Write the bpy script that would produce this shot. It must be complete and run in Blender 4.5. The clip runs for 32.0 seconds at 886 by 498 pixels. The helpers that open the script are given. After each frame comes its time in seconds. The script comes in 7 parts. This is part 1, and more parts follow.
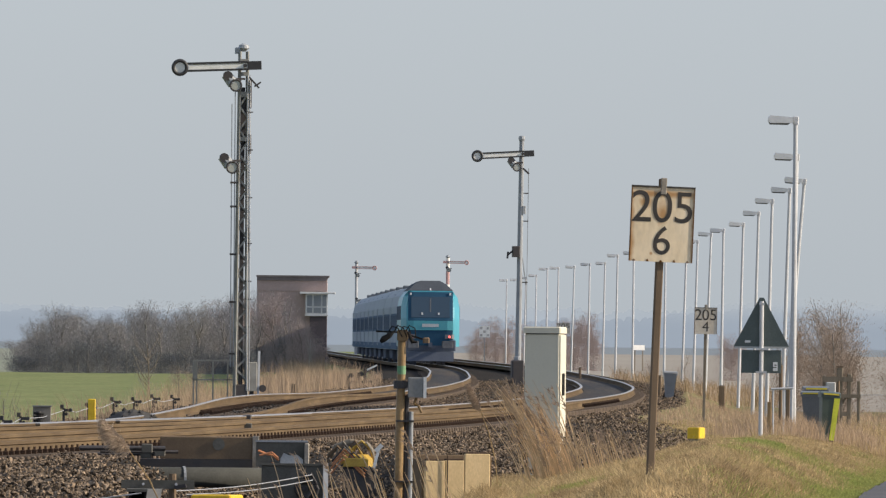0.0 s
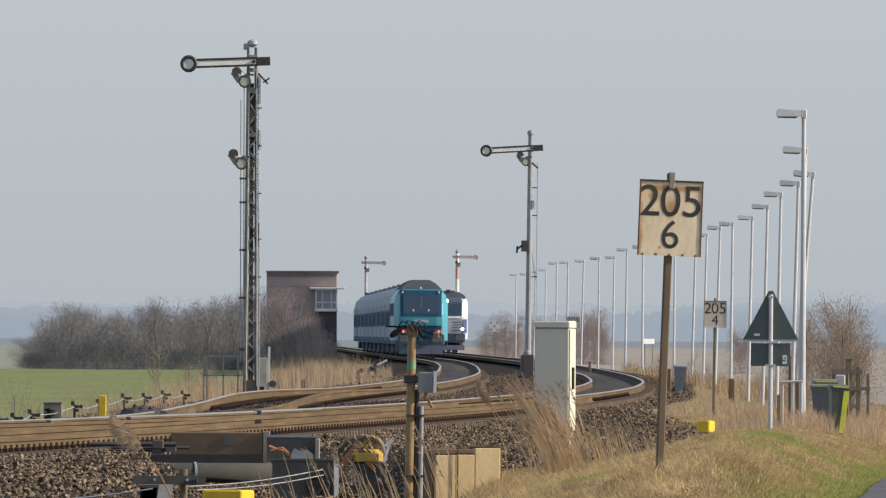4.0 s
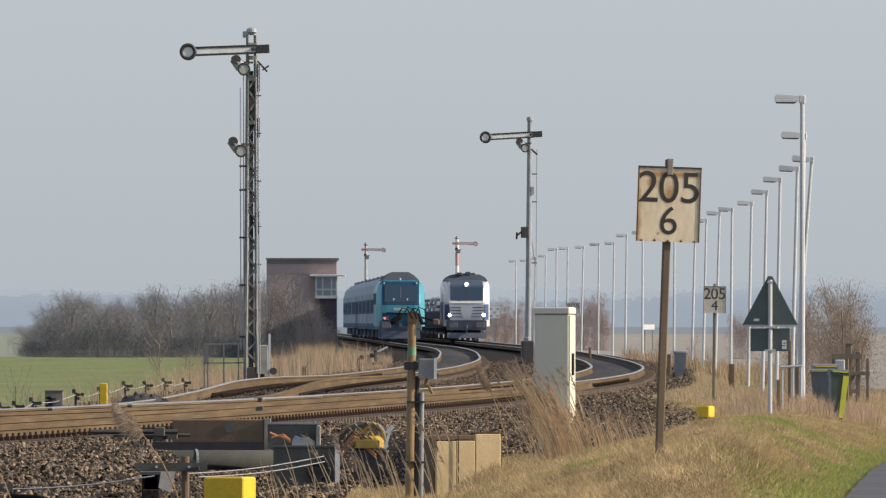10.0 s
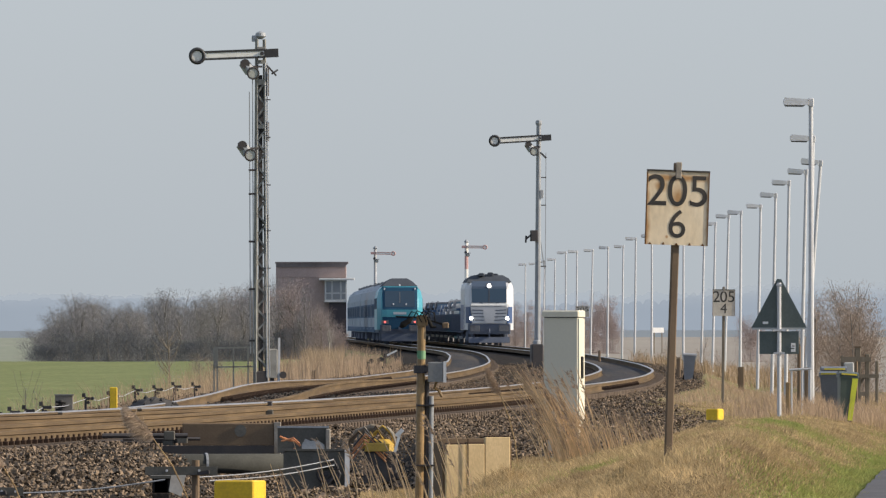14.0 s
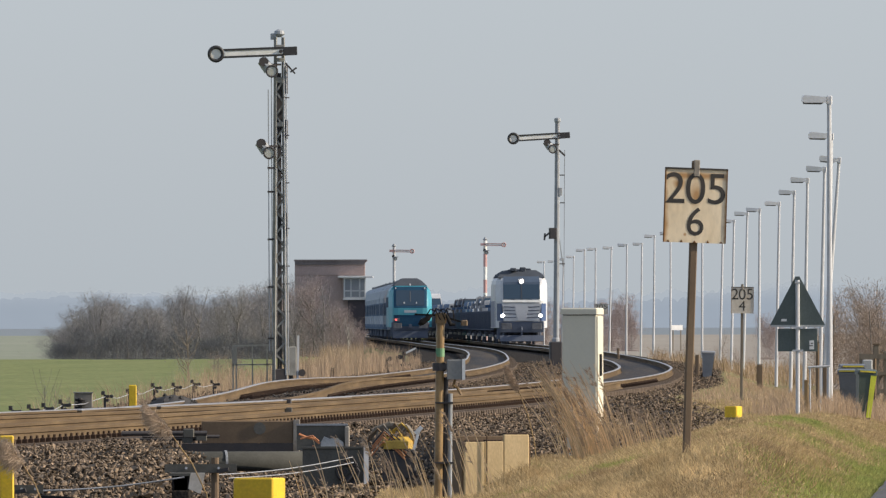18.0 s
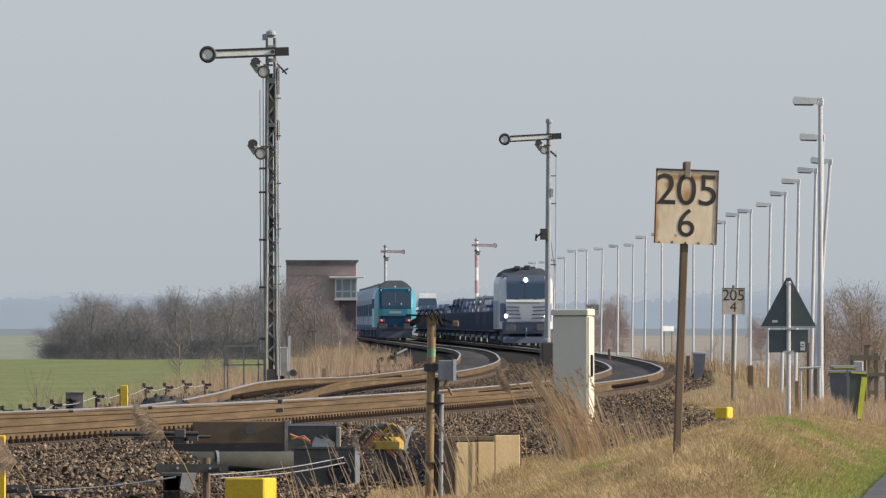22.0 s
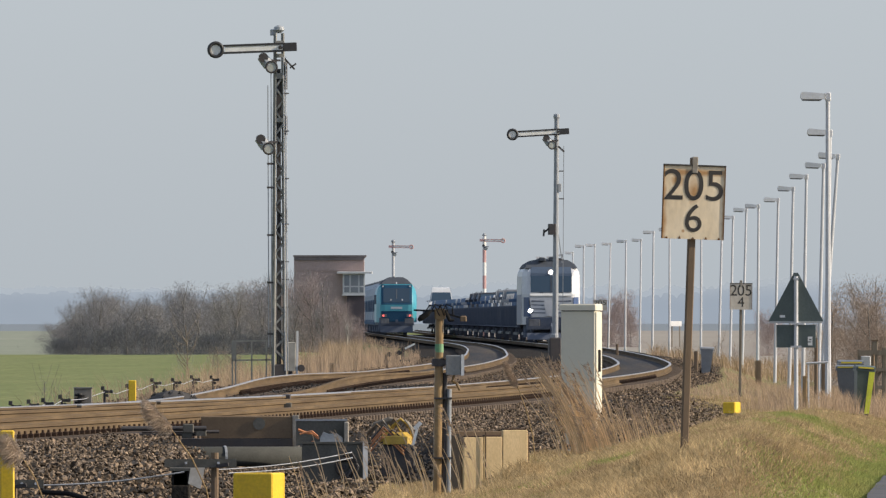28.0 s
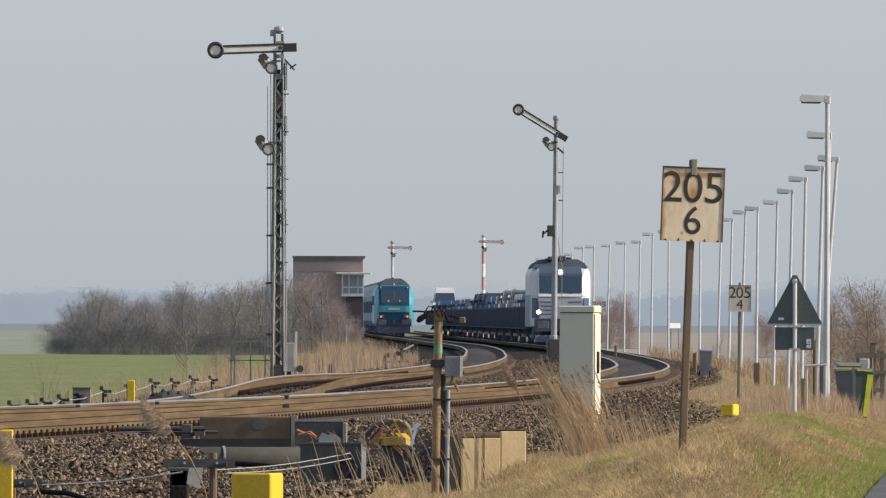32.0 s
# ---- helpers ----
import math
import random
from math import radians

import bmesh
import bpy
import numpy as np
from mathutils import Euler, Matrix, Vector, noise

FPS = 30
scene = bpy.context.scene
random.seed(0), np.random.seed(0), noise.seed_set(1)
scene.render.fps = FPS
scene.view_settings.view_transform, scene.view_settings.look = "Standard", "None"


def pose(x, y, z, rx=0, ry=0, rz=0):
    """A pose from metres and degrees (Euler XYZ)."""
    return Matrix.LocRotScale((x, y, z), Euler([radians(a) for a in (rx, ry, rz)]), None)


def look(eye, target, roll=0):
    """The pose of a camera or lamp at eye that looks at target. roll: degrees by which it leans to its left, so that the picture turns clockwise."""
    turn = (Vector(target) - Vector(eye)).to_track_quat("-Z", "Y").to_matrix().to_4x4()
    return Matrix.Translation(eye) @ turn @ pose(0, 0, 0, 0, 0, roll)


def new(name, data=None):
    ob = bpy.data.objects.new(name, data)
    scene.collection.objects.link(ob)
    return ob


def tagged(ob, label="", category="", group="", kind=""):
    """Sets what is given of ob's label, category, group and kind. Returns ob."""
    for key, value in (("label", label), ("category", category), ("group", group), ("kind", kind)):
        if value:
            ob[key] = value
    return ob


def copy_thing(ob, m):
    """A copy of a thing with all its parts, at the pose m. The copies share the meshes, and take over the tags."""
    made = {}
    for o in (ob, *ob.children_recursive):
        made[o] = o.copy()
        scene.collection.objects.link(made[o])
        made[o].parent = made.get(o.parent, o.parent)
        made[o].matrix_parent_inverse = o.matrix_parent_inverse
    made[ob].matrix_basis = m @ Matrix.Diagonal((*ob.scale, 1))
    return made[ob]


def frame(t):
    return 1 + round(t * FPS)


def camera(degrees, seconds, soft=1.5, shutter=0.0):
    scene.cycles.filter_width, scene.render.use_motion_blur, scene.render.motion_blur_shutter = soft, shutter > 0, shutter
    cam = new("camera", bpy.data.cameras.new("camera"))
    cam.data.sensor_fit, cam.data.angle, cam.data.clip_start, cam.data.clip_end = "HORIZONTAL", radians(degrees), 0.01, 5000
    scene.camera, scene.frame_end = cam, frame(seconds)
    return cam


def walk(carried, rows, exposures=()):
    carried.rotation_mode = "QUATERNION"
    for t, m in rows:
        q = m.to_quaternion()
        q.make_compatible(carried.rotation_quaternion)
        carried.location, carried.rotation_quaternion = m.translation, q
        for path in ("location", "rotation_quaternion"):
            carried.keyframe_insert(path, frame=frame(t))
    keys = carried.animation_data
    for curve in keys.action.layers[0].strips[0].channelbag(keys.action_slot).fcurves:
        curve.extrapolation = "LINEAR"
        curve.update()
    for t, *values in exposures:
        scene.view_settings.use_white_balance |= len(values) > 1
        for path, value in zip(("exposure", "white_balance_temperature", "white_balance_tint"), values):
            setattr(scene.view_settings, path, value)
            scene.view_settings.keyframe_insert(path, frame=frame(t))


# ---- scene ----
EYE_Z = 2.35
cam = camera(3.3, 32.0, soft=1.3)
# seconds, turn to the left, tilt up, lean (degrees), way forward (metres)
PATH = [
    (0.0, -0.1167, 0.3343, 0.569, 1.05), (0.5, -0.1123, 0.3222, 0.53, 1.0), (1.0, -0.1031, 0.3126, 0.507, 0.95), (1.5, -0.0998, 0.3084, 0.436, 0.9),
    (2.0, -0.0993, 0.3051, 0.415, 0.85), (2.5, -0.0951, 0.3067, 0.37, 0.8), (3.0, -0.0891, 0.3117, 0.33, 0.75), (3.5, -0.0826, 0.3149, 0.282, 0.7),
    (5.5, -0.0905, 0.3049, 0.383, 0.51), (6.0, -0.0994, 0.3002, 0.407, 0.46), (6.5, -0.1074, 0.2991, 0.356, 0.42), (7.0, -0.1076, 0.302, 0.31, 0.37),
    (7.5, -0.0994, 0.3077, 0.218, 0.33), (8.0, -0.0914, 0.3002, 0.17, 0.28), (8.5, -0.085, 0.2821, 0.256, 0.24), (9.0, -0.0792, 0.2668, 0.203, 0.2),
    (9.5, -0.0793, 0.2571, 0.134, 0.15), (10.0, -0.0826, 0.2643, 0.042, 0.11), (10.5, -0.0833, 0.2739, 0.055, 0.07), (11.0, -0.0803, 0.2829, -0.003, 0.03),
    (11.5, -0.0708, 0.2962, -0.052, -0.01), (12.0, -0.055, 0.302, -0.071, -0.05), (12.5, -0.0421, 0.2966, -0.082, -0.09), (13.0, -0.0346, 0.2884, -0.092, -0.12),
    (13.5, -0.0371, 0.284, -0.081, -0.16), (14.0, -0.048, 0.2774, -0.067, -0.2), (14.5, -0.0547, 0.278, -0.08, -0.23), (16.5, -0.007, 0.2912, -0.21, -0.37),
    (17.0, 0.0138, 0.2866, -0.132, -0.41), (17.5, 0.0194, 0.2802, -0.158, -0.44), (18.0, 0.022, 0.2687, -0.106, -0.47), (18.5, 0.0165, 0.2606, -0.061, -0.5),
    (19.0, -0.0, 0.2619, -0.0, -0.53), (19.5, -0.0195, 0.2632, 0.051, -0.56), (20.0, -0.0286, 0.2635, 0.052, -0.59), (20.5, -0.0275, 0.2713, -0.024, -0.62),
    (21.0, -0.0205, 0.2743, 0.002, -0.64), (21.5, -0.013, 0.2718, -0.026, -0.67), (22.0, -0.0102, 0.2709, -0.022, -0.7), (22.5, -0.0066, 0.2677, -0.065, -0.72),
    (23.0, -0.0051, 0.259, -0.047, -0.75), (23.5, -0.0117, 0.2508, -0.085, -0.77), (24.0, -0.0207, 0.2457, 0.016, -0.79), (24.5, -0.0231, 0.2479, -0.006, -0.82),
    (25.0, -0.0248, 0.2534, -0.038, -0.84), (25.5, -0.0189, 0.2591, -0.008, -0.86), (27.5, 0.0172, 0.2512, 0.027, -0.94), (28.0, 0.019, 0.2529, -0.035, -0.95),
    (28.5, 0.0188, 0.2567, -0.02, -0.97), (29.0, 0.0245, 0.2541, 0.064, -0.98), (29.5, 0.0304, 0.2477, 0.088, -1.0), (30.0, 0.0317, 0.2439, 0.135, -1.01),
    (30.5, 0.0308, 0.2397, 0.144, -1.03), (31.0, 0.0285, 0.235, 0.163, -1.04), (31.5, 0.0234, 0.2412, 0.206, -1.05), (32.0, 0.0157, 0.2571, 0.178, -1.06),
]

def heading(turn, tilt, lean, ahead):
    a, b = radians(turn), radians(tilt)
    eye = Vector((0, ahead, EYE_Z))
    return look(eye, eye + Vector((-math.sin(a) * math.cos(b), math.cos(a) * math.cos(b), math.sin(b))) * 100, lean)


walk(cam, [(t, heading(turn, tilt, lean, ahead)) for t, turn, tilt, lean, ahead in PATH])

# ---- light: low hazy winter sun from the right, pale sky ----
SUN_UP, SUN_FROM = 25.0, 93.0          # degrees: height, and turn clockwise from the line of sight
world = bpy.data.worlds.new("hazy_sky")
scene.world = world
world.use_nodes = True
wn, wl = world.node_tree.nodes, world.node_tree.links
sky = wn.new("ShaderNodeTexSky")
sky.sky_type, sky.sun_disc = "NISHITA", False
sky.sun_elevation, sky.sun_rotation = radians(SUN_UP), radians(SUN_FROM)
sky.air_density, sky.dust_density, sky.ozone_density, sky.altitude = 1.0, 1.2, 1.0, 10
tint = wn.new("ShaderNodeMixRGB")
tint.blend_type = "MULTIPLY"
tint.inputs[0].default_value = 1.0
tint.inputs[2].default_value = (0.86, 0.93, 1.36, 1)
wl.new(sky.outputs[0], tint.inputs[1])
haze = wn.new("ShaderNodeMixRGB")           # thin overcast haze over the blue
haze.inputs[0].default_value = 0.72
haze.inputs[2].default_value = (2.42, 2.70, 2.92, 1)
wl.new(tint.outputs[0], haze.inputs[1])
wl.new(haze.outputs[0], wn["Background"].inputs[0])
wn["Background"].inputs[1].default_value = 0.13
sun_lamp = new("sun", bpy.data.lights.new("sun", "SUN"))
sun_lamp.data.energy, sun_lamp.data.angle, sun_lamp.data.color = 4.0, radians(1.0), (1.0, 0.87, 0.70)
a, b = radians(SUN_FROM), radians(SUN_UP)
SUN_WAY = Vector((math.sin(a) * math.cos(b), math.cos(a) * math.cos(b), math.sin(b)))
sun_lamp.matrix_world = look(SUN_WAY * 50, (0, 0, 0))
scene.view_settings.exposure = 0.62

# ---- materials ----
def nodes_of(name):
    m = bpy.data.materials.new(name)
    m.use_nodes = True
    return m, m.node_tree.nodes, m.node_tree.links, m.node_tree.nodes["Principled BSDF"]


def surface(name, base, second=None, amount=0.5, scale=3.0, fine=40.0, rough=0.6, metal=0.0, bump=0.15, depth=0.01, stretch=(1, 1, 1),
            island=0.0, per_object=0.0, third=None, third_at=0.62, world_space=False, grain_amount=0.09):
    """A surface with broad stains (scale), fine grain (fine) and relief; island and per_object vary its lightness piece by piece."""
    m, n, l, p = nodes_of(name)
    second = second or tuple(c * 0.7 for c in base)
    if world_space:
        geo = n.new("ShaderNodeNewGeometry")
        src = geo.outputs["Position"]
    else:
        src = n.new("ShaderNodeTexCoord").outputs["Object"]
    mp = n.new("ShaderNodeMapping")
    mp.inputs["Scale"].default_value = stretch
    l.new(src, mp.inputs["Vector"])
    broad = n.new("ShaderNodeTexNoise")
    broad.inputs["Scale"].default_value, broad.inputs["Detail"].default_value, broad.inputs["Roughness"].default_value = scale, 6, 0.65
    grain = n.new("ShaderNodeTexNoise")
    grain.inputs["Scale"].default_value, grain.inputs["Detail"].default_value = fine, 4
    for t in (broad, grain):
        l.new(mp.outputs[0], t.inputs["Vector"])
    ramp = n.new("ShaderNodeValToRGB")
    ramp.color_ramp.elements[0].position, ramp.color_ramp.elements[1].position = 0.5 - 0.3 * amount, 0.5 + 0.3 * amount
    ramp.color_ramp.elements[0].color, ramp.color_ramp.elements[1].color = (*second, 1), (*base, 1)
    if third:
        e = ramp.color_ramp.elements.new(third_at)
        e.color = (*third, 1)
    l.new(broad.outputs["Fac"], ramp.inputs[0])
    value = n.new("ShaderNodeMapRange")
    value.inputs["From Min"].default_value, value.inputs["From Max"].default_value = 0.3, 0.7
    value.inputs["To Min"].default_value, value.inputs["To Max"].default_value = 1 - grain_amount, 1 + grain_amount
    l.new(grain.outputs["Fac"], value.inputs["Value"])
    out = value.outputs[0]
    if island or per_object:
        if island:
            ran = n.new("ShaderNodeNewGeometry").outputs["Random Per Island"]
        else:
            ran = n.new("ShaderNodeObjectInfo").outputs["Random"]
        k = island or per_object
        mr = n.new("ShaderNodeMapRange")
        mr.inputs["To Min"].default_value, mr.inputs["To Max"].default_value = 1 - k, 1 + k
        l.new(ran, mr.inputs["Value"])
        mul = n.new("ShaderNodeMath")
        mul.operation = "MULTIPLY"
        l.new(out, mul.inputs[0])
        l.new(mr.outputs[0], mul.inputs[1])
        out = mul.outputs[0]
    mix = n.new("ShaderNodeVectorMath")
    mix.operation = "SCALE"
    l.new(ramp.outputs[0], mix.inputs[0])
    l.new(out, mix.inputs["Scale"])
    l.new(mix.outputs[0], p.inputs["Base Color"])
    p.inputs["Roughness"].default_value, p.inputs["Metallic"].default_value = rough, metal
    p.inputs["Specular IOR Level"].default_value = 0.04 if rough >= 0.7 else 0.4
    if bump:
        bp = n.new("ShaderNodeBump")
        bp.inputs["Strength"].default_value, bp.inputs["Distance"].default_value = bump, depth
        l.new(grain.outputs["Fac"], bp.inputs["Height"])
        l.new(bp.outputs[0], p.inputs["Normal"])
    return m


def glow(name, color, strength):
    m, n, l, p = nodes_of(name)
    p.inputs["Base Color"].default_value = (*color, 1)
    p.inputs["Emission Color"].default_value, p.inputs["Emission Strength"].default_value = (*color, 1), strength
    return m


def glassy(name, color, rough=0.06):
    m, n, l, p = nodes_of(name)
    p.inputs["Base Color"].default_value, p.inputs["Roughness"].default_value = (*color, 1), rough
    p.inputs["Coat Weight"].default_value = 0.4
    return m


M = {}
M["grass"] = surface("meadow_grass", (0.165, 0.225, 0.078), (0.115, 0.155, 0.06), 1.1, 0.5, 4.0, 0.9, bump=0.3, depth=0.05, third=(0.19, 0.205, 0.088), stretch=(0.6, 0.08, 1), grain_amount=0.16)
# Dry field colour, greyed towards mauve to include the haze.
M["dry_field"] = surface("dry_winter_field", (0.36, 0.32, 0.28), (0.26, 0.23, 0.20), 0.9, 0.02, 1.0, 0.95, bump=0.2, depth=0.05, third=(0.31, 0.285, 0.24), stretch=(1, 0.2, 1))
M["pale_field"] = surface("pale_winter_field", (0.235, 0.265, 0.20), (0.18, 0.215, 0.15), 0.9, 0.03, 1.0, 0.95, bump=0.2, depth=0.05, third=(0.26, 0.27, 0.215), stretch=(1, 0.2, 1))
M["bank"] = surface("bank_turf", (0.30, 0.225, 0.115), (0.15, 0.135, 0.058), 0.9, 0.6, 9.0, 0.95, bump=0.5, depth=0.04, third=(0.20, 0.17, 0.085), grain_amount=0.3)
M["dry_blade"] = surface("dry_grass", (0.82, 0.59, 0.315), (0.37, 0.25, 0.12), 1.0, 3.2, 30, 0.8, bump=0, island=0.4, stretch=(1, 0.07, 1), third=(0.44, 0.33, 0.18), third_at=0.5)
M["brown_blade"] = surface("withered_grass", (0.38, 0.27, 0.155), (0.19, 0.14, 0.08), 0.9, 1.3, 30, 0.8, bump=0, island=0.4, stretch=(1, 0.07, 1))
M["green_blade"] = surface("green_grass", (0.225, 0.295, 0.08), (0.36, 0.33, 0.125), 0.9, 1.3, 30, 0.8, bump=0, island=0.4, stretch=(1, 0.07, 1))
M["reed"] = surface("dry_reed", (0.50, 0.37, 0.25), (0.34, 0.245, 0.165), 0.9, 2.0, 30, 0.8, bump=0, island=0.3)
M["stalk"] = surface("pale_reed_stalk", (0.80, 0.59, 0.35), (0.48, 0.335, 0.19), 0.9, 3.0, 30, 0.7, bump=0, island=0.35)
M["plume"] = surface("reed_plume", (0.46, 0.36, 0.26), (0.28, 0.20, 0.145), 0.9, 6.0, 40, 0.9, bump=0, island=0.3)
M["pale_plume"] = surface("pale_reed_plume", (0.60, 0.48, 0.36), (0.40, 0.31, 0.22), 0.9, 6.0, 40, 0.9, bump=0, island=0.3)
M["stone"] = surface("ballast_stone", (0.36, 0.31, 0.25), (0.10, 0.088, 0.078), 0.9, 4.0, 60, 0.85, bump=0.3, depth=0.01, island=0.85, grain_amount=0.2, third=(0.20, 0.145, 0.095))
M["loose_stone"] = surface("loose_ballast_stone", (0.36, 0.31, 0.25), (0.10, 0.088, 0.078), 0.9, 0.25, 2.0, 0.85, bump=0.3, depth=0.2, per_object=0.8, grain_amount=0.2, third=(0.20, 0.145, 0.095))
# Dark bed, made near-black to carry the shade between the stones.
M["gravel"] = surface("ballast_bed_with_gap_shade", (0.045, 0.039, 0.033), (0.02, 0.018, 0.016), 0.9, 7.0, 22, 0.95, bump=0.8, depth=0.04)
# Dark brown to blue-grey, streaked along the track.
M["dark_bed"] = surface("dark_track_bed", (0.09, 0.077, 0.064), (0.04, 0.045, 0.054), 0.5, 0.9, 14, 0.9, bump=0.8, depth=0.03, stretch=(1, 0.012, 1), grain_amount=0.25)
M["stone_dark"] = surface("oily_ballast_stone", (0.07, 0.066, 0.062), (0.035, 0.034, 0.033), 0.9, 4.0, 60, 0.85, bump=0.3, depth=0.01, island=0.6)
M["asphalt"] = surface("asphalt", (0.13, 0.13, 0.135), (0.10, 0.10, 0.105), 0.6, 0.8, 90, 0.85, bump=0.3)
# Rust streaks, darkened to also paint shadow lines below the railhead.
M["rust_rail"] = surface("rusty_rail", (0.205, 0.145, 0.082), (0.072, 0.05, 0.033), 1.1, 0.8, 30, 0.75, bump=0.3, stretch=(3, 0.2, 6), third=(0.115, 0.083, 0.05), third_at=0.5)
M["bright_rail"] = surface("polished_rail", (0.54, 0.51, 0.47), (0.36, 0.32, 0.28), 0.6, 0.5, 30, 0.36, 0.85, bump=0.03)
M["sleeper"] = surface("weathered_sleeper", (0.15, 0.115, 0.085), (0.075, 0.06, 0.05), 0.8, 2.0, 40, 0.9, per_object=0.25)
M["clip"] = surface("rusty_iron", (0.075, 0.05, 0.036), (0.035, 0.026, 0.022), 0.8, 6.0, 50, 0.8)
M["black_iron"] = surface("black_iron", (0.035, 0.035, 0.038), (0.06, 0.05, 0.045), 0.7, 4.0, 40, 0.55)
M["lattice"] = surface("weathered_lattice_steel", (0.33, 0.335, 0.31), (0.18, 0.17, 0.155), 0.8, 3.0, 40, 0.7)
M["grey_steel"] = surface("grey_painted_steel", (0.34, 0.36, 0.37), (0.22, 0.23, 0.24), 0.7, 2.0, 40, 0.55)
M["galv"] = surface("galvanised_steel", (0.56, 0.565, 0.57), (0.44, 0.445, 0.45), 0.7, 1.5, 30, 0.5, 0.1, bump=0.05)
# Lamp heads paled in colour for the sun on their tops.
M["lamp_shell"] = surface("sunlit_lamp_aluminium", (0.74, 0.74, 0.73), (0.60, 0.60, 0.59), 0.7, 1.5, 30, 0.45, 0.1, bump=0.03)
M["arm_white"] = surface("dull_white_enamel", (0.80, 0.80, 0.76), (0.62, 0.61, 0.56), 0.7, 2.0, 30, 0.45)
M["arm_black"] = surface("dull_black_enamel", (0.022, 0.022, 0.024), (0.04, 0.04, 0.04), 0.7, 3.0, 30, 0.5)
# Red paled in the colour itself, for haze over the far signals.
M["far_red"] = surface("haze_paled_red_enamel", (0.52, 0.30, 0.28), (0.45, 0.29, 0.27), 0.7, 3.0, 30, 0.6)
M["arm_red"] = surface("faded_red_enamel", (0.50, 0.20, 0.17), (0.40, 0.20, 0.17), 0.7, 3.0, 30, 0.5)
def rust_spots(m, spots):
    """Rust blooms with shapes of their own: (x, z, across, up) in the plate's space."""
    n, l = m.node_tree.nodes, m.node_tree.links
    p = n["Principled BSDF"]
    color = p.inputs["Base Color"].links[0].from_socket
    src = n.new("ShaderNodeTexCoord").outputs["Object"]
    ragged = n.new("ShaderNodeTexNoise")
    ragged.inputs["Scale"].default_value, ragged.inputs["Detail"].default_value = 14, 6
    l.new(src, ragged.inputs["Vector"])
    for x, z, a, b in spots:
        mp = n.new("ShaderNodeMapping")
        mp.inputs["Location"].default_value = (-x / a, 0, -z / b)
        mp.inputs["Scale"].default_value = (1 / a, 0.0, 1 / b)
        l.new(src, mp.inputs["Vector"])
        size = n.new("ShaderNodeVectorMath")
        size.operation = "LENGTH"
        l.new(mp.outputs[0], size.inputs[0])
        add = n.new("ShaderNodeMath")
        add.operation = "ADD"
        l.new(size.outputs["Value"], add.inputs[0])
        l.new(ragged.outputs["Fac"], add.inputs[1])
        fade = n.new("ShaderNodeMapRange")
        fade.inputs["From Min"].default_value, fade.inputs["From Max"].default_value = 0.75, 1.55
        fade.inputs["To Min"].default_value, fade.inputs["To Max"].default_value = 0.85, 0.0
        l.new(add.outputs[0], fade.inputs["Value"])
        mix = n.new("ShaderNodeMixRGB")
        mix.inputs[2].default_value = (0.40, 0.195, 0.055, 1)
        l.new(fade.outputs[0], mix.inputs[0])
        l.new(color, mix.inputs[1])
        color = mix.outputs[0]
    l.new(color, p.inputs["Base Color"])


M["sign"] = surface("stained_cream_enamel", (0.84, 0.72, 0.53), (0.60, 0.41, 0.21), 1.3, 3.2, 25, 0.5, stretch=(1, 1, 0.45), third=(0.74, 0.60, 0.40), third_at=0.45)
rust_spots(M["sign"], ((0.0, 1.86, 0.055, 0.10), (-0.225, 1.6, 0.035, 0.5), (0.225, 1.7, 0.025, 0.4), (0.0, 1.47, 0.4, 0.03), (-0.07, 1.57, 0.014, 0.014), (0.0, 1.99, 0.4, 0.03), (-0.12, 1.93, 0.06, 0.05)))
M["sign_pale"] = surface("pale_enamel", (0.66, 0.62, 0.54), (0.50, 0.42, 0.32), 0.9, 3.0, 25, 0.5)
M["rust_stain"] = surface("rust_stain", (0.20, 0.10, 0.035), (0.11, 0.06, 0.03), 0.9, 6.0, 30, 0.8)
M["letter"] = surface("black_lettering", (0.03, 0.028, 0.025), (0.06, 0.05, 0.04), 0.6, 5.0, 50, 0.5)
M["wood_post"] = surface("weathered_wood_post", (0.23, 0.17, 0.115), (0.13, 0.095, 0.065), 0.8, 2.0, 40, 0.85, stretch=(6, 6, 0.6))
M["fresh_wood"] = surface("sunbleached_wood", (0.26, 0.22, 0.17), (0.14, 0.12, 0.09), 0.8, 2.0, 40, 0.85, stretch=(6, 6, 0.6))
M["rust_post"] = surface("rusty_painted_post", (0.19, 0.115, 0.045), (0.08, 0.045, 0.022), 1.0, 4.0, 40, 0.36, third=(0.30, 0.20, 0.09))
M["green_band"] = surface("green_paint", (0.08, 0.26, 0.13), (0.2, 0.3, 0.16), 0.8, 6, 40, 0.6)
M["cab_white"] = surface("pale_grey_cabinet_paint", (0.66, 0.62, 0.49), (0.61, 0.57, 0.45), 0.8, 1.6, 30, 0.5, bump=0.02, grain_amount=0.02)
M["cab_seal"] = surface("dark_rubber", (0.04, 0.04, 0.04), None, 0.5, 4, 40, 0.7)
# Darker copy of the grey plastic for the box front in shade.
M["box_shaded"] = surface("shaded_grey_plastic", (0.235, 0.24, 0.235), (0.19, 0.195, 0.19), 0.7, 4, 40, 0.5)
M["box_grey"] = surface("grey_plastic", (0.42, 0.43, 0.42), (0.34, 0.35, 0.34), 0.7, 4, 40, 0.5)
M["concrete"] = surface("sandy_concrete", (0.68, 0.52, 0.30), (0.50, 0.37, 0.20), 0.9, 5.0, 90, 0.9, bump=0.12, stretch=(1, 1, 0.4))
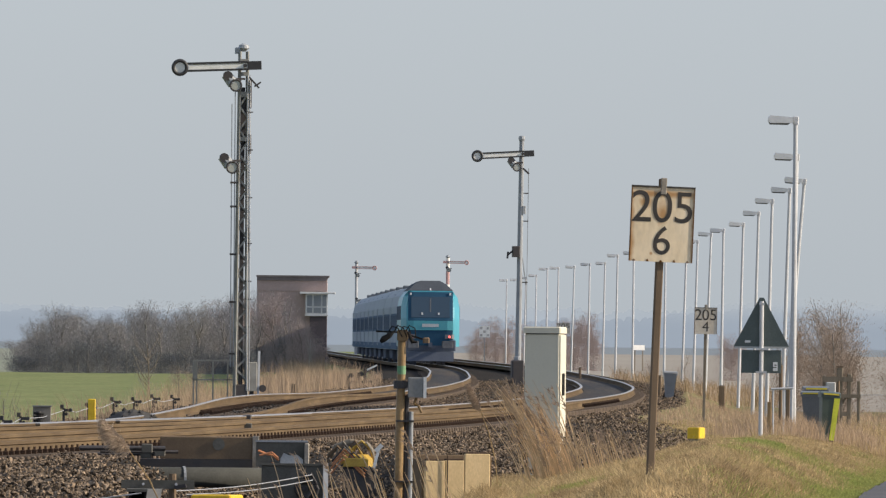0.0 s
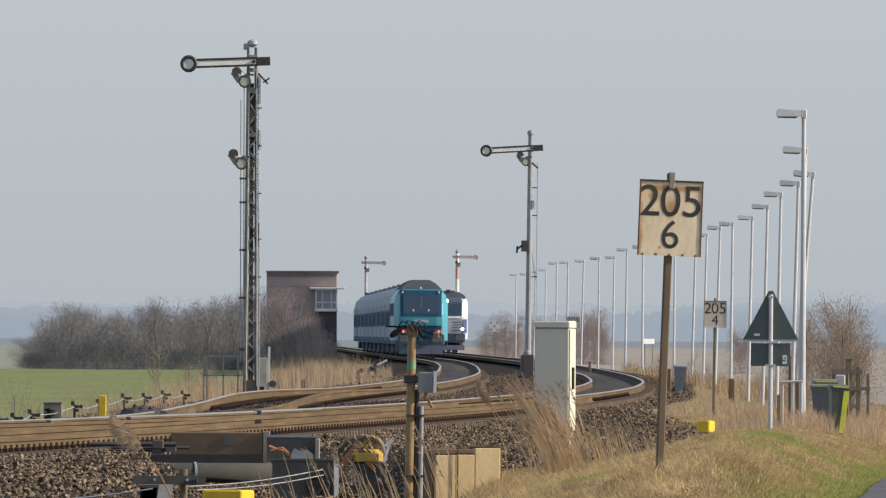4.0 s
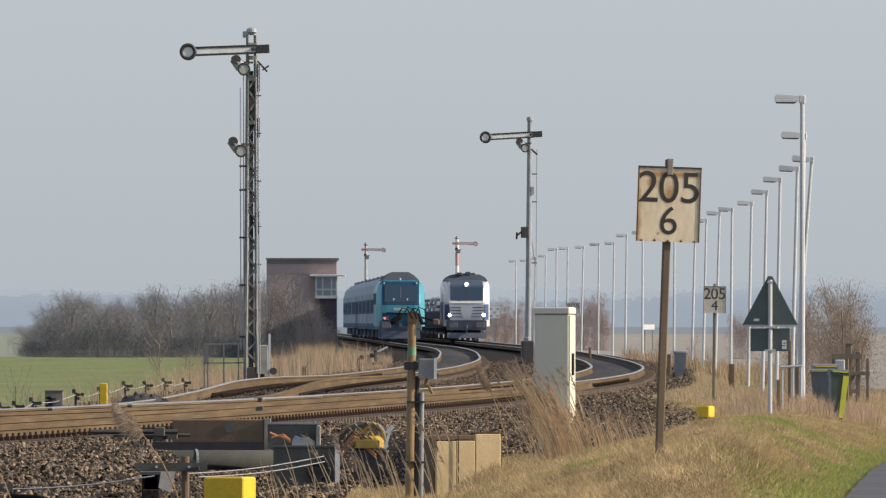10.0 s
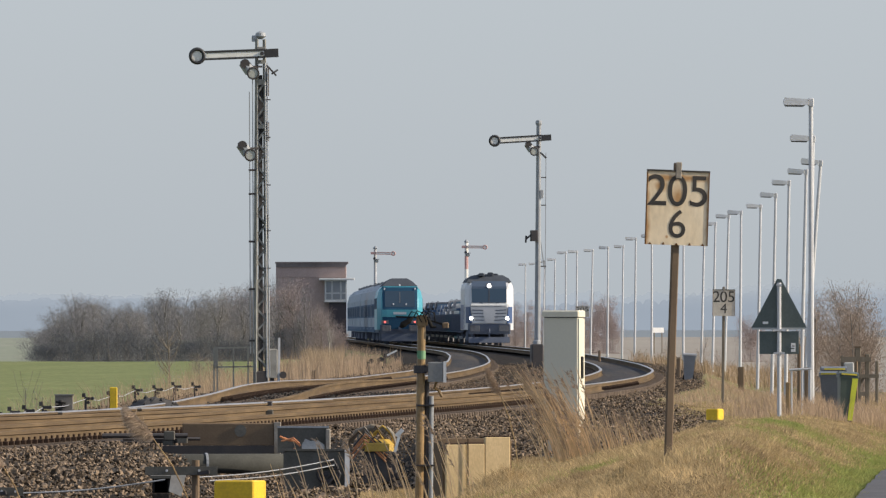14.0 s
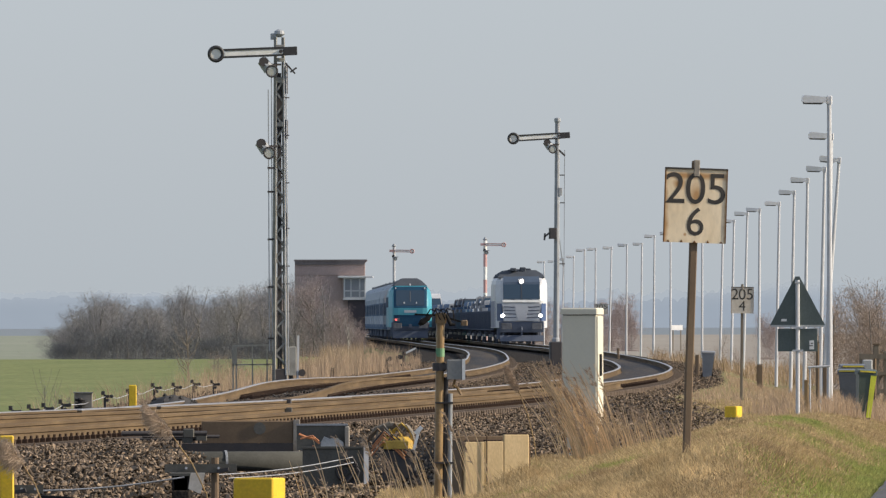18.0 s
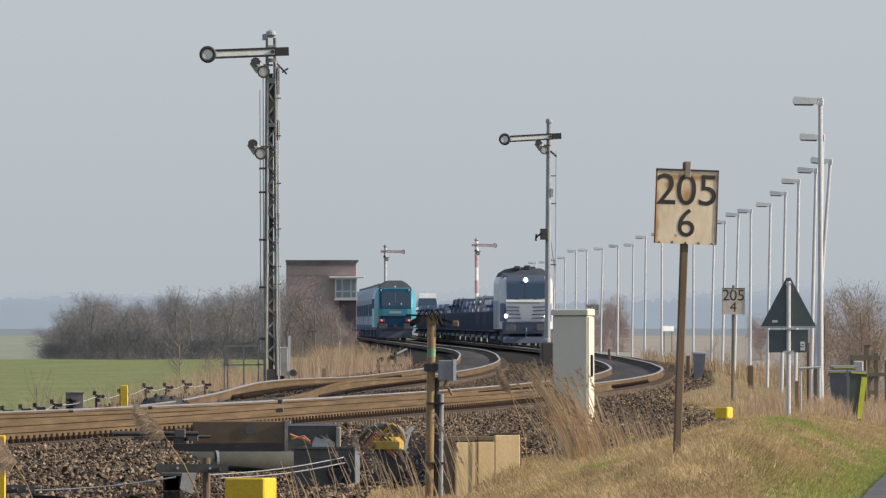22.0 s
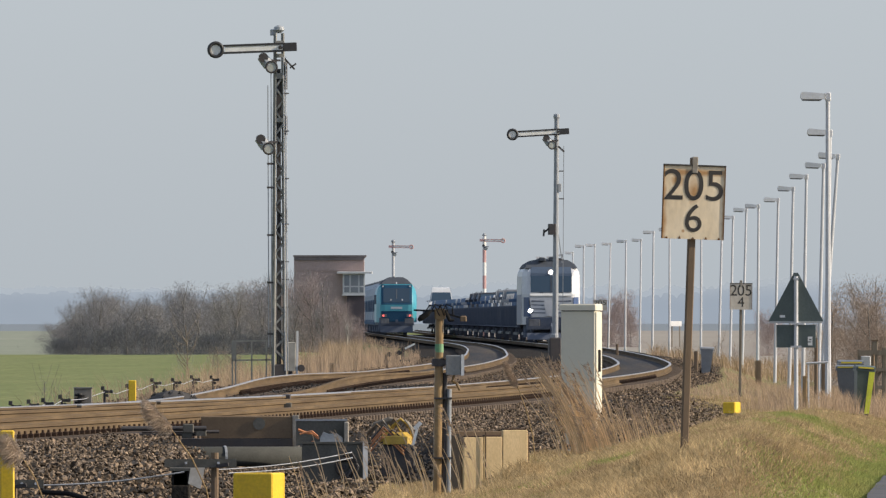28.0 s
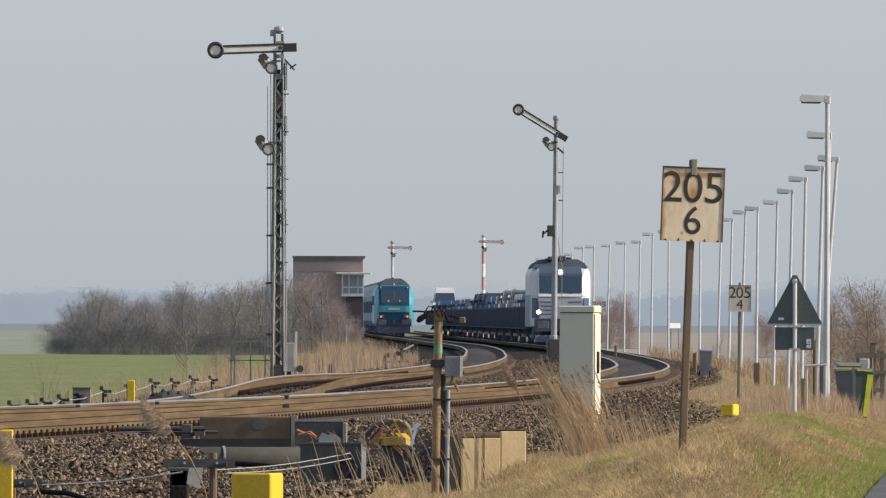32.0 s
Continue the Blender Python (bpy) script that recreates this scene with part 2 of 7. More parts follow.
M["concrete_grey"] = surface("grey_concrete", (0.36, 0.33, 0.28), (0.22, 0.19, 0.15), 0.9, 2.5, 40, 0.9, bump=0.3)
M["brown_cover"] = surface("brown_cover_plate", (0.21, 0.15, 0.095), (0.13, 0.095, 0.065), 0.9, 2.0, 40, 0.75, bump=0.2)
M["dark_cover"] = surface("dark_cover_plate", (0.165, 0.158, 0.135), (0.08, 0.075, 0.063), 0.9, 2.0, 40, 0.7, bump=0.2)
M["pipe"] = surface("dull_dark_pipe", (0.085, 0.085, 0.075), (0.045, 0.046, 0.042), 0.9, 2.0, 40, 0.72)
M["yellow"] = surface("weathered_yellow_paint", (0.80, 0.54, 0.02), (0.64, 0.39, 0.03), 0.9, 9.0, 40, 0.55)
M["orange_cable"] = surface("orange_cable", (0.58, 0.24, 0.09), (0.42, 0.17, 0.08), 0.7, 4, 40, 0.6)
M["wire"] = surface("bright_wire", (0.55, 0.54, 0.52), None, 0.4, 5, 40, 0.4, 0.5, bump=0)
M["green_back"] = surface("grey_green_sign_back", (0.105, 0.13, 0.125), (0.08, 0.10, 0.095), 0.7, 2, 40, 0.5, 0.2)
M["white"] = surface("white_paint", (0.78, 0.78, 0.76), (0.66, 0.66, 0.64), 0.6, 3, 40, 0.5, bump=0.05)
M["bin"] = surface("dark_grey_plastic", (0.14, 0.15, 0.165), (0.11, 0.12, 0.13), 0.6, 3, 40, 0.45)
M["bin_green"] = surface("dark_green_plastic", (0.075, 0.10, 0.085), (0.055, 0.075, 0.065), 0.6, 3, 40, 0.45)
M["bin_pale"] = surface("faded_grey_plastic", (0.24, 0.25, 0.265), (0.19, 0.20, 0.21), 0.6, 3, 40, 0.5)
M["bin_yellow"] = surface("yellow_plastic", (0.62, 0.66, 0.06), (0.5, 0.52, 0.06), 0.6, 3, 40, 0.45)
M["bin_lid"] = surface("yellow_lid", (0.66, 0.53, 0.05), (0.5, 0.42, 0.05), 0.6, 3, 40, 0.45)
# Brick lightened so its colour carries the haze at that distance.
M["brick"] = surface("brown_brickwork", (0.43, 0.335, 0.305), (0.37, 0.285, 0.26), 0.7, 0.8, 12, 0.9, bump=0.2, per_object=0.15)
# Darkened brick colour that paints the shadow below the bay.
M["shaded_brick"] = surface("shade_darkened_brick", (0.115, 0.095, 0.10), (0.08, 0.07, 0.075), 0.7, 0.8, 12, 0.9, bump=0.2)
M["fascia"] = surface("dark_roof_felt", (0.20, 0.175, 0.17), None, 0.5, 1, 20, 0.8)
M["pale_trim"] = surface("pale_window_paint", (0.62, 0.62, 0.60), (0.5, 0.5, 0.48), 0.6, 2, 30, 0.5)
# Glass base colour raised to paint the reflection on the panes.
M["pane"] = glassy("window_glass", (0.17, 0.19, 0.21))
# Bark and twig colours are greyed lighter for haze over the trees.
M["bark"] = surface("grey_bark", (0.23, 0.205, 0.18), (0.15, 0.135, 0.12), 0.8, 5, 40, 0.9)
M["birch"] = surface("pale_bark", (0.33, 0.26, 0.19), (0.18, 0.14, 0.105), 0.9, 5, 40, 0.85)
M["twig"] = surface("bare_twigs", (0.325, 0.30, 0.28), (0.25, 0.24, 0.24), 0.8, 0.35, 12, 0.9, bump=0, island=0.2)
M["twig_brown"] = surface("brown_twigs", (0.42, 0.32, 0.24), (0.32, 0.25, 0.20), 0.8, 0.35, 12, 0.9, bump=0, island=0.2)
M["blue_body"] = surface("turquoise_vehicle_paint", (0.055, 0.30, 0.38), (0.05, 0.26, 0.33), 0.5, 0.6, 20, 0.35, bump=0.02)
M["blue_band"] = surface("light_turquoise_paint", (0.09, 0.36, 0.42), (0.08, 0.32, 0.38), 0.5, 0.6, 20, 0.35, bump=0.02)
M["navy"] = surface("dark_blue_paint", (0.032, 0.088, 0.15), (0.028, 0.075, 0.125), 0.5, 0.6, 20, 0.7, bump=0.02)
M["slate_roof"] = surface("dark_grey_roof_paint", (0.085, 0.095, 0.11), (0.06, 0.068, 0.08), 0.7, 0.7, 20, 0.85)
M["ochre"] = surface("dull_ochre_paint", (0.58, 0.38, 0.06), (0.40, 0.25, 0.05), 0.9, 5.0, 40, 0.5)
# Band and pane colours are lightened for haze over the trains.
M["coach_band"] = surface("haze_lightened_blue_paint", (0.10, 0.15, 0.215), (0.08, 0.12, 0.18), 0.5, 0.6, 20, 0.8, bump=0.02)
M["coach_pane"] = surface("haze_lightened_pane", (0.085, 0.115, 0.16), (0.07, 0.095, 0.135), 0.5, 0.6, 20, 0.75, bump=0)
M["roof_grey"] = surface("dirty_grey_roof", (0.16, 0.175, 0.19), (0.11, 0.12, 0.13), 0.7, 0.7, 20, 0.7)
M["coach_silver"] = surface("dusty_silver_paint", (0.38, 0.42, 0.46), (0.29, 0.33, 0.37), 0.7, 0.5, 20, 0.75, bump=0.03)
# Underframe blue-grey is lightened to carry the distance haze.
M["underframe"] = surface("haze_lightened_underframe", (0.13, 0.15, 0.19), (0.095, 0.11, 0.143), 0.7, 1.0, 20, 0.85)
M["screen"] = glassy("dark_windscreen", (0.026, 0.052, 0.082), 0.1)
M["loco_white"] = surface("white_vehicle_paint", (0.56, 0.57, 0.58), (0.46, 0.47, 0.48), 0.6, 0.8, 20, 0.4, bump=0.02)
M["loco_blue"] = surface("blue_vehicle_paint", (0.045, 0.085, 0.19), (0.04, 0.07, 0.155), 0.6, 0.8, 20, 0.4, bump=0.02)
M["dust_brown"] = surface("brown_dust", (0.17, 0.135, 0.105), (0.09, 0.075, 0.065), 0.8, 2.0, 20, 0.9)
M["buffer"] = surface("greasy_steel", (0.22, 0.22, 0.23), (0.12, 0.12, 0.12), 0.7, 4, 30, 0.45, 0.4)
M["headlight"] = glow("headlight_lens", (1.0, 0.97, 0.90), 6.0)
M["red_light"] = glow("red_tail_lens", (1.0, 0.12, 0.10), 1.4)
# Panel grey holds part of the distance haze in its colour.
M["grey_mesh"] = surface("dark_grey_panel", (0.11, 0.13, 0.17), (0.085, 0.105, 0.138), 0.7, 1.0, 20, 0.8)
# Black and silver are shifted towards grey, as haze over the wagons.
for key, c in (("car_black", (0.04, 0.046, 0.058)), ("car_silver", (0.25, 0.265, 0.28)), ("car_white", (0.62, 0.63, 0.63)), ("car_blue", (0.05, 0.085, 0.15)), ("car_grey", (0.13, 0.14, 0.155))):
    M[key] = surface(key.replace("car_", "") + "_car_paint", c, tuple(v * 0.9 for v in c), 0.3, 1, 20, 0.7, bump=0)
M["cable_black"] = surface("black_cable_sheath", (0.014, 0.014, 0.015), (0.025, 0.023, 0.02), 0.5, 6, 40, 0.75)
M["twig_pale"] = surface("pale_bare_twigs", (0.37, 0.335, 0.295), (0.29, 0.265, 0.245), 0.8, 0.35, 12, 0.9, bump=0, island=0.2)
# Reddish-brown twigs, lightened in colour for the same haze.
M["twig_mauve"] = surface("reddish_brown_twigs", (0.46, 0.36, 0.315), (0.35, 0.285, 0.26), 0.8, 0.35, 12, 0.9, bump=0, island=0.2)
M["pale_birch"] = surface("white_birch_bark", (0.52, 0.48, 0.42), (0.30, 0.26, 0.22), 0.9, 5, 40, 0.8)
M["scrub"] = surface("dark_undergrowth", (0.165, 0.165, 0.175), (0.11, 0.115, 0.125), 0.8, 0.35, 12, 0.9, bump=0, island=0.25)
M["tyre"] = surface("rubber_tyre", (0.02, 0.02, 0.02), None, 0.3, 5, 30, 0.85)
M["spectacle_red"] = glassy("red_glass", (0.30, 0.02, 0.03), 0.15)
M["spectacle_pale"] = surface("pale_lamp_disc", (0.42, 0.43, 0.38), (0.34, 0.34, 0.30), 0.6, 5, 30, 0.4)
# The board's black squares are greyed to paint in the haze.
M["pale_square"] = surface("haze_greyed_square", (0.44, 0.44, 0.43), None, 0.4, 4, 30, 0.6)
# Mast steel made pale to put the haze into its colour.
M["far_steel"] = surface("haze_paled_steel", (0.46, 0.47, 0.48), (0.36, 0.37, 0.38), 0.6, 2, 30, 0.6)


def let_light_through(m, share):
    """Thin dry leaves pass on part of the light that falls on their far side."""
    n, l = m.node_tree.nodes, m.node_tree.links
    p, out = n["Principled BSDF"], n["Material Output"]
    tr, mix = n.new("ShaderNodeBsdfTranslucent"), n.new("ShaderNodeMixShader")
    mix.inputs[0].default_value = share
    l.new(p.inputs["Base Color"].links[0].from_socket, tr.inputs["Color"])
    l.new(p.outputs[0], mix.inputs[1])
    l.new(tr.outputs[0], mix.inputs[2])
    l.new(mix.outputs[0], out.inputs["Surface"])


for key in ("dry_blade", "brown_blade", "green_blade", "reed", "plume", "pale_plume"):
    let_light_through(M[key], 0.45)


# ---- shapes ----
class Shape:
    """Vertices and faces of one mesh in the making."""

    def __init__(self):
        self.v, self.f = [], []

    def add(self, verts, faces):
        k = len(self.v)
        self.v += [tuple(p) for p in verts]
        self.f += [tuple(i + k for i in q) for q in faces]
        return self

    def box(self, x0, x1, y0, y1, z0, z1, cut=0.0, turn=None):
        """A block; cut chamfers its upright and upper edges."""
        if cut <= 0:
            v = [(x, y, z) for z in (z0, z1) for x, y in ((x0, y0), (x1, y0), (x1, y1), (x0, y1))]
            f = [(3, 2, 1, 0), (4, 5, 6, 7), (0, 1, 5, 4), (1, 2, 6, 5), (2, 3, 7, 6), (3, 0, 4, 7)]
        else:
            def ring(e, z):
                a0, a1, b0, b1 = x0 + e, x1 - e, y0 + e, y1 - e
                return [(a0 + cut, b0, z), (a1 - cut, b0, z), (a1, b0 + cut, z), (a1, b1 - cut, z), (a1 - cut, b1, z), (a0 + cut, b1, z), (a0, b1 - cut, z), (a0, b0 + cut, z)]
            v = ring(0, z0) + ring(0, z1 - cut) + ring(cut, z1)
            f = [tuple(reversed(range(8))), tuple(range(16, 24))]
            for r in (0, 8):
                f += [(r + i, r + (i + 1) % 8, r + 8 + (i + 1) % 8, r + 8 + i) for i in range(8)]
        if turn is not None:
            v = [turn @ Vector(p) for p in v]
        return self.add(v, f)

    def tube(self, pts, r, seg=8, caps=True):
        """A round bar along points; r is one radius or one for each point."""
        pts = [Vector(p) for p in pts]
        rs = r if isinstance(r, (list, tuple)) else [r] * len(pts)
        v, f = [], []
        for i, p in enumerate(pts):
            d = (pts[min(i + 1, len(pts) - 1)] - pts[max(i - 1, 0)]).normalized()
            u = d.cross(Vector((0, 0, 1)) if abs(d.z) < 0.9 else Vector((1, 0, 0))).normalized()
            w = d.cross(u)
            v += [p + (u * math.cos(2 * math.pi * k / seg) + w * math.sin(2 * math.pi * k / seg)) * rs[i] for k in range(seg)]
        for i in range(len(pts) - 1):
            for k in range(seg):
                a, b = i * seg + k, i * seg + (k + 1) % seg
                f.append((a, b, b + seg, a + seg))
        if caps:
            f += [tuple(reversed(range(seg))), tuple(range((len(pts) - 1) * seg, len(pts) * seg))]
        return self.add(v, f)

    def bar(self, p, q, w, h=None, up=(0, 0, 1)):
        """A straight flat bar from p to q, w wide and h thick."""
        p, q, h = Vector(p), Vector(q), h or w
        d = (q - p).normalized()
        u = d.cross(Vector(up))
        u = (u if u.length > 1e-4 else d.cross(Vector((1, 0, 0)))).normalized() * (w / 2)
        n = d.cross(u).normalized() * (h / 2)
        v = [c + a * u + b * n for c in (p, q) for a, b in ((-1, -1), (1, -1), (1, 1), (-1, 1))]
        return self.add(v, [(3, 2, 1, 0), (4, 5, 6, 7), (0, 1, 5, 4), (1, 2, 6, 5), (2, 3, 7, 6), (3, 0, 4, 7)])

    def prism(self, outline, y0, y1, axis="y"):
        """An outline of (across, up) points pushed from y0 to y1."""
        n = len(outline)
        put = {"y": lambda a, b, c: (a, c, b), "x": lambda a, b, c: (c, a, b), "z": lambda a, b, c: (a, b, c)}[axis]
        v = [put(a, b, c) for c in (y0, y1) for a, b in outline]
        f = [tuple(range(n)), tuple(reversed(range(n, 2 * n)))] + [(i, i + n, (i + 1) % n + n, (i + 1) % n) for i in range(n)]
        return self.add(v, f)

    def ring(self, c, r, tubr, seg=20, sides=6):
        """A ring that stands upright across the line of sight."""
        v, f = [], []
        for i in range(seg):
            a = 2 * math.pi * i / seg
            for k in range(sides):
                b = 2 * math.pi * k / sides
                q = r + tubr * math.cos(b)
                v.append((c[0] + q * math.cos(a), c[1] + tubr * math.sin(b), c[2] + q * math.sin(a)))
        for i in range(seg):
            for k in range(sides):
                a, b = i * sides, (i + 1) % seg * sides
                f.append((a + k, a + (k + 1) % sides, b + (k + 1) % sides, b + k))
        return self.add(v, f)

    def disc(self, c, r, thick, seg=20):
        """A round plate that faces along y."""
        return self.tube([(c[0], c[1] - thick / 2, c[2]), (c[0], c[1] + thick / 2, c[2])], r, seg)


def mesh_of(name, shape, material, smooth=False):
    me = bpy.data.meshes.new(name)
    me.from_pydata(shape.v, [], shape.f)
    me.materials.append(material)
    if smooth:
        me.shade_smooth()
    me.validate()
    return me


def tidy(me):
    bm = bmesh.new()
    bm.from_mesh(me)
    bmesh.ops.recalc_face_normals(bm, faces=bm.faces)
    bm.to_mesh(me)
    bm.free()
    return me


def part(name, shape, material, parent=None, label="", at=None, smooth=False):
    """One mesh object, under its thing."""
    me = shape if isinstance(shape, bpy.types.Mesh) else tidy(mesh_of(name, shape, material, smooth))
    ob = new(name, me)
    if parent is not None:
        ob.parent = parent
    if at is not None:
        ob.matrix_basis = at if isinstance(at, Matrix) else Matrix.Translation(at)
    if label:
        ob["label"] = label
    return ob


def thing(name, m, label, category, group="", kind=""):
    ob = new(name)
    ob.empty_display_size = 0.2
    ob.matrix_basis = m
    return tagged(ob, label, category, group, kind)


def lettering(name, text, size, material, parent, at, label=""):
    """Characters as solid mesh, upright and facing the near side."""
    cu = bpy.data.curves.new(name, "FONT")
    cu.body, cu.size, cu.align_x, cu.align_y, cu.extrude = text, size, "CENTER", "CENTER", 0.0006
    tmp = bpy.data.objects.new(name, cu)
    scene.collection.objects.link(tmp)
    me = bpy.data.meshes.new_from_object(tmp.evaluated_get(bpy.context.evaluated_depsgraph_get()))
    bpy.data.objects.remove(tmp)
    me.materials.clear()
    me.materials.append(material)
    return part(name, me, material, parent, label, at @ pose(0, 0, 0, 90))


# ---- plan of the line: distance ahead, place across ----
def smooth_line(table, spread):
    ys = np.arange(60.0, 1700.0, 2.0)
    xs = np.interp(ys, [p[0] for p in table], [p[1] for p in table])
    k = np.exp(-0.5 * (np.arange(-40, 41) * 2.0 / spread) ** 2)
    xs = np.convolve(np.pad(xs, 40, mode="reflect", reflect_type="odd"), k / k.sum(), mode="valid")
    return lambda y: float(np.interp(y, ys, xs))


near_line = smooth_line([(60, -32), (150, -17.5), (200, -9.9), (229, -6.0), (260, -2.4), (291, 0.0), (318, 1.65), (352, 3.3), (394, 4.75), (445, 5.75), (509, 6.2), (591, 6.25),
                         (666, 6.1), (762, 5.65), (838, 4.8), (942, 3.5), (1060, 2.2), (1140, 1.35), (1250, -0.4), (1700, -4.8)], 14)
far_line = smooth_line([(60, -9.0), (235, -5.0), (262, -3.6), (288, -3.4), (336, -2.7), (386, -1.15), (441, 0.2), (500, 1.0), (547, 1.38), (643, 1.6), (720, 1.5), (786, 1.0), (873, -0.35),
                        (930, -1.05), (998, -1.9), (1066, -2.8), (1105, -3.3), (1150, -4.0), (1226, -4.85), (1370, -6.75), (1506, -8.3), (1700, -10.8)], 14)
RAIL_TOP = 1.0


def ease(a, b, x):
    t = min(1.0, max(0.0, (x - a) / (b - a)))
    return t * t * (3 - 2 * t)


def crest(y):
    """The grass bank beside the road: its crest across, and its height."""
    return (float(np.interp(y, (0, 60, 109, 164, 253, 301, 400, 900), (0.6, 1.1, 1.9, 3.2, 6.0, 8.3, 12.5, 30))),
            float(np.interp(y, (0, 70, 92, 109, 164, 253, 280, 301, 350, 450), (0.72, 0.8, 1.05, 1.45, 1.21, 0.78, 0.38, 0.30, 0.25, 0.15))))


def bank_foot(y):
    """Where the bank's gentle near slope meets the level ground."""
    return float(np.interp(y, (0, 60, 109, 140, 165, 183, 196, 240, 321, 420), (-1.2, -1.0, -0.4, 0.3, 1.0, 1.86, 2.6, 3.9, 6.0, 9.0)))


def road_edge(y):
    """The near edge of the lane."""
    return float(np.interp(y, (0, 60, 112, 122, 148, 163, 210, 253, 301, 400), (1.1, 1.6, 3.08, 3.43, 4.33, 4.9, 6.8, 8.6, 11.2, 16.0)))


def ballast_edge(y):
    """Where the stones end towards the bank."""
    c = crest(y)[0]
    return float(np.interp(y, (60, 165, 183, 215, 262, 330, 400), (-1.0, -1.0, bank_foot(183) + 0.1, bank_foot(215) + 0.15, bank_foot(262) + 0.1, near_line(330) + 2.2, near_line(400) + 1.9))) if y < 400 else near_line(y) + 1.9 + 0.9 * ease(450, 540, y)


def land(x, y):
    """Height of the ground."""
    left = (near_line(y) if y < 240 else min(near_line(y), far_line(y))) - 3.0
    edge = ballast_edge(y)
    dip = 0.04 * noise.noise(Vector((x * 0.9, y * 0.12, 3))) + (0.05 * noise.noise(Vector((x * 2.3, y * 0.35, 8))) if y < 260 else 0.0) + 0.05 * noise.noise(Vector((x * 0.2, y * 0.03, 7)))
    top = 0.70 if y > 240 else 0.70 + 0.06 * ease(240, 190, y)
    top -= 0.17 * (1 - ease(138, 150, y)) * (1 - ease(-1.6, -0.9, x))
    cx, cz = crest(y)
    if x < left:
        return top * (1 - ease(0, 1.9, left - x)) + dip * 0.6
    if x <= edge and y > 330:
        return top + dip * 0.3
    hollow = ease(143, 152, y) * (1 - ease(201, 212, y)) * ease(-2.95 - 0.85 * ease(180, 188, y), -2.6 - 0.85 * ease(180, 188, y), x) * (1 - ease(-0.35, 0.15, x))
    top = top - 0.42 * hollow
    low = top if y < 330 else top + (0.2 - top) * ease(0, 2.2, x - edge)
    if y < 420:
        if x < cx:
            low = low + max(0.0, cz - low) * min(1.0, max(0.0, (x - bank_foot(y)) / max(0.4, cx - bank_foot(y))))
        else:
            road = max(0.12, cz - 0.42)
            low = max(low, cz) + (road - max(low, cz)) * ease(cx + 0.1, road_edge(y), x) if cz > 0.25 else low
            low = low + (0.0 - low) * ease(7.5, 12.0, x - cx)
    low += 0.12 * math.exp(-((x - 0.62) / 0.24) ** 2 - ((y - 136.6) / 1.6) ** 2)
    low += 0.11 * math.exp(-((x - 3.9) / 0.5) ** 2 - ((y - 205) / 8) ** 2)
    return low + dip * (0.4 if x < cx else 0.5) if abs(x) < 60 else low * (1 - ease(60, 120, abs(x))) + dip * 0.2


# ---- ground: one sheet to the horizon ----
def build_ground():
    xs = [-1500, -900, -500, -300, -180, -120, -80, -60, -45, -34, -27] + [(-88 + k) * 0.25 for k in range(82)] + [-1.5 + 0.125 * k for k in range(64)] + [6.5 + 0.25 * k for k in range(79)] + [28, 34, 45, 60, 80, 120, 180, 300, 500, 900, 1500]
    ys = [-200, -60, 0] + [20 + 4 * k for k in range(19)] + [96 + k for k in range(234)] + [330 + 3 * k for k in range(57)] + [501 + 10 * k for k in range(80)] + [1300 * 1.1 ** k for k in range(14)]
    sh = Shape()
    grid = [[(x * (1 if abs(x) < 30 else max(1, y / 900)), y, land(x, y) if -200 < y < 1500 else 0.0) for x in xs] for y in ys]
    sh.v = [p for row in grid for p in row]
    n = len(xs)
    me = bpy.data.meshes.new("ground")
    faces, mats = [], []
    for j in range(len(ys) - 1):
        for i in range(n - 1):
            faces.append((j * n + i, j * n + i + 1, (j + 1) * n + i + 1, (j + 1) * n + i))
            x, y = (xs[i] + xs[i + 1]) / 2, (ys[j] + ys[j + 1]) / 2
            left = (near_line(y) if y < 240 else min(near_line(y), far_line(y))) - 3.3
            cx = crest(y)[0]
            if x < -12 and y > 965:
                mats.append(4)
            elif x > 12 and y > 480 or (x > near_line(y) + 4 and y > 560):
                mats.append(3)
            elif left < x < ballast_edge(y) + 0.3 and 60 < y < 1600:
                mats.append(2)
            elif (x > ballast_edge(y) and x < cx + 14 and y < 520) or (left - 3.5 < x <= left and y < 520):
                mats.append(1)
            else:
                mats.append(0)
    me.from_pydata(sh.v, [], faces)
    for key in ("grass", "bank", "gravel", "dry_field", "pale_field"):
        me.materials.append(M[key])
    me.polygons.foreach_set("material_index", mats)
    me.shade_smooth()
    ob = new("ground", me)
    tagged(ob, "flat green meadow, stone bed darkened for shade between stones, and grassy bank", "ground", kind="structure")
    # country road beside the bank
    sh = Shape()
    rows = [-80 + 10 * k for k in range(10)] + [20 + 2 * k for k in range(150)]
    for y in rows:
        cx = crest(y)[0]
        for k in range(7):
            x = road_edge(y) + k * 0.75
            sh.v.append((x, y, land(x, y) + 0.045 + 0.03 * math.sin(math.pi * k / 6)))
    for j in range(len(rows) - 1):
        for k in range(6):
            sh.f.append((j * 7 + k, j * 7 + k + 1, (j + 1) * 7 + k + 1, (j + 1) * 7 + k))
    tagged(part("road", sh, M["asphalt"], smooth=True), "narrow grey asphalt lane along the grass bank", "road", kind="structure")


build_ground()

# ---- rails ----
RAIL = [(-0.065, 0), (0.065, 0), (0.065, 0.015), (0.012, 0.035), (0.010, 0.115), (0.034, 0.125), (0.036, 0.128), (-0.036, 0.128), (-0.034, 0.125), (-0.010, 0.115), (-0.012, 0.035), (-0.065, 0.015)]
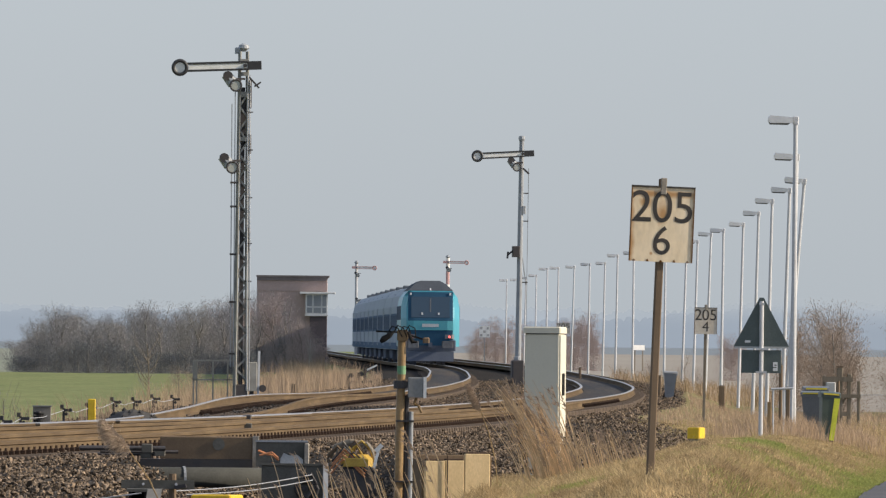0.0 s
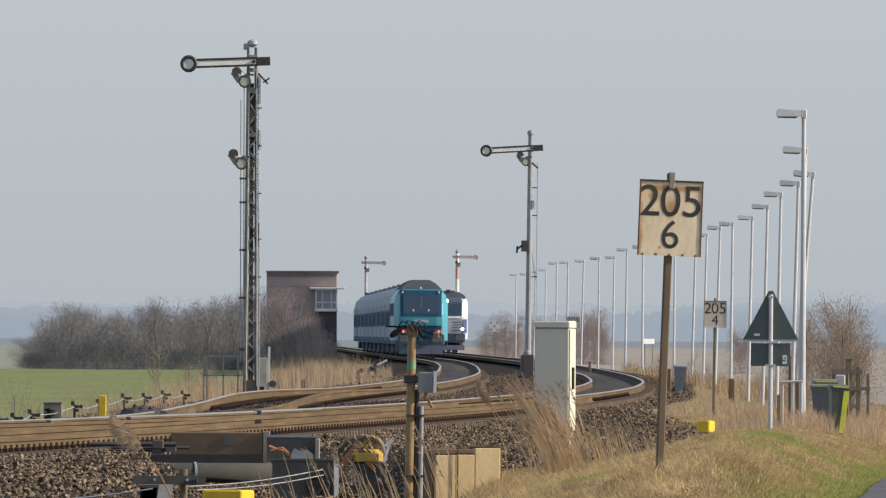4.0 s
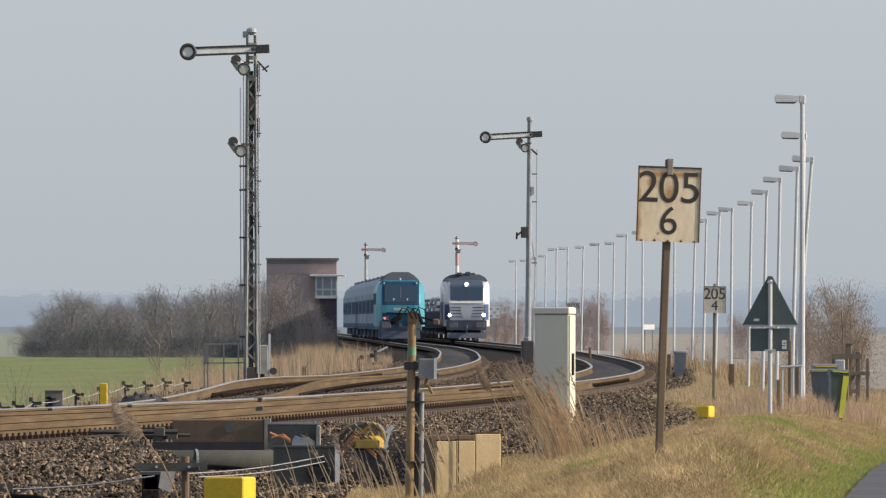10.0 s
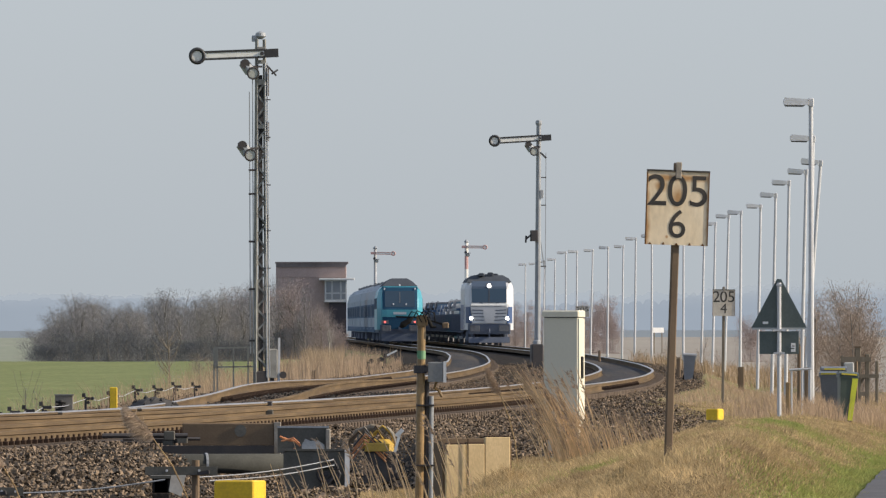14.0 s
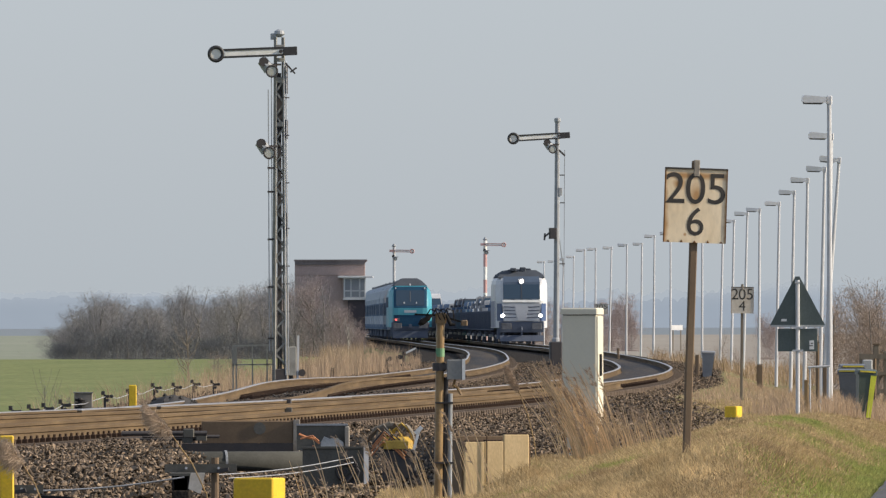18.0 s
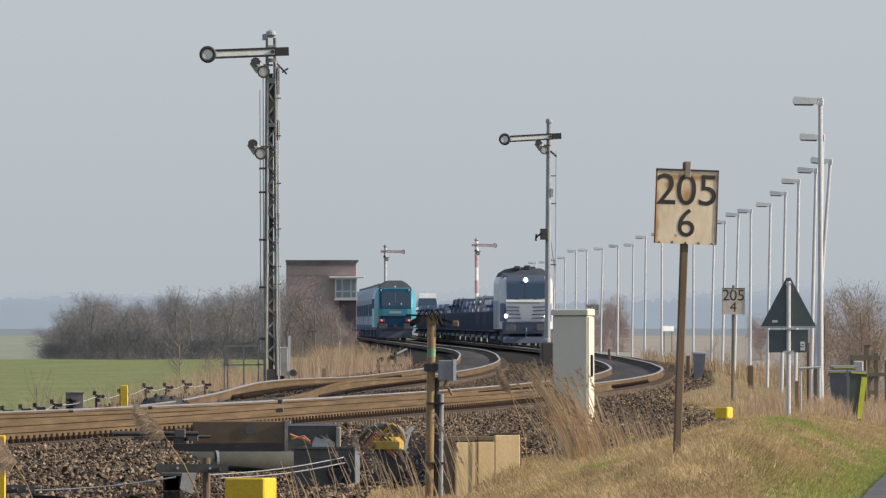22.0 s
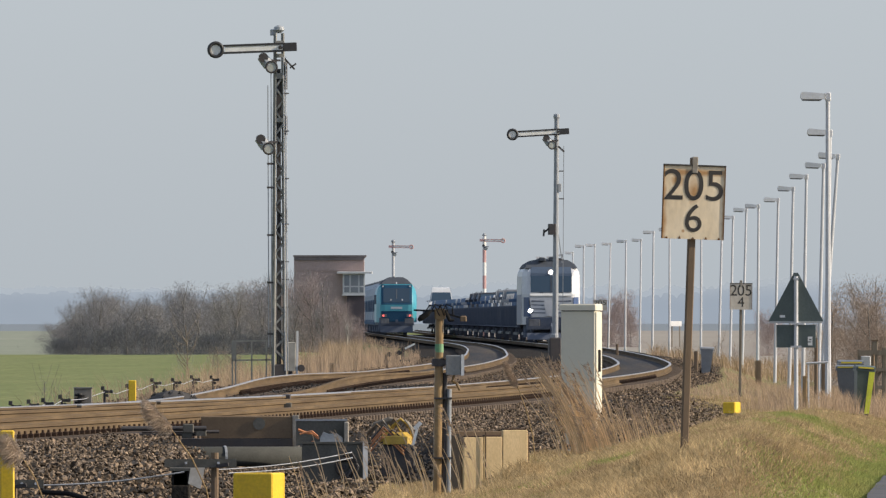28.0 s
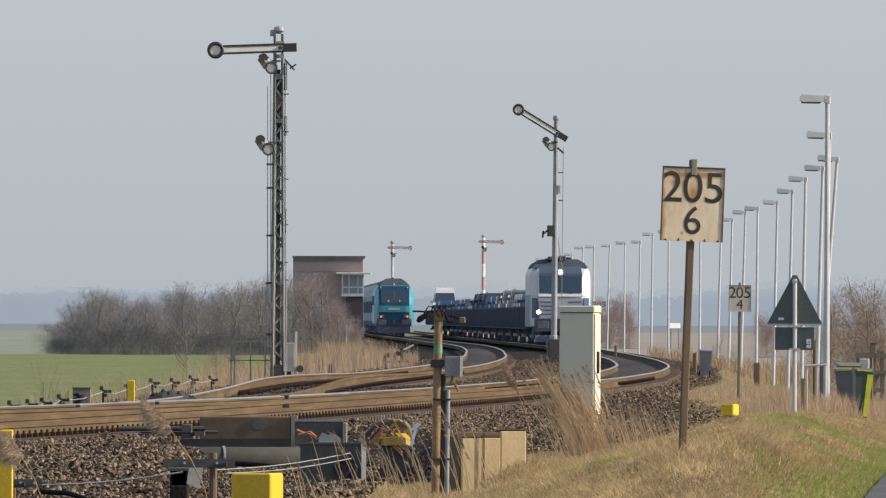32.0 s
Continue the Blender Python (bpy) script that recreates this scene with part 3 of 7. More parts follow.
HEAD = [(-0.037, 0.124), (0.037, 0.124), (0.037, 0.154), (-0.037, 0.154)]
TREAD = [(-0.036, 0.1545), (0.036, 0.1545), (0.035, 0.165), (0.028, 0.170), (-0.028, 0.170), (-0.035, 0.165)]


def swept(profile, line, rows, lift=lambda y: 0.0, bottom=RAIL_TOP - 0.17):
    sh, n = Shape(), len(profile)
    for y in rows:
        x, d = line(y), line(y + 0.5) - line(y - 0.5)
        k = 1 / math.hypot(1, d)
        sh.v += [(x + u * k, y - u * d * k, bottom + w + lift(y)) for u, w in profile]
    for j in range(len(rows) - 1):
        sh.f += [(j * n + i, j * n + (i + 1) % n, (j + 1) * n + (i + 1) % n, (j + 1) * n + i) for i in range(n)]
    sh.f += [tuple(range(n)), tuple(range((len(rows) - 1) * n, len(rows) * n))]
    return sh


def span(a, b):
    out = [a]
    while out[-1] < b:
        out.append(out[-1] + (3 if out[-1] < 700 else 12))
    return out


def rail(track, line, a, b, lift=lambda y: 0.0, bright=True):
    r = part("rail", swept(RAIL, line, span(a, b), lift), M["rust_rail"], track)
    part("railhead", swept(HEAD, line, span(a, b), lift), M["rust_rail"], r)
    part("tread", swept(TREAD, line, span(a, b), lift), M["bright_rail"] if bright else M["rust_rail"], r, "polished running surface" if bright else "")


track_near = thing("railway_track", Matrix(), "curving track of rusty rails on dark sleepers", "railway track")
track_far = thing("railway_track", Matrix(), "second track joining through a set of points", "railway track")
HALF = 0.7525
for tr, ln, y0 in ((track_near, near_line, 330), (track_far, far_line, 352)):
    part("track_bed", swept([(-0.68, 0.0), (0.68, 0.0), (0.68, 0.07), (-0.68, 0.07)], ln, span(y0, 1600), bottom=RAIL_TOP - 0.22), M["dark_bed"], tr, "dark bed between the rails")
rail(track_near, lambda y: near_line(y) - HALF, 150, 1650)
rail(track_near, lambda y: near_line(y) + HALF, 150, 330, bright=False)
rail(track_near, lambda y: near_line(y) + HALF, 330, 1650)
left_far = smooth_line([(60, -9.9), (228, -6.6), (241, -5.0), (262, -4.45), (288, -4.35), (336, -3.65), (386, -1.9), (441, -0.55), (500, 0.25), (1000, 0.25)], 10)
lift_far = lambda y: 0.08 * ease(290, 325, y) * (1 - ease(335, 385, y))
rail(track_far, lambda y: left_far(y) if y < 430 else far_line(y) - HALF + (left_far(y) - far_line(y) + HALF) * (1 - ease(430, 490, y)), 236, 1650, lift_far)
rail(track_far, lambda y: far_line(y) + HALF, 264, 390, lift_far, bright=False)
rail(track_far, lambda y: far_line(y) + HALF, 390, 1650, lift_far)
# the branch that runs in from the near side
branch_right = smooth_line([(60, -20), (150, -9.6), (191, -5.5), (207, -4.07), (226, -2.5), (253, -0.70), (277, 1.05), (310, 2.75), (352, 4.05), (394, 5.50), (420, 6.1)], 10)
branch_line = lambda y: branch_right(y) - HALF
track_branch = thing("railway_track", Matrix(), "rusty branch track curving in beside the stones", "railway track")
rail(track_branch, branch_right, 150, 345, bright=False)
rail(track_branch, lambda y: branch_right(y) - 2 * HALF, 150, 300, bright=False)
# check rail and switch blade of the points
rail(track_near, lambda y: near_line(y) - HALF + 0.16 + 0.0009 * (y - 262) ** 2 / 10, 246, 275)


# dark insulated joints where the rails of the points end
part("rail_joint", Shape().box(-2.86, -2.72, 264.0, 265.6, 0.86, 1.012, 0.01), M["black_iron"], track_near, "dark end of the switch rail")
part("rail_joint", Shape().box(-2.66, -2.52, 246.2, 246.7, 0.72, 0.97, 0.01), M["dark_cover"], track_branch, "dark fishplate joint")


# ---- signals ----
def signal_arm(parent, at, main=M["arm_white"], rim=M["arm_black"], flip=1):
    """Semaphore arm pivoting about its own origin; its disc end lies at -x."""
    s = -flip
    arm = part("arm", Shape().box(*sorted((s * 1.42, -s * 0.06)), -0.03, 0.0, -0.075, 0.075), main, parent, "white arm with dark edges and a round end", at)
    for z in (-0.092, 0.092):
        part("edge_strip", Shape().box(*sorted((s * 1.46, -s * 0.06)), -0.045, 0.01, z - 0.027, z + 0.027), rim, arm)
    part("end_ring", Shape().ring((s * 1.65, -0.02, 0), 0.172, 0.046, 24, 8), rim, arm, smooth=True)
    part("end_disc", Shape().disc((s * 1.65, -0.01, 0), 0.15, 0.015, 24), main, arm)
    part("tail_plate", Shape().box(*sorted((-s * 0.06, -s * 0.42)), -0.04, 0.0, -0.11, 0.11, 0.01), rim, arm)
    part("pivot", Shape().tube([(0, -0.07, 0), (0, 0.06, 0)], 0.05, 10), M["black_iron"], arm)
    return arm


def lamp_and_lens(parent, x, y, z, red=False):
    """Signal lamp housing with its lens disc carried on a bracket."""
    lamp = part("lamp_housing", Shape().tube([(x - 0.20, y + 0.05, z + 0.16), (x - 0.02, y + 0.02, z - 0.08)], [0.13, 0.145], 12).box(x - 0.27, x - 0.12, y - 0.06, y + 0.12, z + 0.1, z + 0.22, 0.04), M["grey_steel"], parent, "dark signal lamp", smooth=False)
    part("lens_disc", Shape().disc((x + 0.03, y - 0.10, z - 0.12), 0.13, 0.03, 16), M["spectacle_pale"], lamp)
    part("lens_rim", Shape().ring((x + 0.03, y - 0.11, z - 0.12), 0.14, 0.025, 16, 6), M["black_iron"], lamp)
    part("upper_lens", Shape().disc((x - 0.17, y - 0.08, z + 0.12), 0.12, 0.03, 16), M["spectacle_red"] if red else M["black_iron"], lamp)
    part("bracket", Shape().bar((x, y, z + 0.05), (x + 0.28, y + 0.05, z + 0.05), 0.05), M["black_iron"], lamp)
    return lamp


def lattice_signal():
    """Tall lattice-mast semaphore with two lamps."""
    base = Vector((-4.27, 387.6, 0))
    base.z = land(base.x, base.y)
    t = thing("semaphore_signal", Matrix.Translation(base) @ pose(0, 0, 0, 0, 0, 9), "tall semaphore signal on a grey lattice mast, arm level", "railway signal", "semaphore signals")
    top = 9.52 - base.z
    wide = lambda z: 0.152 - 0.057 * z / top
    for sx in (-1, 1):
        for sy in (-1, 1):
            part("corner_bar", Shape().bar((sx * wide(0), sy * wide(0), 0), (sx * wide(top), sy * wide(top), top), 0.042), M["lattice"], t)
    for face, (ax, ay) in enumerate(((1, 0), (1, 0), (0, 1), (0, 1))):
        side = -1 if face % 2 == 0 else 1
        sh, z, k = Shape(), 0.55, 0
        while z < top - 1.2:
            w0, w1 = wide(z), wide(z + 0.3)
            a, b = (-1, 1) if k % 2 else (1, -1)
            p = (a * w0, side * w0, z) if ax else (side * w0, a * w0, z)
            q = (b * w1, side * w1, z + 0.3) if ax else (side * w1, b * w1, z + 0.3)
            sh.bar(p, q, 0.045, 0.012, up=(0, 1, 0) if ax else (1, 0, 0))
            z, k = z + 0.3, k + 1
        part("lattice_bracing", sh, M["lattice"], t, "zigzag flat bracing")
    for z, h in ((top - 1.15, 0.14), (top - 0.62, 0.10), (top - 2.25, 0.1), (top - 0.25, 0.06)):
        part("tie_plate", Shape().box(-0.11, 0.11, -0.13, -0.11, z, z + h), M["lattice"], t)
    # Black bars added so the mast's inside looks dark, as in shadow.
    for x, y in ((-0.03, 0.04), (0.03, 0.04)):
        part("control_rod", Shape().bar((x, y, 0.3), (x * 0.8, y, top - 0.9), 0.05), M["black_iron"], t)
    # Added black block for the shade that fills the upper lattice.
    part("head_case", Shape().box(-0.06, 0.06, -0.02, 0.06, top - 2.3, top - 1.15), M["black_iron"], t, "dark block added as shade inside the upper lattice")
    part("base_plate", Shape().box(-0.17, 0.17, -0.17, 0.17, 0, 0.46, 0.03), M["black_iron"], t)
    part("top_cap", Shape().tube([(0, 0, top), (0, 0, top + 0.08), (0.0, 0, top + 0.16), (0, 0, top + 0.2)], [0.05, 0.14, 0.12, 0.04], 14).box(-0.22, -0.08, -0.06, 0.06, top - 0.06, top + 0.1, 0.02), M["grey_steel"], t, "pulley cap")
    signal_arm(t, pose(0.0, -0.22, 9.16 - base.z, 0, -2.3))
    lamp_and_lens(t, -0.26, -0.16, 8.78 - base.z)
    lamp_and_lens(t, -0.33, -0.16, 6.72 - base.z)
    part("mast_ladder", Shape().bar((0.13, -0.17, 0.3), (0.09, -0.15, top - 0.6), 0.022).bar((0.20, -0.15, 0.3), (0.15, -0.13, top - 0.6), 0.022), M["galv"], t, "pale conduit beside the mast")
    for z in (1.9, 2.6, 3.05, 4.0, 5.15, 6.35, 7.3):
        part("rung", Shape().bar((0.05, -0.15, z), (0.23, -0.13, z), 0.03), M["black_iron"], t)
    for z0, z1 in ((6.55, 7.05), (4.1, 4.7), (7.7, 8.4)):
        part("counterweight_case", Shape().box(0.09, 0.2, -0.12, 0.04, z0 - 0.3, z1 - 0.3, 0.02), M["black_iron"], t)
    for x in (-0.28, -0.2):
        part("lifting_rod", Shape().bar((x, -0.1, 0.9), (x - 0.02, -0.1, 8.2 - base.z if x < -0.25 else 7.9), 0.022), M["grey_steel"], t)
    for z in (1.2, 2.5, 3.7, 4.9, 5.5):
        part("rod_guide", Shape().box(-0.32, -0.14, -0.13, -0.07, z, z + 0.05), M["black_iron"], t)
    part("crank", Shape().bar((0.12, -0.2, 8.87 - base.z), (0.37, -0.2, 8.60 - base.z), 0.04).bar((0.25, -0.2, 8.64 - base.z), (0.41, -0.2, 8.75 - base.z), 0.04), M["black_iron"], t)
    part("drive_box", Shape().box(0.17, 0.41, -0.1, 0.2, 0.29, 1.02, 0.02), M["lattice"], t, "tall grey drive box")
    part("drive_box_stand", Shape().box(0.24, 0.34, -0.02, 0.1, -0.1, 0.29), M["black_iron"], t)
    part("drive_lever", Shape().bar((0.44, -0.05, 0.0), (0.46, -0.05, 1.30), 0.055), M["galv"], t, "pale upright bar")
    part("wire_wheel", Shape().disc((0.55, -0.08, 0.36), 0.09, 0.06).disc((0.55, -0.08, 0.12), 0.08, 0.06), M["black_iron"], t, "black wire wheels")
    part("cable_guard", Shape().bar((0.22, 0, 1.0), (0.2, 0, 1.5), 0.06), M["black_iron"], t)
    # maintenance rail beside the mast
    r = thing("guard_rail", Matrix.Translation((-5.0, 388.2, base.z)), "rusty guard rail beside the signal mast", "railing")
    for x in (-0.46, -0.38, 0.03, 0.40):
        part("post", Shape().bar((x, 0, -0.1), (x, 0, 1.03), 0.036), M["lattice"], r)
    part("top_rail", Shape().bar((-0.48, 0, 1.04), (0.62, 0, 1.06), 0.042), M["lattice"], r)
    part("mid_rail", Shape().bar((-0.48, 0, 0.56), (0.62, 0, 0.57), 0.036), M["lattice"], r)
    part("side_panel", Shape().box(-0.45, -0.39, -0.02, 0.02, 0.58, 1.02), M["lattice"], r)


lattice_signal()


def tube_signal():
    """Semaphore on a slender mast between the tracks; its arm moves."""
    base = Vector((3.84, 553.7, 0))
    base.z = land(base.x, base.y)
    t = thing("semaphore_signal", Matrix.Translation(base) @ pose(0, 0, 0, 0, 0, 9), "slender grey semaphore signal standing between the tracks, moving arm", "railway signal", "semaphore signals")
    top = 9.5 - base.z
    part("mast", Shape().tube([(0, 0, 0), (0, 0, 1.0), (0.02, 0, 1.05), (0.08, 0, top)], [0.15, 0.14, 0.11, 0.085], 10), M["grey_steel"], t)
    part("mast_foot", Shape().box(-0.22, 0.22, -0.2, 0.2, 0, 0.9, 0.04), M["black_iron"], t)
    part("top_cap", Shape().tube([(0.08, 0, top - 0.04), (0.08, 0, top + 0.05), (0.08, 0, top + 0.15), (0.08, 0, top + 0.18)], [0.08, 0.12, 0.11, 0.03], 10), M["grey_steel"], t)
    arm = signal_arm(t, pose(0.08, -0.2, 9.02 - base.z, 0, -3.4))
    spec = lamp_and_lens(t, -0.16, -0.14, 8.66 - base.z)
    part("conduit", Shape().bar((0.3, 0, 2.0), (0.34, 0, top - 1.0), 0.02).bar((0.14, 0, 4.6), (0.28, 0, 3.6), 0.03), M["grey_steel"], t)
    for z in (3.7, 5.9, 6.9):
        part("bracket", Shape().bar((0.0, 0, z), (0.34, 0, z), 0.04), M["black_iron"], t)
    part("drive_box", Shape().box(-0.24, 0.02, -0.2, 0.05, 4.60, 5.0, 0.02).bar((-0.2, -0.1, 4.85), (-0.42, -0.1, 4.67), 0.06).bar((-0.42, -0.1, 4.55), (-0.40, -0.1, 4.8), 0.06), M["black_iron"], t, "dark drive box")
    part("motor_case", Shape().box(0.1, 0.24, -0.1, 0.1, 6.15, 6.45, 0.02), M["grey_steel"], t)
    part("crank", Shape().bar((0.1, -0.2, 8.5 - base.z), (0.32, -0.2, 8.3 - base.z), 0.06), M["black_iron"], t)
    part("wire_guide", Shape().box(-0.42, 0.42, -0.1, 0.1, -0.02, 0.14), M["black_iron"], t)
    return arm


arm_b = tube_signal()


def far_signal(x, y, label, flip, banded, top=9.45):
    z = land(x, y)
    t = thing("semaphore_signal", pose(x, y, z), label, "railway signal", "semaphore signals")
    h = top - z
    for k in range(8):
        z0, z1 = h * k / 8, h * (k + 1) / 8
        part("mast_section", Shape().tube([(0, 0, z0), (0, 0, z1)], 0.16 if banded else 0.13, 8), (M["arm_white"] if k % 2 else M["far_red"]) if banded else M["far_steel"], t)
    part("top_cap", Shape().tube([(0, 0, h), (0, 0, h + 0.1), (0, 0, h + 0.3)], [0.1, 0.22, 0.05], 8), M["grey_steel"], t)
    signal_arm(t, pose(0.0, -0.3, h - 0.35, 0, 1.0), M["arm_white"], M["far_red"], flip)
    lamp_and_lens(t, 0.1, -0.2, h - 0.95)
    if not banded:
        lamp_and_lens(t, 0.2, -0.2, h - 3.3)
    return t


far_signal(3.2, 1356, "distant semaphore signal with a red and white banded mast", -1, True)
far_signal(-5.0, 1400, "distant pale grey semaphore signal with two lamps", -1, False, 9.1)


# ---- kilometre boards ----
def board(x, y, z0, zt, lean, turn, below, stained, label):
    """A board of 0.45 x 0.525 m on a post; zt is the height of its upper edge."""
    t = thing("kilometre_board", pose(x, y, z0, 0, lean, turn), label, "railway sign", "kilometre boards")
    h = zt - z0
    part("post", Shape().box(-0.026, 0.026, 0.0, 0.06, -0.35, h + 0.06, 0.006), M["wood_post"] if stained else M["fresh_wood"], t, "weathered square post")
    plate = part("plate", Shape().box(-0.225, 0.225, -0.022, -0.002, h - 0.525, h, 0.003), M["sign"] if stained else M["sign_pale"], t, "cream enamel plate with rust stains")
    for n, xx in enumerate((-0.225, 0.219)):
        part("plate_edge", Shape().box(xx, xx + 0.006, -0.028, 0.0, h - 0.525, h), M["rust_stain"], plate)
    part("plate_rim", Shape().box(-0.226, 0.226, -0.03, 0.0, h - 0.004, h + 0.008), M["letter"], plate, "dark rusted upper rim")
    for digit, xx in (("2", -0.150), ("0", -0.004), ("5", 0.150)):
        lettering("numeral", digit, 0.315, M["letter"], plate, Matrix.Translation((xx, -0.0235, h - 0.150)))
    lettering("numeral", below, 0.285, M["letter"], plate, Matrix.Translation((0.0, -0.0235, h - 0.385)))
    if stained:
        for k in range(5):
            xx = -0.19 + 0.095 * k
            part("rust_run", Shape().prism([(xx - 0.011, h - 0.525), (xx + 0.011, h - 0.525), (xx + 0.007, h - 0.517), (xx, h - 0.509 + 0.005 * (k % 2)), (xx - 0.007, h - 0.517)], -0.0245, -0.022), M["rust_stain"], plate)
    part("bolt_plate", Shape().box(-0.021, 0.021, -0.032, -0.02, h - 0.05, h + 0.065, 0.004), M["concrete_grey"], t)
    return t


board(1.692, 109, land(1.7, 109), 3.43, 2.0, 8, "6", True, "stained cream kilometre board on a leaning wooden post")
board(5.88, 309, land(5.92, 309) - 0.1, 3.02, 0.6, 3, "4", False, "pale kilometre board on a wooden post")
far_board = board(7.72, 780, 0.3, 3.2, 0, 0, "2", False, "pale distant kilometre board on a post")
far_board.scale = (1.5, 1.5, 1.0)
# ---- street lamps along the path ----
LAMP_TOP = 6.2


def street_lamp(label):
    t = thing("street_lamp", Matrix(), label, "street lamp", "lamps along the track")
    part("pole", Shape().tube([(0, 0, -0.1), (0, 0, 1.2), (0, 0, 1.25), (0, 0, 5.96)], [0.056, 0.055, 0.052, 0.038], 10), M["galv"], t, smooth=False)
    part("elbow", Shape().box(-0.05, 0.05, -0.05, 0.05, 5.88, 6.02, 0.015), M["galv"], t)
    head = part("lamp_head", Shape().prism([(-0.06, 5.90), (-0.06, 6.0), (-0.44, 6.03), (-0.47, 5.99), (-0.47, 5.92), (-0.44, 5.90)], -0.075, 0.075), M["lamp_shell"], t, "flat pale lantern head")
    # Lower half of the head, coloured dark to paint its shade.
    part("diffuser", Shape().prism([(-0.10, 5.90), (-0.44, 5.90), (-0.46, 5.925), (-0.44, 5.875), (-0.14, 5.87)], -0.07, 0.07), M["dark_cover"], head, "underside painted dark as shade")
    return t


# place across, distance ahead, lean in degrees
LAMPS = [(6.52, 263, 0), (7.85, 315, 1), (9.18, 361, 4.2), (9.4, 384, 1.4), (9.67, 414, 1), (10.21, 454, 1.2), (10.69, 497, 1.1), (10.62, 525, 0.4), 
         (10.57, 544, 1.6), (10.84, 584, 1.2), (10.71, 600, 1.4), (10.37, 629, 0.2), (9.59, 665, 0.1), (9.19, 687, 0.6), (9.51, 757, 0.7), (8.89, 768, 0.4), 
         (8.43, 797, 1.3), (7.73, 810, 0.3), (7.25, 822, 0.2), (7.37, 908, 0.5), (7.01, 941, 1.1), (6.73, 976, 0.2), (6.1, 985, 0.2)]
first = None
for x, y, lean in LAMPS:
    m = pose(x - 6.0 * math.sin(radians(lean)), y, LAMP_TOP - 6.02, 0, lean, random.uniform(-4, 4))
    if first is None:
        first = street_lamp("galvanised lamp post with a flat sideways head")
        first.matrix_basis = m
    else:
        copy_thing(first, m)


def stand(x, y, sink=0.02):
    return Matrix.Translation((x, y, land(x, y) - sink))


# ---- beside the road ----
def warning_sign():
    t = thing("warning_sign", stand(5.745, 253), "back of a triangular warning sign with a plate below", "road sign")
    h = 3.095 - land(5.745, 253)      # height of the triangle's tip
    part("post", Shape().tube([(0, 0, -0.2), (0, 0, h - 0.06)], 0.036, 10), M["galv"], t)
    tri = part("triangle", Shape().prism([(-0.455, h - 0.80), (-0.43, h - 0.83), (0.43, h - 0.83), (0.455, h - 0.80), (0.035, h), (-0.035, h)], 0.035, 0.06), M["green_back"], t, "grey-green metal back")
    part("edge_fold", Shape().box(-0.44, 0.44, 0.02, 0.036, h - 0.832, h - 0.80), M["box_grey"], tri)
    part("sticker", Shape().box(-0.27, -0.18, 0.028, 0.035, h - 0.74, h - 0.70), M["white"], tri)
    plate = part("lower_plate", Shape().box(-0.325, 0.325, 0.035, 0.055, h - 1.235, h - 0.86, 0.003), M["green_back"], t)
    part("sticker", Shape().box(0.195, 0.27, 0.028, 0.035, h - 1.20, h - 1.055), M["white"], plate)
    part("sticker_bar", Shape().box(0.195, 0.25, 0.025, 0.028, h - 1.15, h - 1.135).box(0.215, 0.255, 0.025, 0.028, h - 1.11, h - 1.095), M["letter"], plate)
    for z in (h - 0.1, h - 0.84, h - 1.22):
        part("clamp", Shape().box(-0.09 if z < h - 0.2 else -0.045, 0.09 if z < h - 0.2 else 0.045, -0.045, 0.035, z - 0.015, z + 0.015), M["galv"], t)


warning_sign()


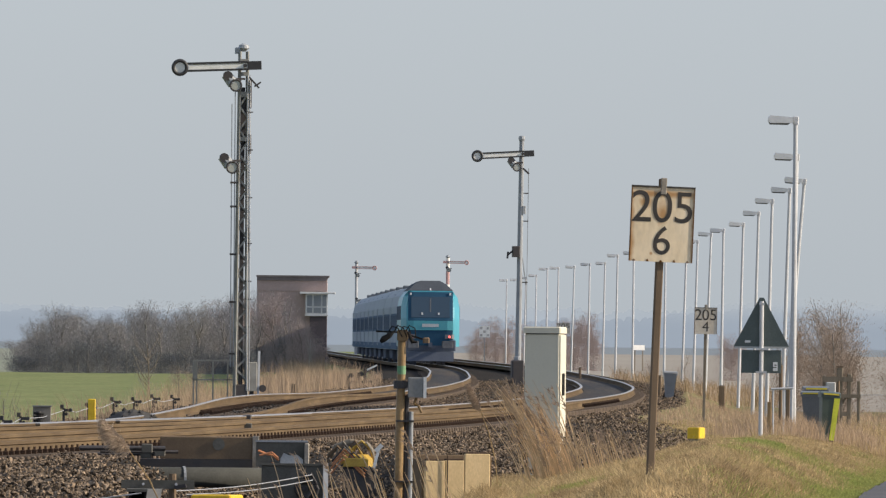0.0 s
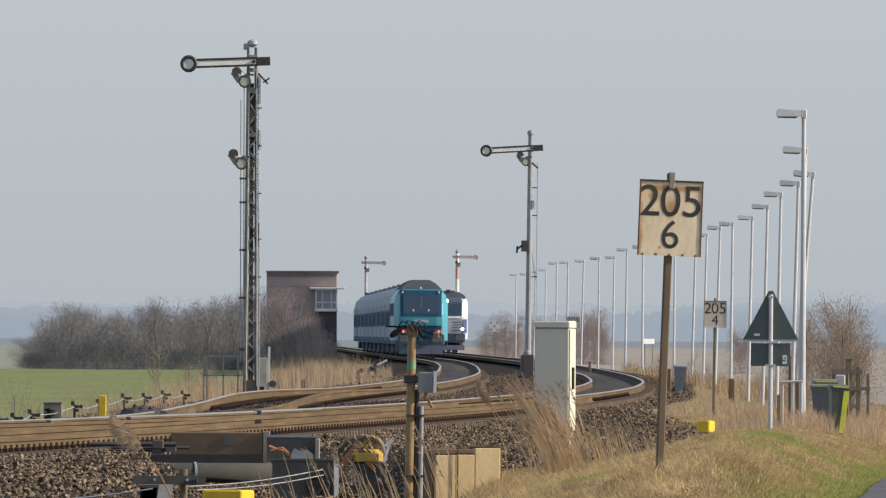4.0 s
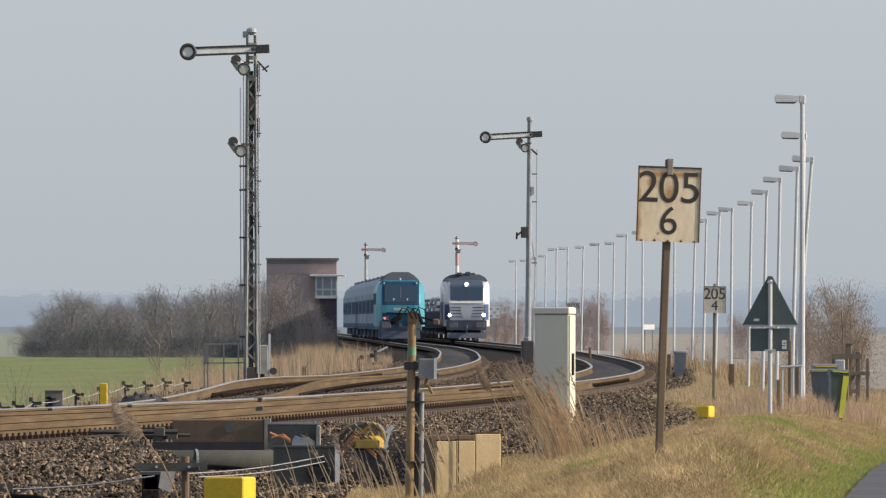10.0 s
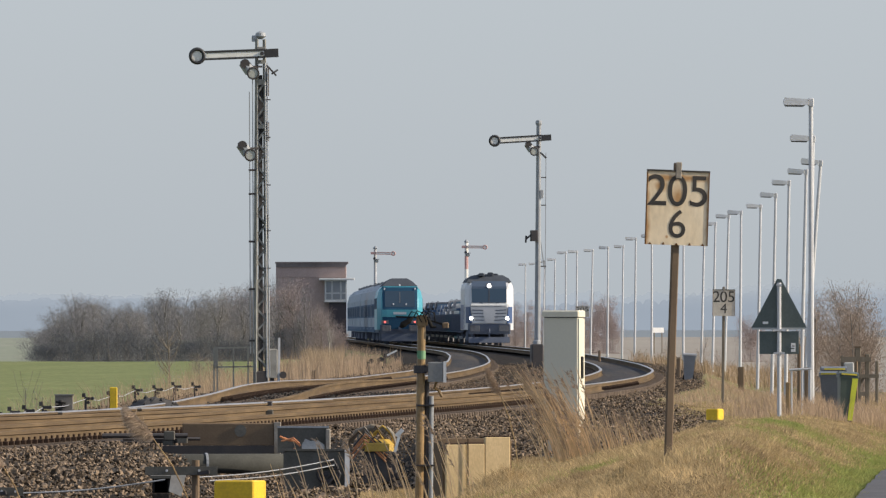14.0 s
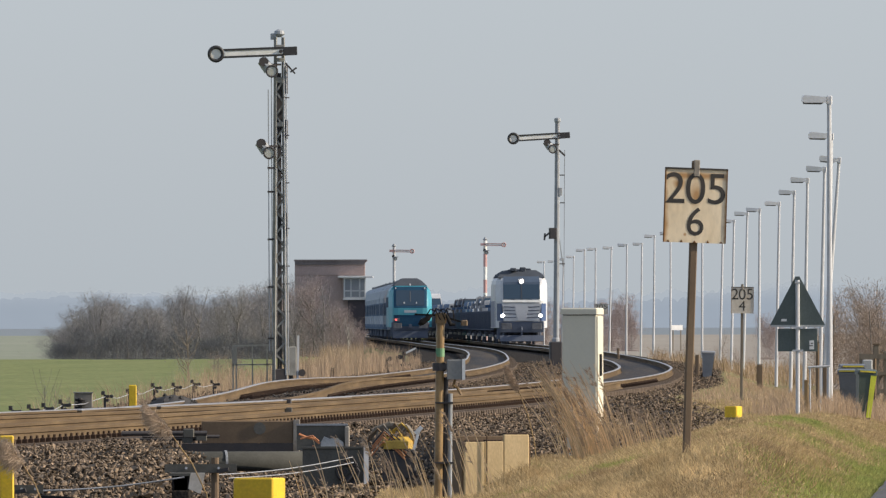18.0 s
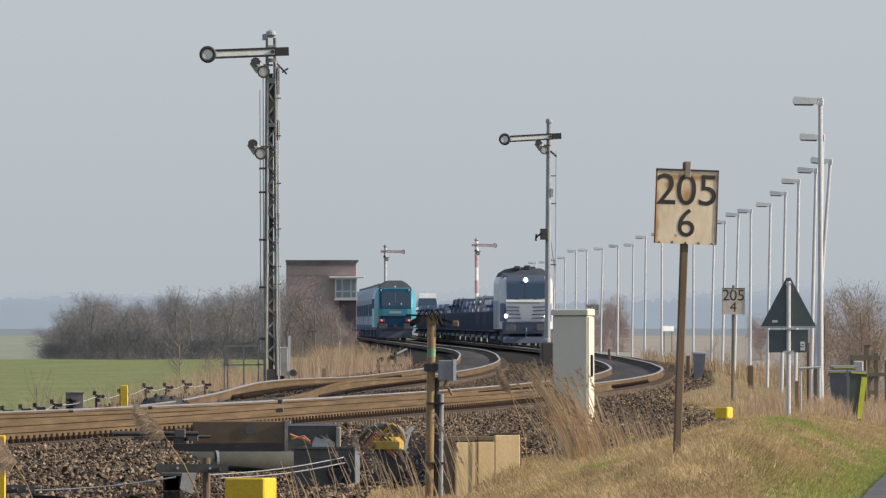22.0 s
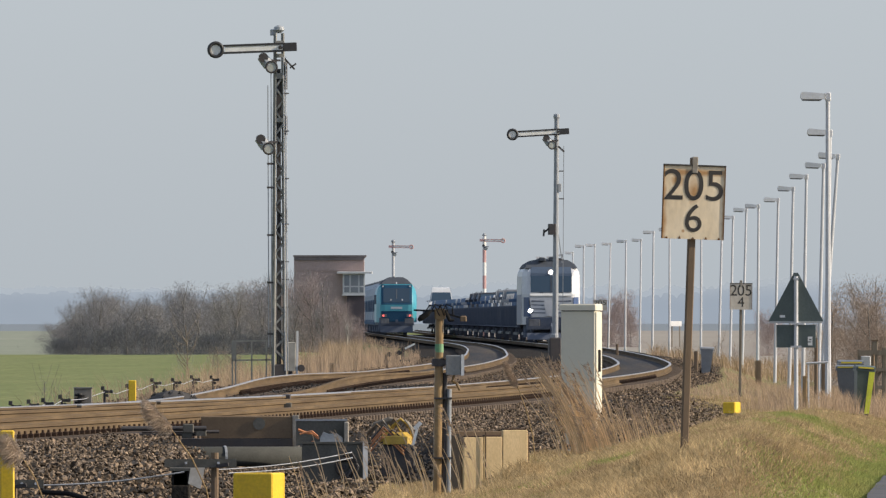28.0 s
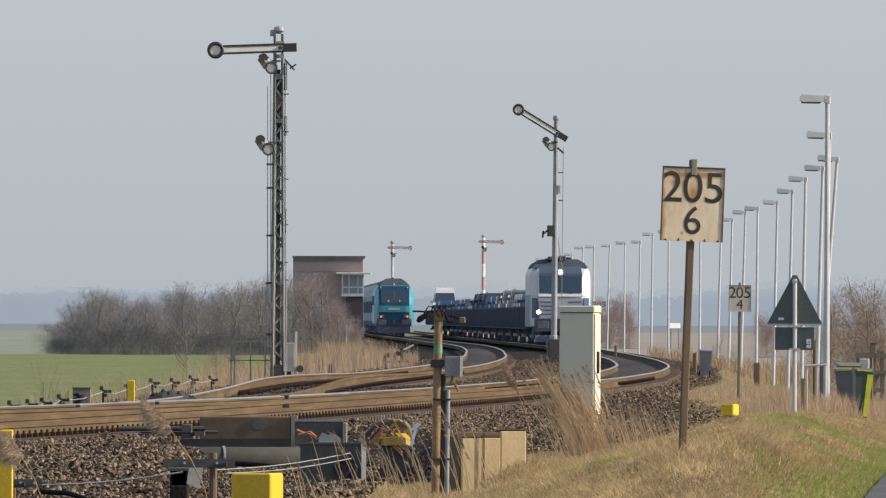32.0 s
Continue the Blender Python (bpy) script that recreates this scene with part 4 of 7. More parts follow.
def wheelie_bin(x, y, turn, body, lid, label, size=1.0, tip=0.0, flank=None, sink=0.02, slim=1.0, edged=True):
    t = thing("wheelie_bin", stand(x, y, sink) @ pose(0, 0, 0, 0, tip, turn), label, "bin", "waste bins")
    w, h = 0.225 * size, 1.0 * size
    u = w * slim
    v = [(-u * 0.66, -w * 0.8, 0.06), (u * 0.66, -w * 0.8, 0.06), (u * 0.66, w * 0.8, 0.06), (-u * 0.66, w * 0.8, 0.06), (-u, -w * 1.1, h * 0.93), (u, -w * 1.1, h * 0.93), (u, w * 1.1, h * 0.93), (-u, w * 1.1, h * 0.93)]
    part("body", Shape().add(v, [(3, 2, 1, 0), (4, 5, 6, 7), (0, 1, 5, 4), (1, 2, 6, 5), (2, 3, 7, 6), (3, 0, 4, 7)]), body, t)
    part("rim", Shape().box(-u - 0.02, u + 0.02, -w * 1.15, w * 1.15, h * 0.90, h * 0.95, 0.01), body, t)
    part("lid", Shape().prism([(-w * 1.2, h * 0.955), (w * 1.2, h * 0.955), (w * 1.1, h * 0.99), (0, h * 1.02), (-w * 1.1, h * 0.99)], -u - 0.02, u + 0.02, "x"), lid, t)
    if edged:
        part("lid_edge", Shape().box(-u * 0.9, u * 0.9, -w * 1.22, -w * 1.16, h * 0.955, h * 0.985), M["bin_lid"], t, "yellow lid edge")
    if flank:
        part("side_panel", Shape().add([(u * 0.4, -w * 1.14, h * 0.9), (u + 0.012, -w * 1.14, h * 0.92), (u * 0.67 + 0.012, -w * 0.84, 0.07), (u * 0.2, -w * 0.84, 0.07), (u * 0.4, -w * 1.10, h * 0.9), (u + 0.012, w * 1.1, h * 0.92), (u * 0.67 + 0.012, w * 0.8, 0.07), (u * 0.2, -w * 0.80, 0.07)], [(0, 3, 2, 1), (1, 2, 6, 5), (4, 5, 6, 7), (0, 1, 5, 4), (3, 7, 6, 2), (0, 4, 7, 3)]), flank, t, "bright yellow-green side")
    part("handle", Shape().bar((-u * 0.8, w * 1.25, h * 0.93), (u * 0.8, w * 1.25, h * 0.93), 0.03), lid, t)
    for sx in (-1, 1):
        part("wheel", Shape().tube([(sx * u * 0.7, w * 0.85, 0.1), (sx * u * 0.9, w * 0.85, 0.1)], 0.1, 12), M["tyre"], t)


wheelie_bin(6.93, 265, -8, M["bin"], M["bin"], "dark grey wheelie bin with a yellow-edged lid", 0.84)
wheelie_bin(7.07, 262.5, 6, M["bin_green"], M["bin_green"], "dark green wheelie bin with a bright yellow-green side", 0.88, 4, M["bin_yellow"], slim=0.74)
wheelie_bin(7.06, 269, 3, M["bin"], M["bin"], "grey wheelie bin behind two others", 0.9)
wheelie_bin(7.40, 441, 0, M["bin_pale"], M["bin_pale"], "faded grey wheelie bin beside the stones", 0.8, 3, edged=False)


def hoop_rail():
    """Low galvanised rail with three posts beside the bins."""
    t = thing("hoop_rail", stand(6.32, 262), "low galvanised steel rail in tall dry grass", "railing")
    h = 1.58 - land(6.32, 262)
    for x in (-0.16, 0.02, 0.16):
        part("post", Shape().tube([(x, 0, -0.2), (x, 0, h)], 0.016, 8), M["galv"], t)
    part("top_rail", Shape().tube([(-0.2, 0, h - 0.01), (0.18, 0, h + 0.01)], 0.02, 8), M["galv"], t)
    part("rusty_plate", Shape().box(-0.26, -0.19, -0.02, 0.02, 0.05, h * 0.75, 0.01), M["rust_post"], t, "rusty upright plate")


hoop_rail()


def wood_frame():
    """Old timber frame with a box, behind the bins."""
    t = thing("timber_frame", stand(8.5, 307, 0.3), "weathered timber posts with cross boards and a small box", "fence")
    for x, h, w in ((-0.27, 1.30, 0.03), (0.04, 1.46, 0.06), (0.23, 1.34, 0.045), (0.42, 1.2, 0.03)):
        part("post", Shape().box(x - w, x + w, -0.05, 0.05, -0.1, h, 0.012), M["fresh_wood"], t)
    for x0, x1, z, h in ((-0.30, 0.30, 1.18, 0.1), (-0.30, 0.46, 0.86, 0.07), (-0.28, 0.25, 0.5, 0.08)):
        part("board", Shape().box(x0, x1, -0.075, -0.05, z, z + h), M["fresh_wood"], t)
    part("box", Shape().box(-0.24, -0.04, -0.17, -0.076, 0.97, 1.17, 0.02), M["box_grey"], t, "small grey box")
    part("cap", Shape().box(-0.03, 0.11, -0.07, 0.07, 1.46, 1.49), M["wood_post"], t)
    part("brace", Shape().bar((-0.2, 0.02, 0.3), (0.25, 0.02, 1.0), 0.05), M["fresh_wood"], t)
    part("strand", Shape().bar((0.46, -0.05, 0.92), (1.4, -0.05, 0.93), 0.012), M["wire"], t)


wood_frame()
for x, y, h, w in ((7.35, 455, 0.65, 0.06), (9.2, 455, 0.75, 0.09), (7.2, 300, 1.25, 0.035), (7.42, 303, 0.8, 0.045), (8.23, 296.5, 0.95, 0.02), (6.6, 600, 0.6, 0.05), (-3.05, 402, 0.44, 0.065)):
    t = thing("wooden_post", stand(x, y), "short weathered wooden post in dry grass", "post", "wooden posts")
    part("post", Shape().box(-w, w, -w, w, -0.1, h, 0.02), M["wood_post"], t)
    part("cap", Shape().box(-w * 0.9, w * 0.9, -w * 0.9, w * 0.9, h, h + 0.015), M["fresh_wood"], t)


def marker(x, y, w, d, h, turn, label, lift=0.0):
    """Yellow cable marker: a hooded cap on a stub."""
    t = thing("cable_marker", stand(x, y) @ pose(0, 0, lift, 0, 0, turn), label, "marker", "yellow markers")
    part("stub", Shape().box(-w * 0.3, w * 0.3, -d * 0.3, d * 0.3, -0.2, h * 0.3), M["concrete_grey"], t)
    part("hood", Shape().box(-w / 2, w / 2, -d / 2, d / 2, h * 0.15, h, 0.012), M["yellow"], t, "weathered yellow hood")


marker(3.87, 209, 0.19, 0.18, 0.18, -28, "small yellow marker cap in the grass", 0.06)
marker(-1.63, 131.5, 0.36, 0.34, 0.42, -18, "large yellow marker block beside the stones", 0.02)


def yellow_post(x, y, top, w, label):
    z = land(x, y)
    t = thing("yellow_post", Matrix.Translation((x, y, z)), label, "post", "yellow markers")
    part("shaft", Shape().box(-w, w, -w * 0.7, w * 0.7, -0.3, top - z, 0.012), M["yellow"], t)
    part("foot", Shape().box(-w * 1.6, w * 1.6, -w, w, -0.3, 0.06, 0.01), M["concrete_grey"], t)


yellow_post(-3.84, 133.0, 1.365, 0.062, "yellow painted steel post beside the stones")
yellow_post(-5.40, 262.0, 1.27, 0.065, "ochre yellow post beside the far rail")

# far field things
t = thing("field_board", pose(16.1, 1085, 0.0, 0, 0, 24), "small white board on two posts in the field", "sign")
part("board", Shape().box(-0.42, 0.42, -0.02, 0.02, 1.68, 2.04), M["white"], t)
for x in (-0.3, 0.3):
    part("post", Shape().box(x - 0.03, x + 0.03, 0.02, 0.08, -0.1, 2.0), M["fresh_wood"], t)
t = thing("chequered_board", pose(5.36, 1120, 0.52), "black and white chequered signal board", "railway sign")
part("post", Shape().box(-0.04, 0.04, 0, 0.06, -0.2, 2.4), M["grey_steel"], t)
plate = part("plate", Shape().box(-0.38, 0.38, -0.03, 0, 1.96, 2.78), M["white"], t)
for i in range(3):
    for j in range(3):
        if (i + j) % 2 == 0:
            part("dark_square", Shape().box(-0.33 + i * 0.24, -0.15 + i * 0.24, -0.036, -0.03, 2.02 + j * 0.26, 2.2 + j * 0.26), M["pale_square"], plate)


# ---- foreground, beside the track ----
def relay_cabinet():
    t = thing("relay_cabinet", stand(1.57, 181.0, 0.0) @ pose(0, 0, 0, 0, 0, -13), "tall pale grey lineside cabinet on a post foot", "cabinet")
    z = land(1.57, 181.0)
    lo, hi = 1.20 - z, 2.49 - z
    part("body", Shape().box(-0.205, 0.205, -0.16, 0.16, lo, hi - 0.075, 0.006), M["cab_white"], t)
    part("seal", Shape().box(-0.20, 0.20, -0.155, 0.155, hi - 0.075, hi - 0.065), M["cab_seal"], t)
    part("lid", Shape().box(-0.225, 0.225, -0.18, 0.18, hi - 0.065, hi + 0.012, 0.014), M["cab_white"], t, "overhanging lid")
    part("side_door", Shape().box(0.205, 0.222, -0.15, 0.15, lo + 0.02, hi - 0.085), M["cab_white"], t)
    part("door_handle", Shape().box(0.222, 0.245, -0.06, 0.0, lo + 0.5, lo + 0.76, 0.006), M["cab_seal"], t, "black recessed handle")
    part("foot", Shape().box(0.06, 0.2, -0.1, 0.12, -0.3, lo, 0.01).box(-0.17, -0.05, -0.06, 0.1, -0.3, lo), M["cab_white"], t)
    part("conduit", Shape().bar((0.18, -0.13, -0.2), (0.18, -0.13, lo), 0.03), M["concrete_grey"], t)


relay_cabinet()


def cable_post():
    """Rusty post with cable heads on a crossbar, a grey box and a steel conduit."""
    x, y = -0.075, 135.6
    z = land(x, y)
    t = thing("cable_post", Matrix.Translation((x, y, z)), "rusty lineside post with cables, a grey box and a conduit", "post")
    top = 2.42 - z
    part("post", Shape().tube([(-0.03, 0, -0.3), (0.0, 0, top)], 0.037, 16), M["rust_post"], t, "rust-streaked ochre post", smooth=False)
    part("green_band", Shape().tube([(-0.004, 0, top - 0.385), (-0.004, 0, top - 0.31)], 0.0385, 16), M["green_band"], t)
    part("top_clamp", Shape().box(-0.045, 0.05, -0.048, 0.048, top - 0.09, top + 0.005, 0.01), M["rust_post"], t)
    part("collar", Shape().tube([(-0.012, 0, top - 0.51), (-0.012, 0, top - 0.44)], 0.06, 12).box(0.0, 0.07, -0.05, 0.05, top - 0.50, top - 0.45), M["black_iron"], t)
    part("crossbar", Shape().bar((-0.23, -0.02, top - 0.01), (0.03, -0.03, top - 0.02), 0.016).bar((0.02, -0.03, top - 0.03), (0.21, -0.02, top - 0.085), 0.016), M["cable_black"], t)
    part("cable_head", Shape().tube([(-0.07, -0.05, top - 0.01), (-0.11, -0.05, top - 0.045), (-0.165, -0.05, top - 0.08), (-0.19, -0.05, top - 0.105)], [0.008, 0.024, 0.03, 0.014], 10), M["cable_black"], t, "black hanging cable head")
    part("cable_head", Shape().tube([(0.05, -0.06, top - 0.01), (0.07, -0.06, top - 0.06), (0.09, -0.06, top - 0.10), (0.13, -0.06, top - 0.10)], [0.008, 0.018, 0.018, 0.01], 10), M["cable_black"], t, "black hanging cable head")
    part("end_fitting", Shape().box(0.18, 0.24, -0.04, 0.0, top - 0.11, top - 0.06, 0.01), M["wood_post"], t)
    for k in range(4):
        a = [(-0.13 + 0.05 * k, -0.04, top - 0.03), (-0.09 + 0.05 * k, -0.05, top + 0.035 + 0.008 * (k % 2)), (-0.04 + 0.05 * k, -0.05, top + 0.02), (0.0 + 0.04 * k, -0.05, top - 0.06)]
        part("cable_loop", Shape().tube(a, 0.006, 6), M["cable_black"], t)
    box = part("junction_box", Shape().box(0.055, 0.19, -0.07, 0.06, top - 0.585, top - 0.41, 0.008), M["box_shaded"], t, "grey junction box, shaded front and sunlit side painted")
    # White strip paints the sunlit right side of the box.
    part("box_lid", Shape().box(0.19, 0.217, -0.075, 0.065, top - 0.59, top - 0.405), M["white"], box)
    part("box_cable", Shape().tube([(0.13, 0, top - 0.585), (0.11, 0, top - 0.64), (0.15, -0.02, top - 0.66), (0.18, -0.02, top - 0.72)], 0.014, 6), M["rust_post"], t)
    part("conduit", Shape().tube([(0.075, 0.02, -0.3), (0.085, 0.02, top - 0.71)], 0.021, 10), M["grey_steel"], t, "bright steel conduit")
    part("dark_conduit", Shape().tube([(0.03, 0.03, -0.3), (0.045, 0.03, top - 0.57)], 0.022, 8), M["black_iron"], t)
    for z in (0.42, 0.95):
        part("strap", Shape().box(-0.05, 0.11, -0.055, 0.05, top - 1.75 + z, top - 1.735 + z), M["black_iron"], t)


cable_post()


def slab_box():
    """Open trough of upright concrete slabs."""
    t = thing("cable_chamber", stand(0.42, 139.0, 0.035) @ pose(0, 0, 0, 0, 0, 14), "open chamber of sandy upright concrete slabs", "cable chamber")
    for x0, x1, h, dz in ((-0.30, -0.115, 0.50, 0.0), (-0.112, 0.062, 0.50, 0.004), (0.066, 0.30, 0.565, 0.0)):
        part("slab", Shape().box(x0, x1, -0.05, 0.0, -0.25, h + dz, 0.006), M["concrete"], t)
    part("slab", Shape().box(-0.33, 0.32, 0.35, 0.4, -0.25, 0.55, 0.006), M["brown_cover"], t, "dark rear slab")
    for x in (-0.32, 0.30):
        part("slab", Shape().box(x, x + 0.025, 0.0, 0.36, -0.25, 0.53), M["brown_cover"], t)
    for x0, x1, h in ((-0.30, -0.115, 0.50), (-0.112, 0.062, 0.505), (0.066, 0.30, 0.565)):
        part("slab_cap", Shape().box(x0 + 0.01, x1 - 0.008, -0.045, 0.06, h - 0.004, h + 0.014, 0.006), M["clip"], t, "dark upper edge")
    part("iron_bar", Shape().bar((-0.10, -0.07, -0.1), (-0.10, -0.07, 0.55), 0.009).bar((-0.10, -0.07, 0.12), (0.02, -0.07, 0.13), 0.009), M["clip"], t, "thin rusty iron bar")


slab_box()


def switch_gear():
    """Point machine, its covers, rods and cable troughs beside the near rail."""
    t = thing("trough_cover", Matrix.Translation((-2.60, 201.0, 0.76)), "long brown cover box beside the rail", "cover box")
    part("body", Shape().box(-0.64, 0.56, -0.25, 0.25, 0.0, 0.29, 0.012), M["brown_cover"], t)
    part("end_plate", Shape().box(0.56, 0.64, -0.27, 0.27, -0.12, 0.30), M["concrete_grey"], t)
    # Darker disc paints a patch of shading on the box front.
    part("dark_hole", Shape().disc((0.12, -0.252, 0.19), 0.08, 0.02, 16), M["dark_cover"], t, "darker disc painted for shading")
    # Black slab standing in for the shaded gap under the cover.
    part("lower_board", Shape().box(-0.9, 0.56, -0.3, 0.2, -0.16, -0.005), M["black_iron"], t)
    for n, (z, x0, x1) in enumerate(((0.90, -4.25, -3.15), (0.85, -4.0, -3.0), (0.81, -4.3, -3.2))):
        t = thing("point_rod", Matrix.Translation((0, 199.0 + n, z)), "black greasy point rod beside the rails", "rod", "point rods")
        part("rod", Shape().tube([(x0, 0, 0.0), (x1, 0.2, 0.0)], 0.022 if n else 0.032, 8), M["black_iron"], t)
        part("joint", Shape().box(x1 - 0.3, x1 - 0.16, -0.06, 0.1, -0.05, 0.06, 0.01), M["dark_cover"], t)
    t = thing("switch_trough", Matrix.Translation((-1.66, 200.0, 0.62)), "dark open steel trough with a pale end", "cover box")
    part("rear_wall", Shape().box(-0.33, 0.33, 0.2, 0.23, 0.05, 0.37), M["dark_cover"], t)
    part("top_edge", Shape().box(-0.34, 0.34, 0.18, 0.24, 0.37, 0.395), M["grey_steel"], t)
    part("end_plate", Shape().box(0.30, 0.36, -0.15, 0.2, -0.05, 0.36, 0.01), M["concrete_grey"], t)
    part("floor_plate", Shape().box(-0.33, 0.30, -0.2, 0.2, -0.05, 0.02), M["white"], t, "pale dusty inside")
    part("pale_sheet", Shape().prism([(-0.02, 0.0), (0.29, 0.0), (0.28, 0.15), (0.2, 0.21), (0.1, 0.2), (0.03, 0.23), (-0.01, 0.16)], -0.12, 0.1), M["box_grey"], t, "crumpled pale sheet")
    part("orange_cable", Shape().tube([(-0.30, -0.1, 0.26), (-0.2, -0.1, 0.22), (-0.1, -0.1, 0.20), (-0.03, -0.1, 0.14)], 0.016, 8).tube([(-0.28, -0.14, 0.2), (-0.12, -0.14, 0.24), (-0.04, -0.14, 0.17)], 0.012, 8), M["orange_cable"], t, "dull orange cable")
    part("lever", Shape().bar((0.02, -0.1, 0.0), (-0.12, 0.0, 0.1), 0.03).bar((0.05, -0.1, 0.0), (0.05, -0.1, 0.16), 0.02), M["orange_cable"], t)
    t = thing("cable_pipe", Matrix.Translation((-2.72, 193.5, 0.585)), "thick dull black pipe lying on the stones", "pipe")
    part("pipe", Shape().tube([(-1.9, -0.13, 0.0), (0.92, 0.3, 0)], 0.125, 16), M["pipe"], t, smooth=True)
    part("joint_band", Shape().tube([(-0.12, 0.14, 0), (-0.09, 0.145, 0)], 0.138, 16), M["grey_steel"], t)
    part("joint_band", Shape().tube([(-0.62, 0.07, 0), (-0.6, 0.075, 0)], 0.138, 16), M["dark_cover"], t)
    t = thing("steel_beam", Matrix.Translation((-1.11, 180.9, 0.40)), "dark channel beam with a pale upright end post", "beam")
    part("beam", Shape().box(-0.62, 0.10, -0.03, 0.03, -0.02, 0.45, 0.004), M["dark_cover"], t)
    part("top_flange", Shape().box(-0.64, 0.14, -0.05, 0.06, 0.45, 0.475), M["dark_cover"], t)
    part("end_post", Shape().box(-0.028, 0.028, -0.04, 0.04, -0.2, 0.48), M["galv"], t, "pale upright end post", pose(0.125, -0.03, 0, 0, 0, 10))
    part("wire_wheel", Shape().ring((-0.12, -0.06, 0.18), 0.09, 0.025, 18, 6).disc((-0.12, -0.05, 0.18), 0.03, 0.04), M["black_iron"], t, "black cable wheel")
    part("wire_wheel", Shape().ring((-0.12, -0.06, 0.0), 0.07, 0.02, 18, 6), M["black_iron"], t)
    for k in range(5):
        c = [(-0.16 + 0.03 * k, -0.09, 0.32 - 0.02 * k), (-0.04 + 0.02 * k, -0.11, 0.36 - 0.03 * k), (0.05 - 0.01 * k, -0.1, 0.18), (-0.03 - 0.02 * k, -0.1, -0.08 + 0.03 * k)]
        part("black_cable", Shape().tube(c, 0.014, 6), M["black_iron"], t)
    t = thing("point_machine", Matrix.Translation((-0.63, 190.0, 0.66)), "yellow capped point machine with tangled orange cables", "point machine")
    part("case", Shape().box(-0.2, 0.22, -0.15, 0.15, -0.34, 0.10, 0.02), M["black_iron"], t)
    part("cap", Shape().box(-0.21, 0.18, -0.18, 0.18, 0.11, 0.26, 0.06), M["ochre"], t, "rounded yellow cap")
    part("lamp_cap", Shape().tube([(-0.34, 0, 0.24), (-0.28, 0, 0.35), (-0.1, 0, 0.40), (0.12, 0, 0.36), (0.2, 0, 0.28)], [0.02, 0.04, 0.055, 0.045, 0.02], 10), M["fresh_wood"], t)
    part("lever_arm", Shape().bar((0.19, -0.2, 0.1), (0.25, -0.2, 0.32), 0.035).bar((0.21, -0.2, 0.3), (0.29, -0.2, 0.38), 0.05), M["arm_white"], t, "pale bent lever")
    for k in range(9):
        a, b, z = random.uniform(-0.42, 0.05), random.uniform(0.18, 0.36), random.uniform(0.22, 0.34)
        pts = [(a, 0.0, 0.1), (a + 0.2 * b, -0.04, z), (a + 0.5 * b, -0.05, z + 0.09), (a + 0.8 * b, -0.05, z), (a + b, -0.03, 0.12)]
        part("hose", Shape().tube(pts, random.uniform(0.011, 0.02), 6), (M["brown_cover"], M["ochre"], M["concrete_grey"])[k % 3], t)
    for k in range(6):
        a = random.uniform(-0.5, -0.2)
        pts = [(a, -0.12, 0.02 + 0.03 * k), (a + 0.15, -0.16, 0.2 + 0.03 * k), (a + 0.3, -0.15, 0.1 + 0.02 * k), (a + 0.42, -0.17, -0.02 + 0.02 * k)]
        part("cable", Shape().tube(pts, 0.012, 6), M["orange_cable"] if k % 2 == 0 else M["black_iron"], t)


switch_gear()


def wire_line():
    """Bright signal wire on stub posts over the near stones."""
    t = thing("signal_wire", Matrix(), "bright slack signal wire over the stones", "wire")
    runs = (((-3.75, 136), (-2.35, 136), 0.99 - 0.14, 0.12), ((-2.1, 138), (-0.95, 150), 0.97, 0.05), ((-2.0, 139), (-0.95, 152), 0.93, 0.02))
    for (xa, ya), (xb, yb), z, rise in runs:
        pts = [(xa + (xb - xa) * k / 10, ya + (yb - ya) * k / 10, z + rise * k / 10 - 0.03 * math.sin(math.pi * k / 10)) for k in range(11)]
        part("wire", Shape().tube(pts, 0.008 if yb == ya else 0.005, 6), M["wire"], t)
    for x, y, top, w, c0, c1 in ((-3.82, 134, 0.98, 0.075, 0.0, 0.27), (-2.048, 134, 1.16, 0.065, -0.44, 0.19)):
        p = thing("stub_post", stand(x, y, 0.1), "short grey wooden stub post with a dark crossbar", "post", "wire stub posts")
        h = top - land(x, y) + 0.1
        part("post", Shape().tube([(0, 0, -0.2), (0, 0, h)], w * 0.55, 10), M["wood_post"], p)
        part("crossbar", Shape().box(c0, c1, -0.08, -0.04, h - 0.13, h - 0.055), M["dark_cover"], p)
        for f in (0.3, 0.75):
            part("bolt", Shape().disc((c0 + (c1 - c0) * f, -0.085, h - 0.09), 0.012, 0.02, 8), M["galv"], p)
        part("hook", Shape().bar((0.02, -0.08, h - 0.12), (0.12, -0.1, h - 0.1), 0.03), M["black_iron"], p)
    tag = thing("wire_tag", Matrix.Translation((-2.25, 135.5, 0.94)) @ pose(0, 0, 0, 0, 14), "pale bent metal tag hanging from the wire", "plate")
    part("plate", Shape().prism([(-0.06, 0.14), (0.07, 0.10), (0.08, -0.10), (-0.04, -0.08)], -0.004, 0.004), M["sign_pale"], tag)


wire_line()


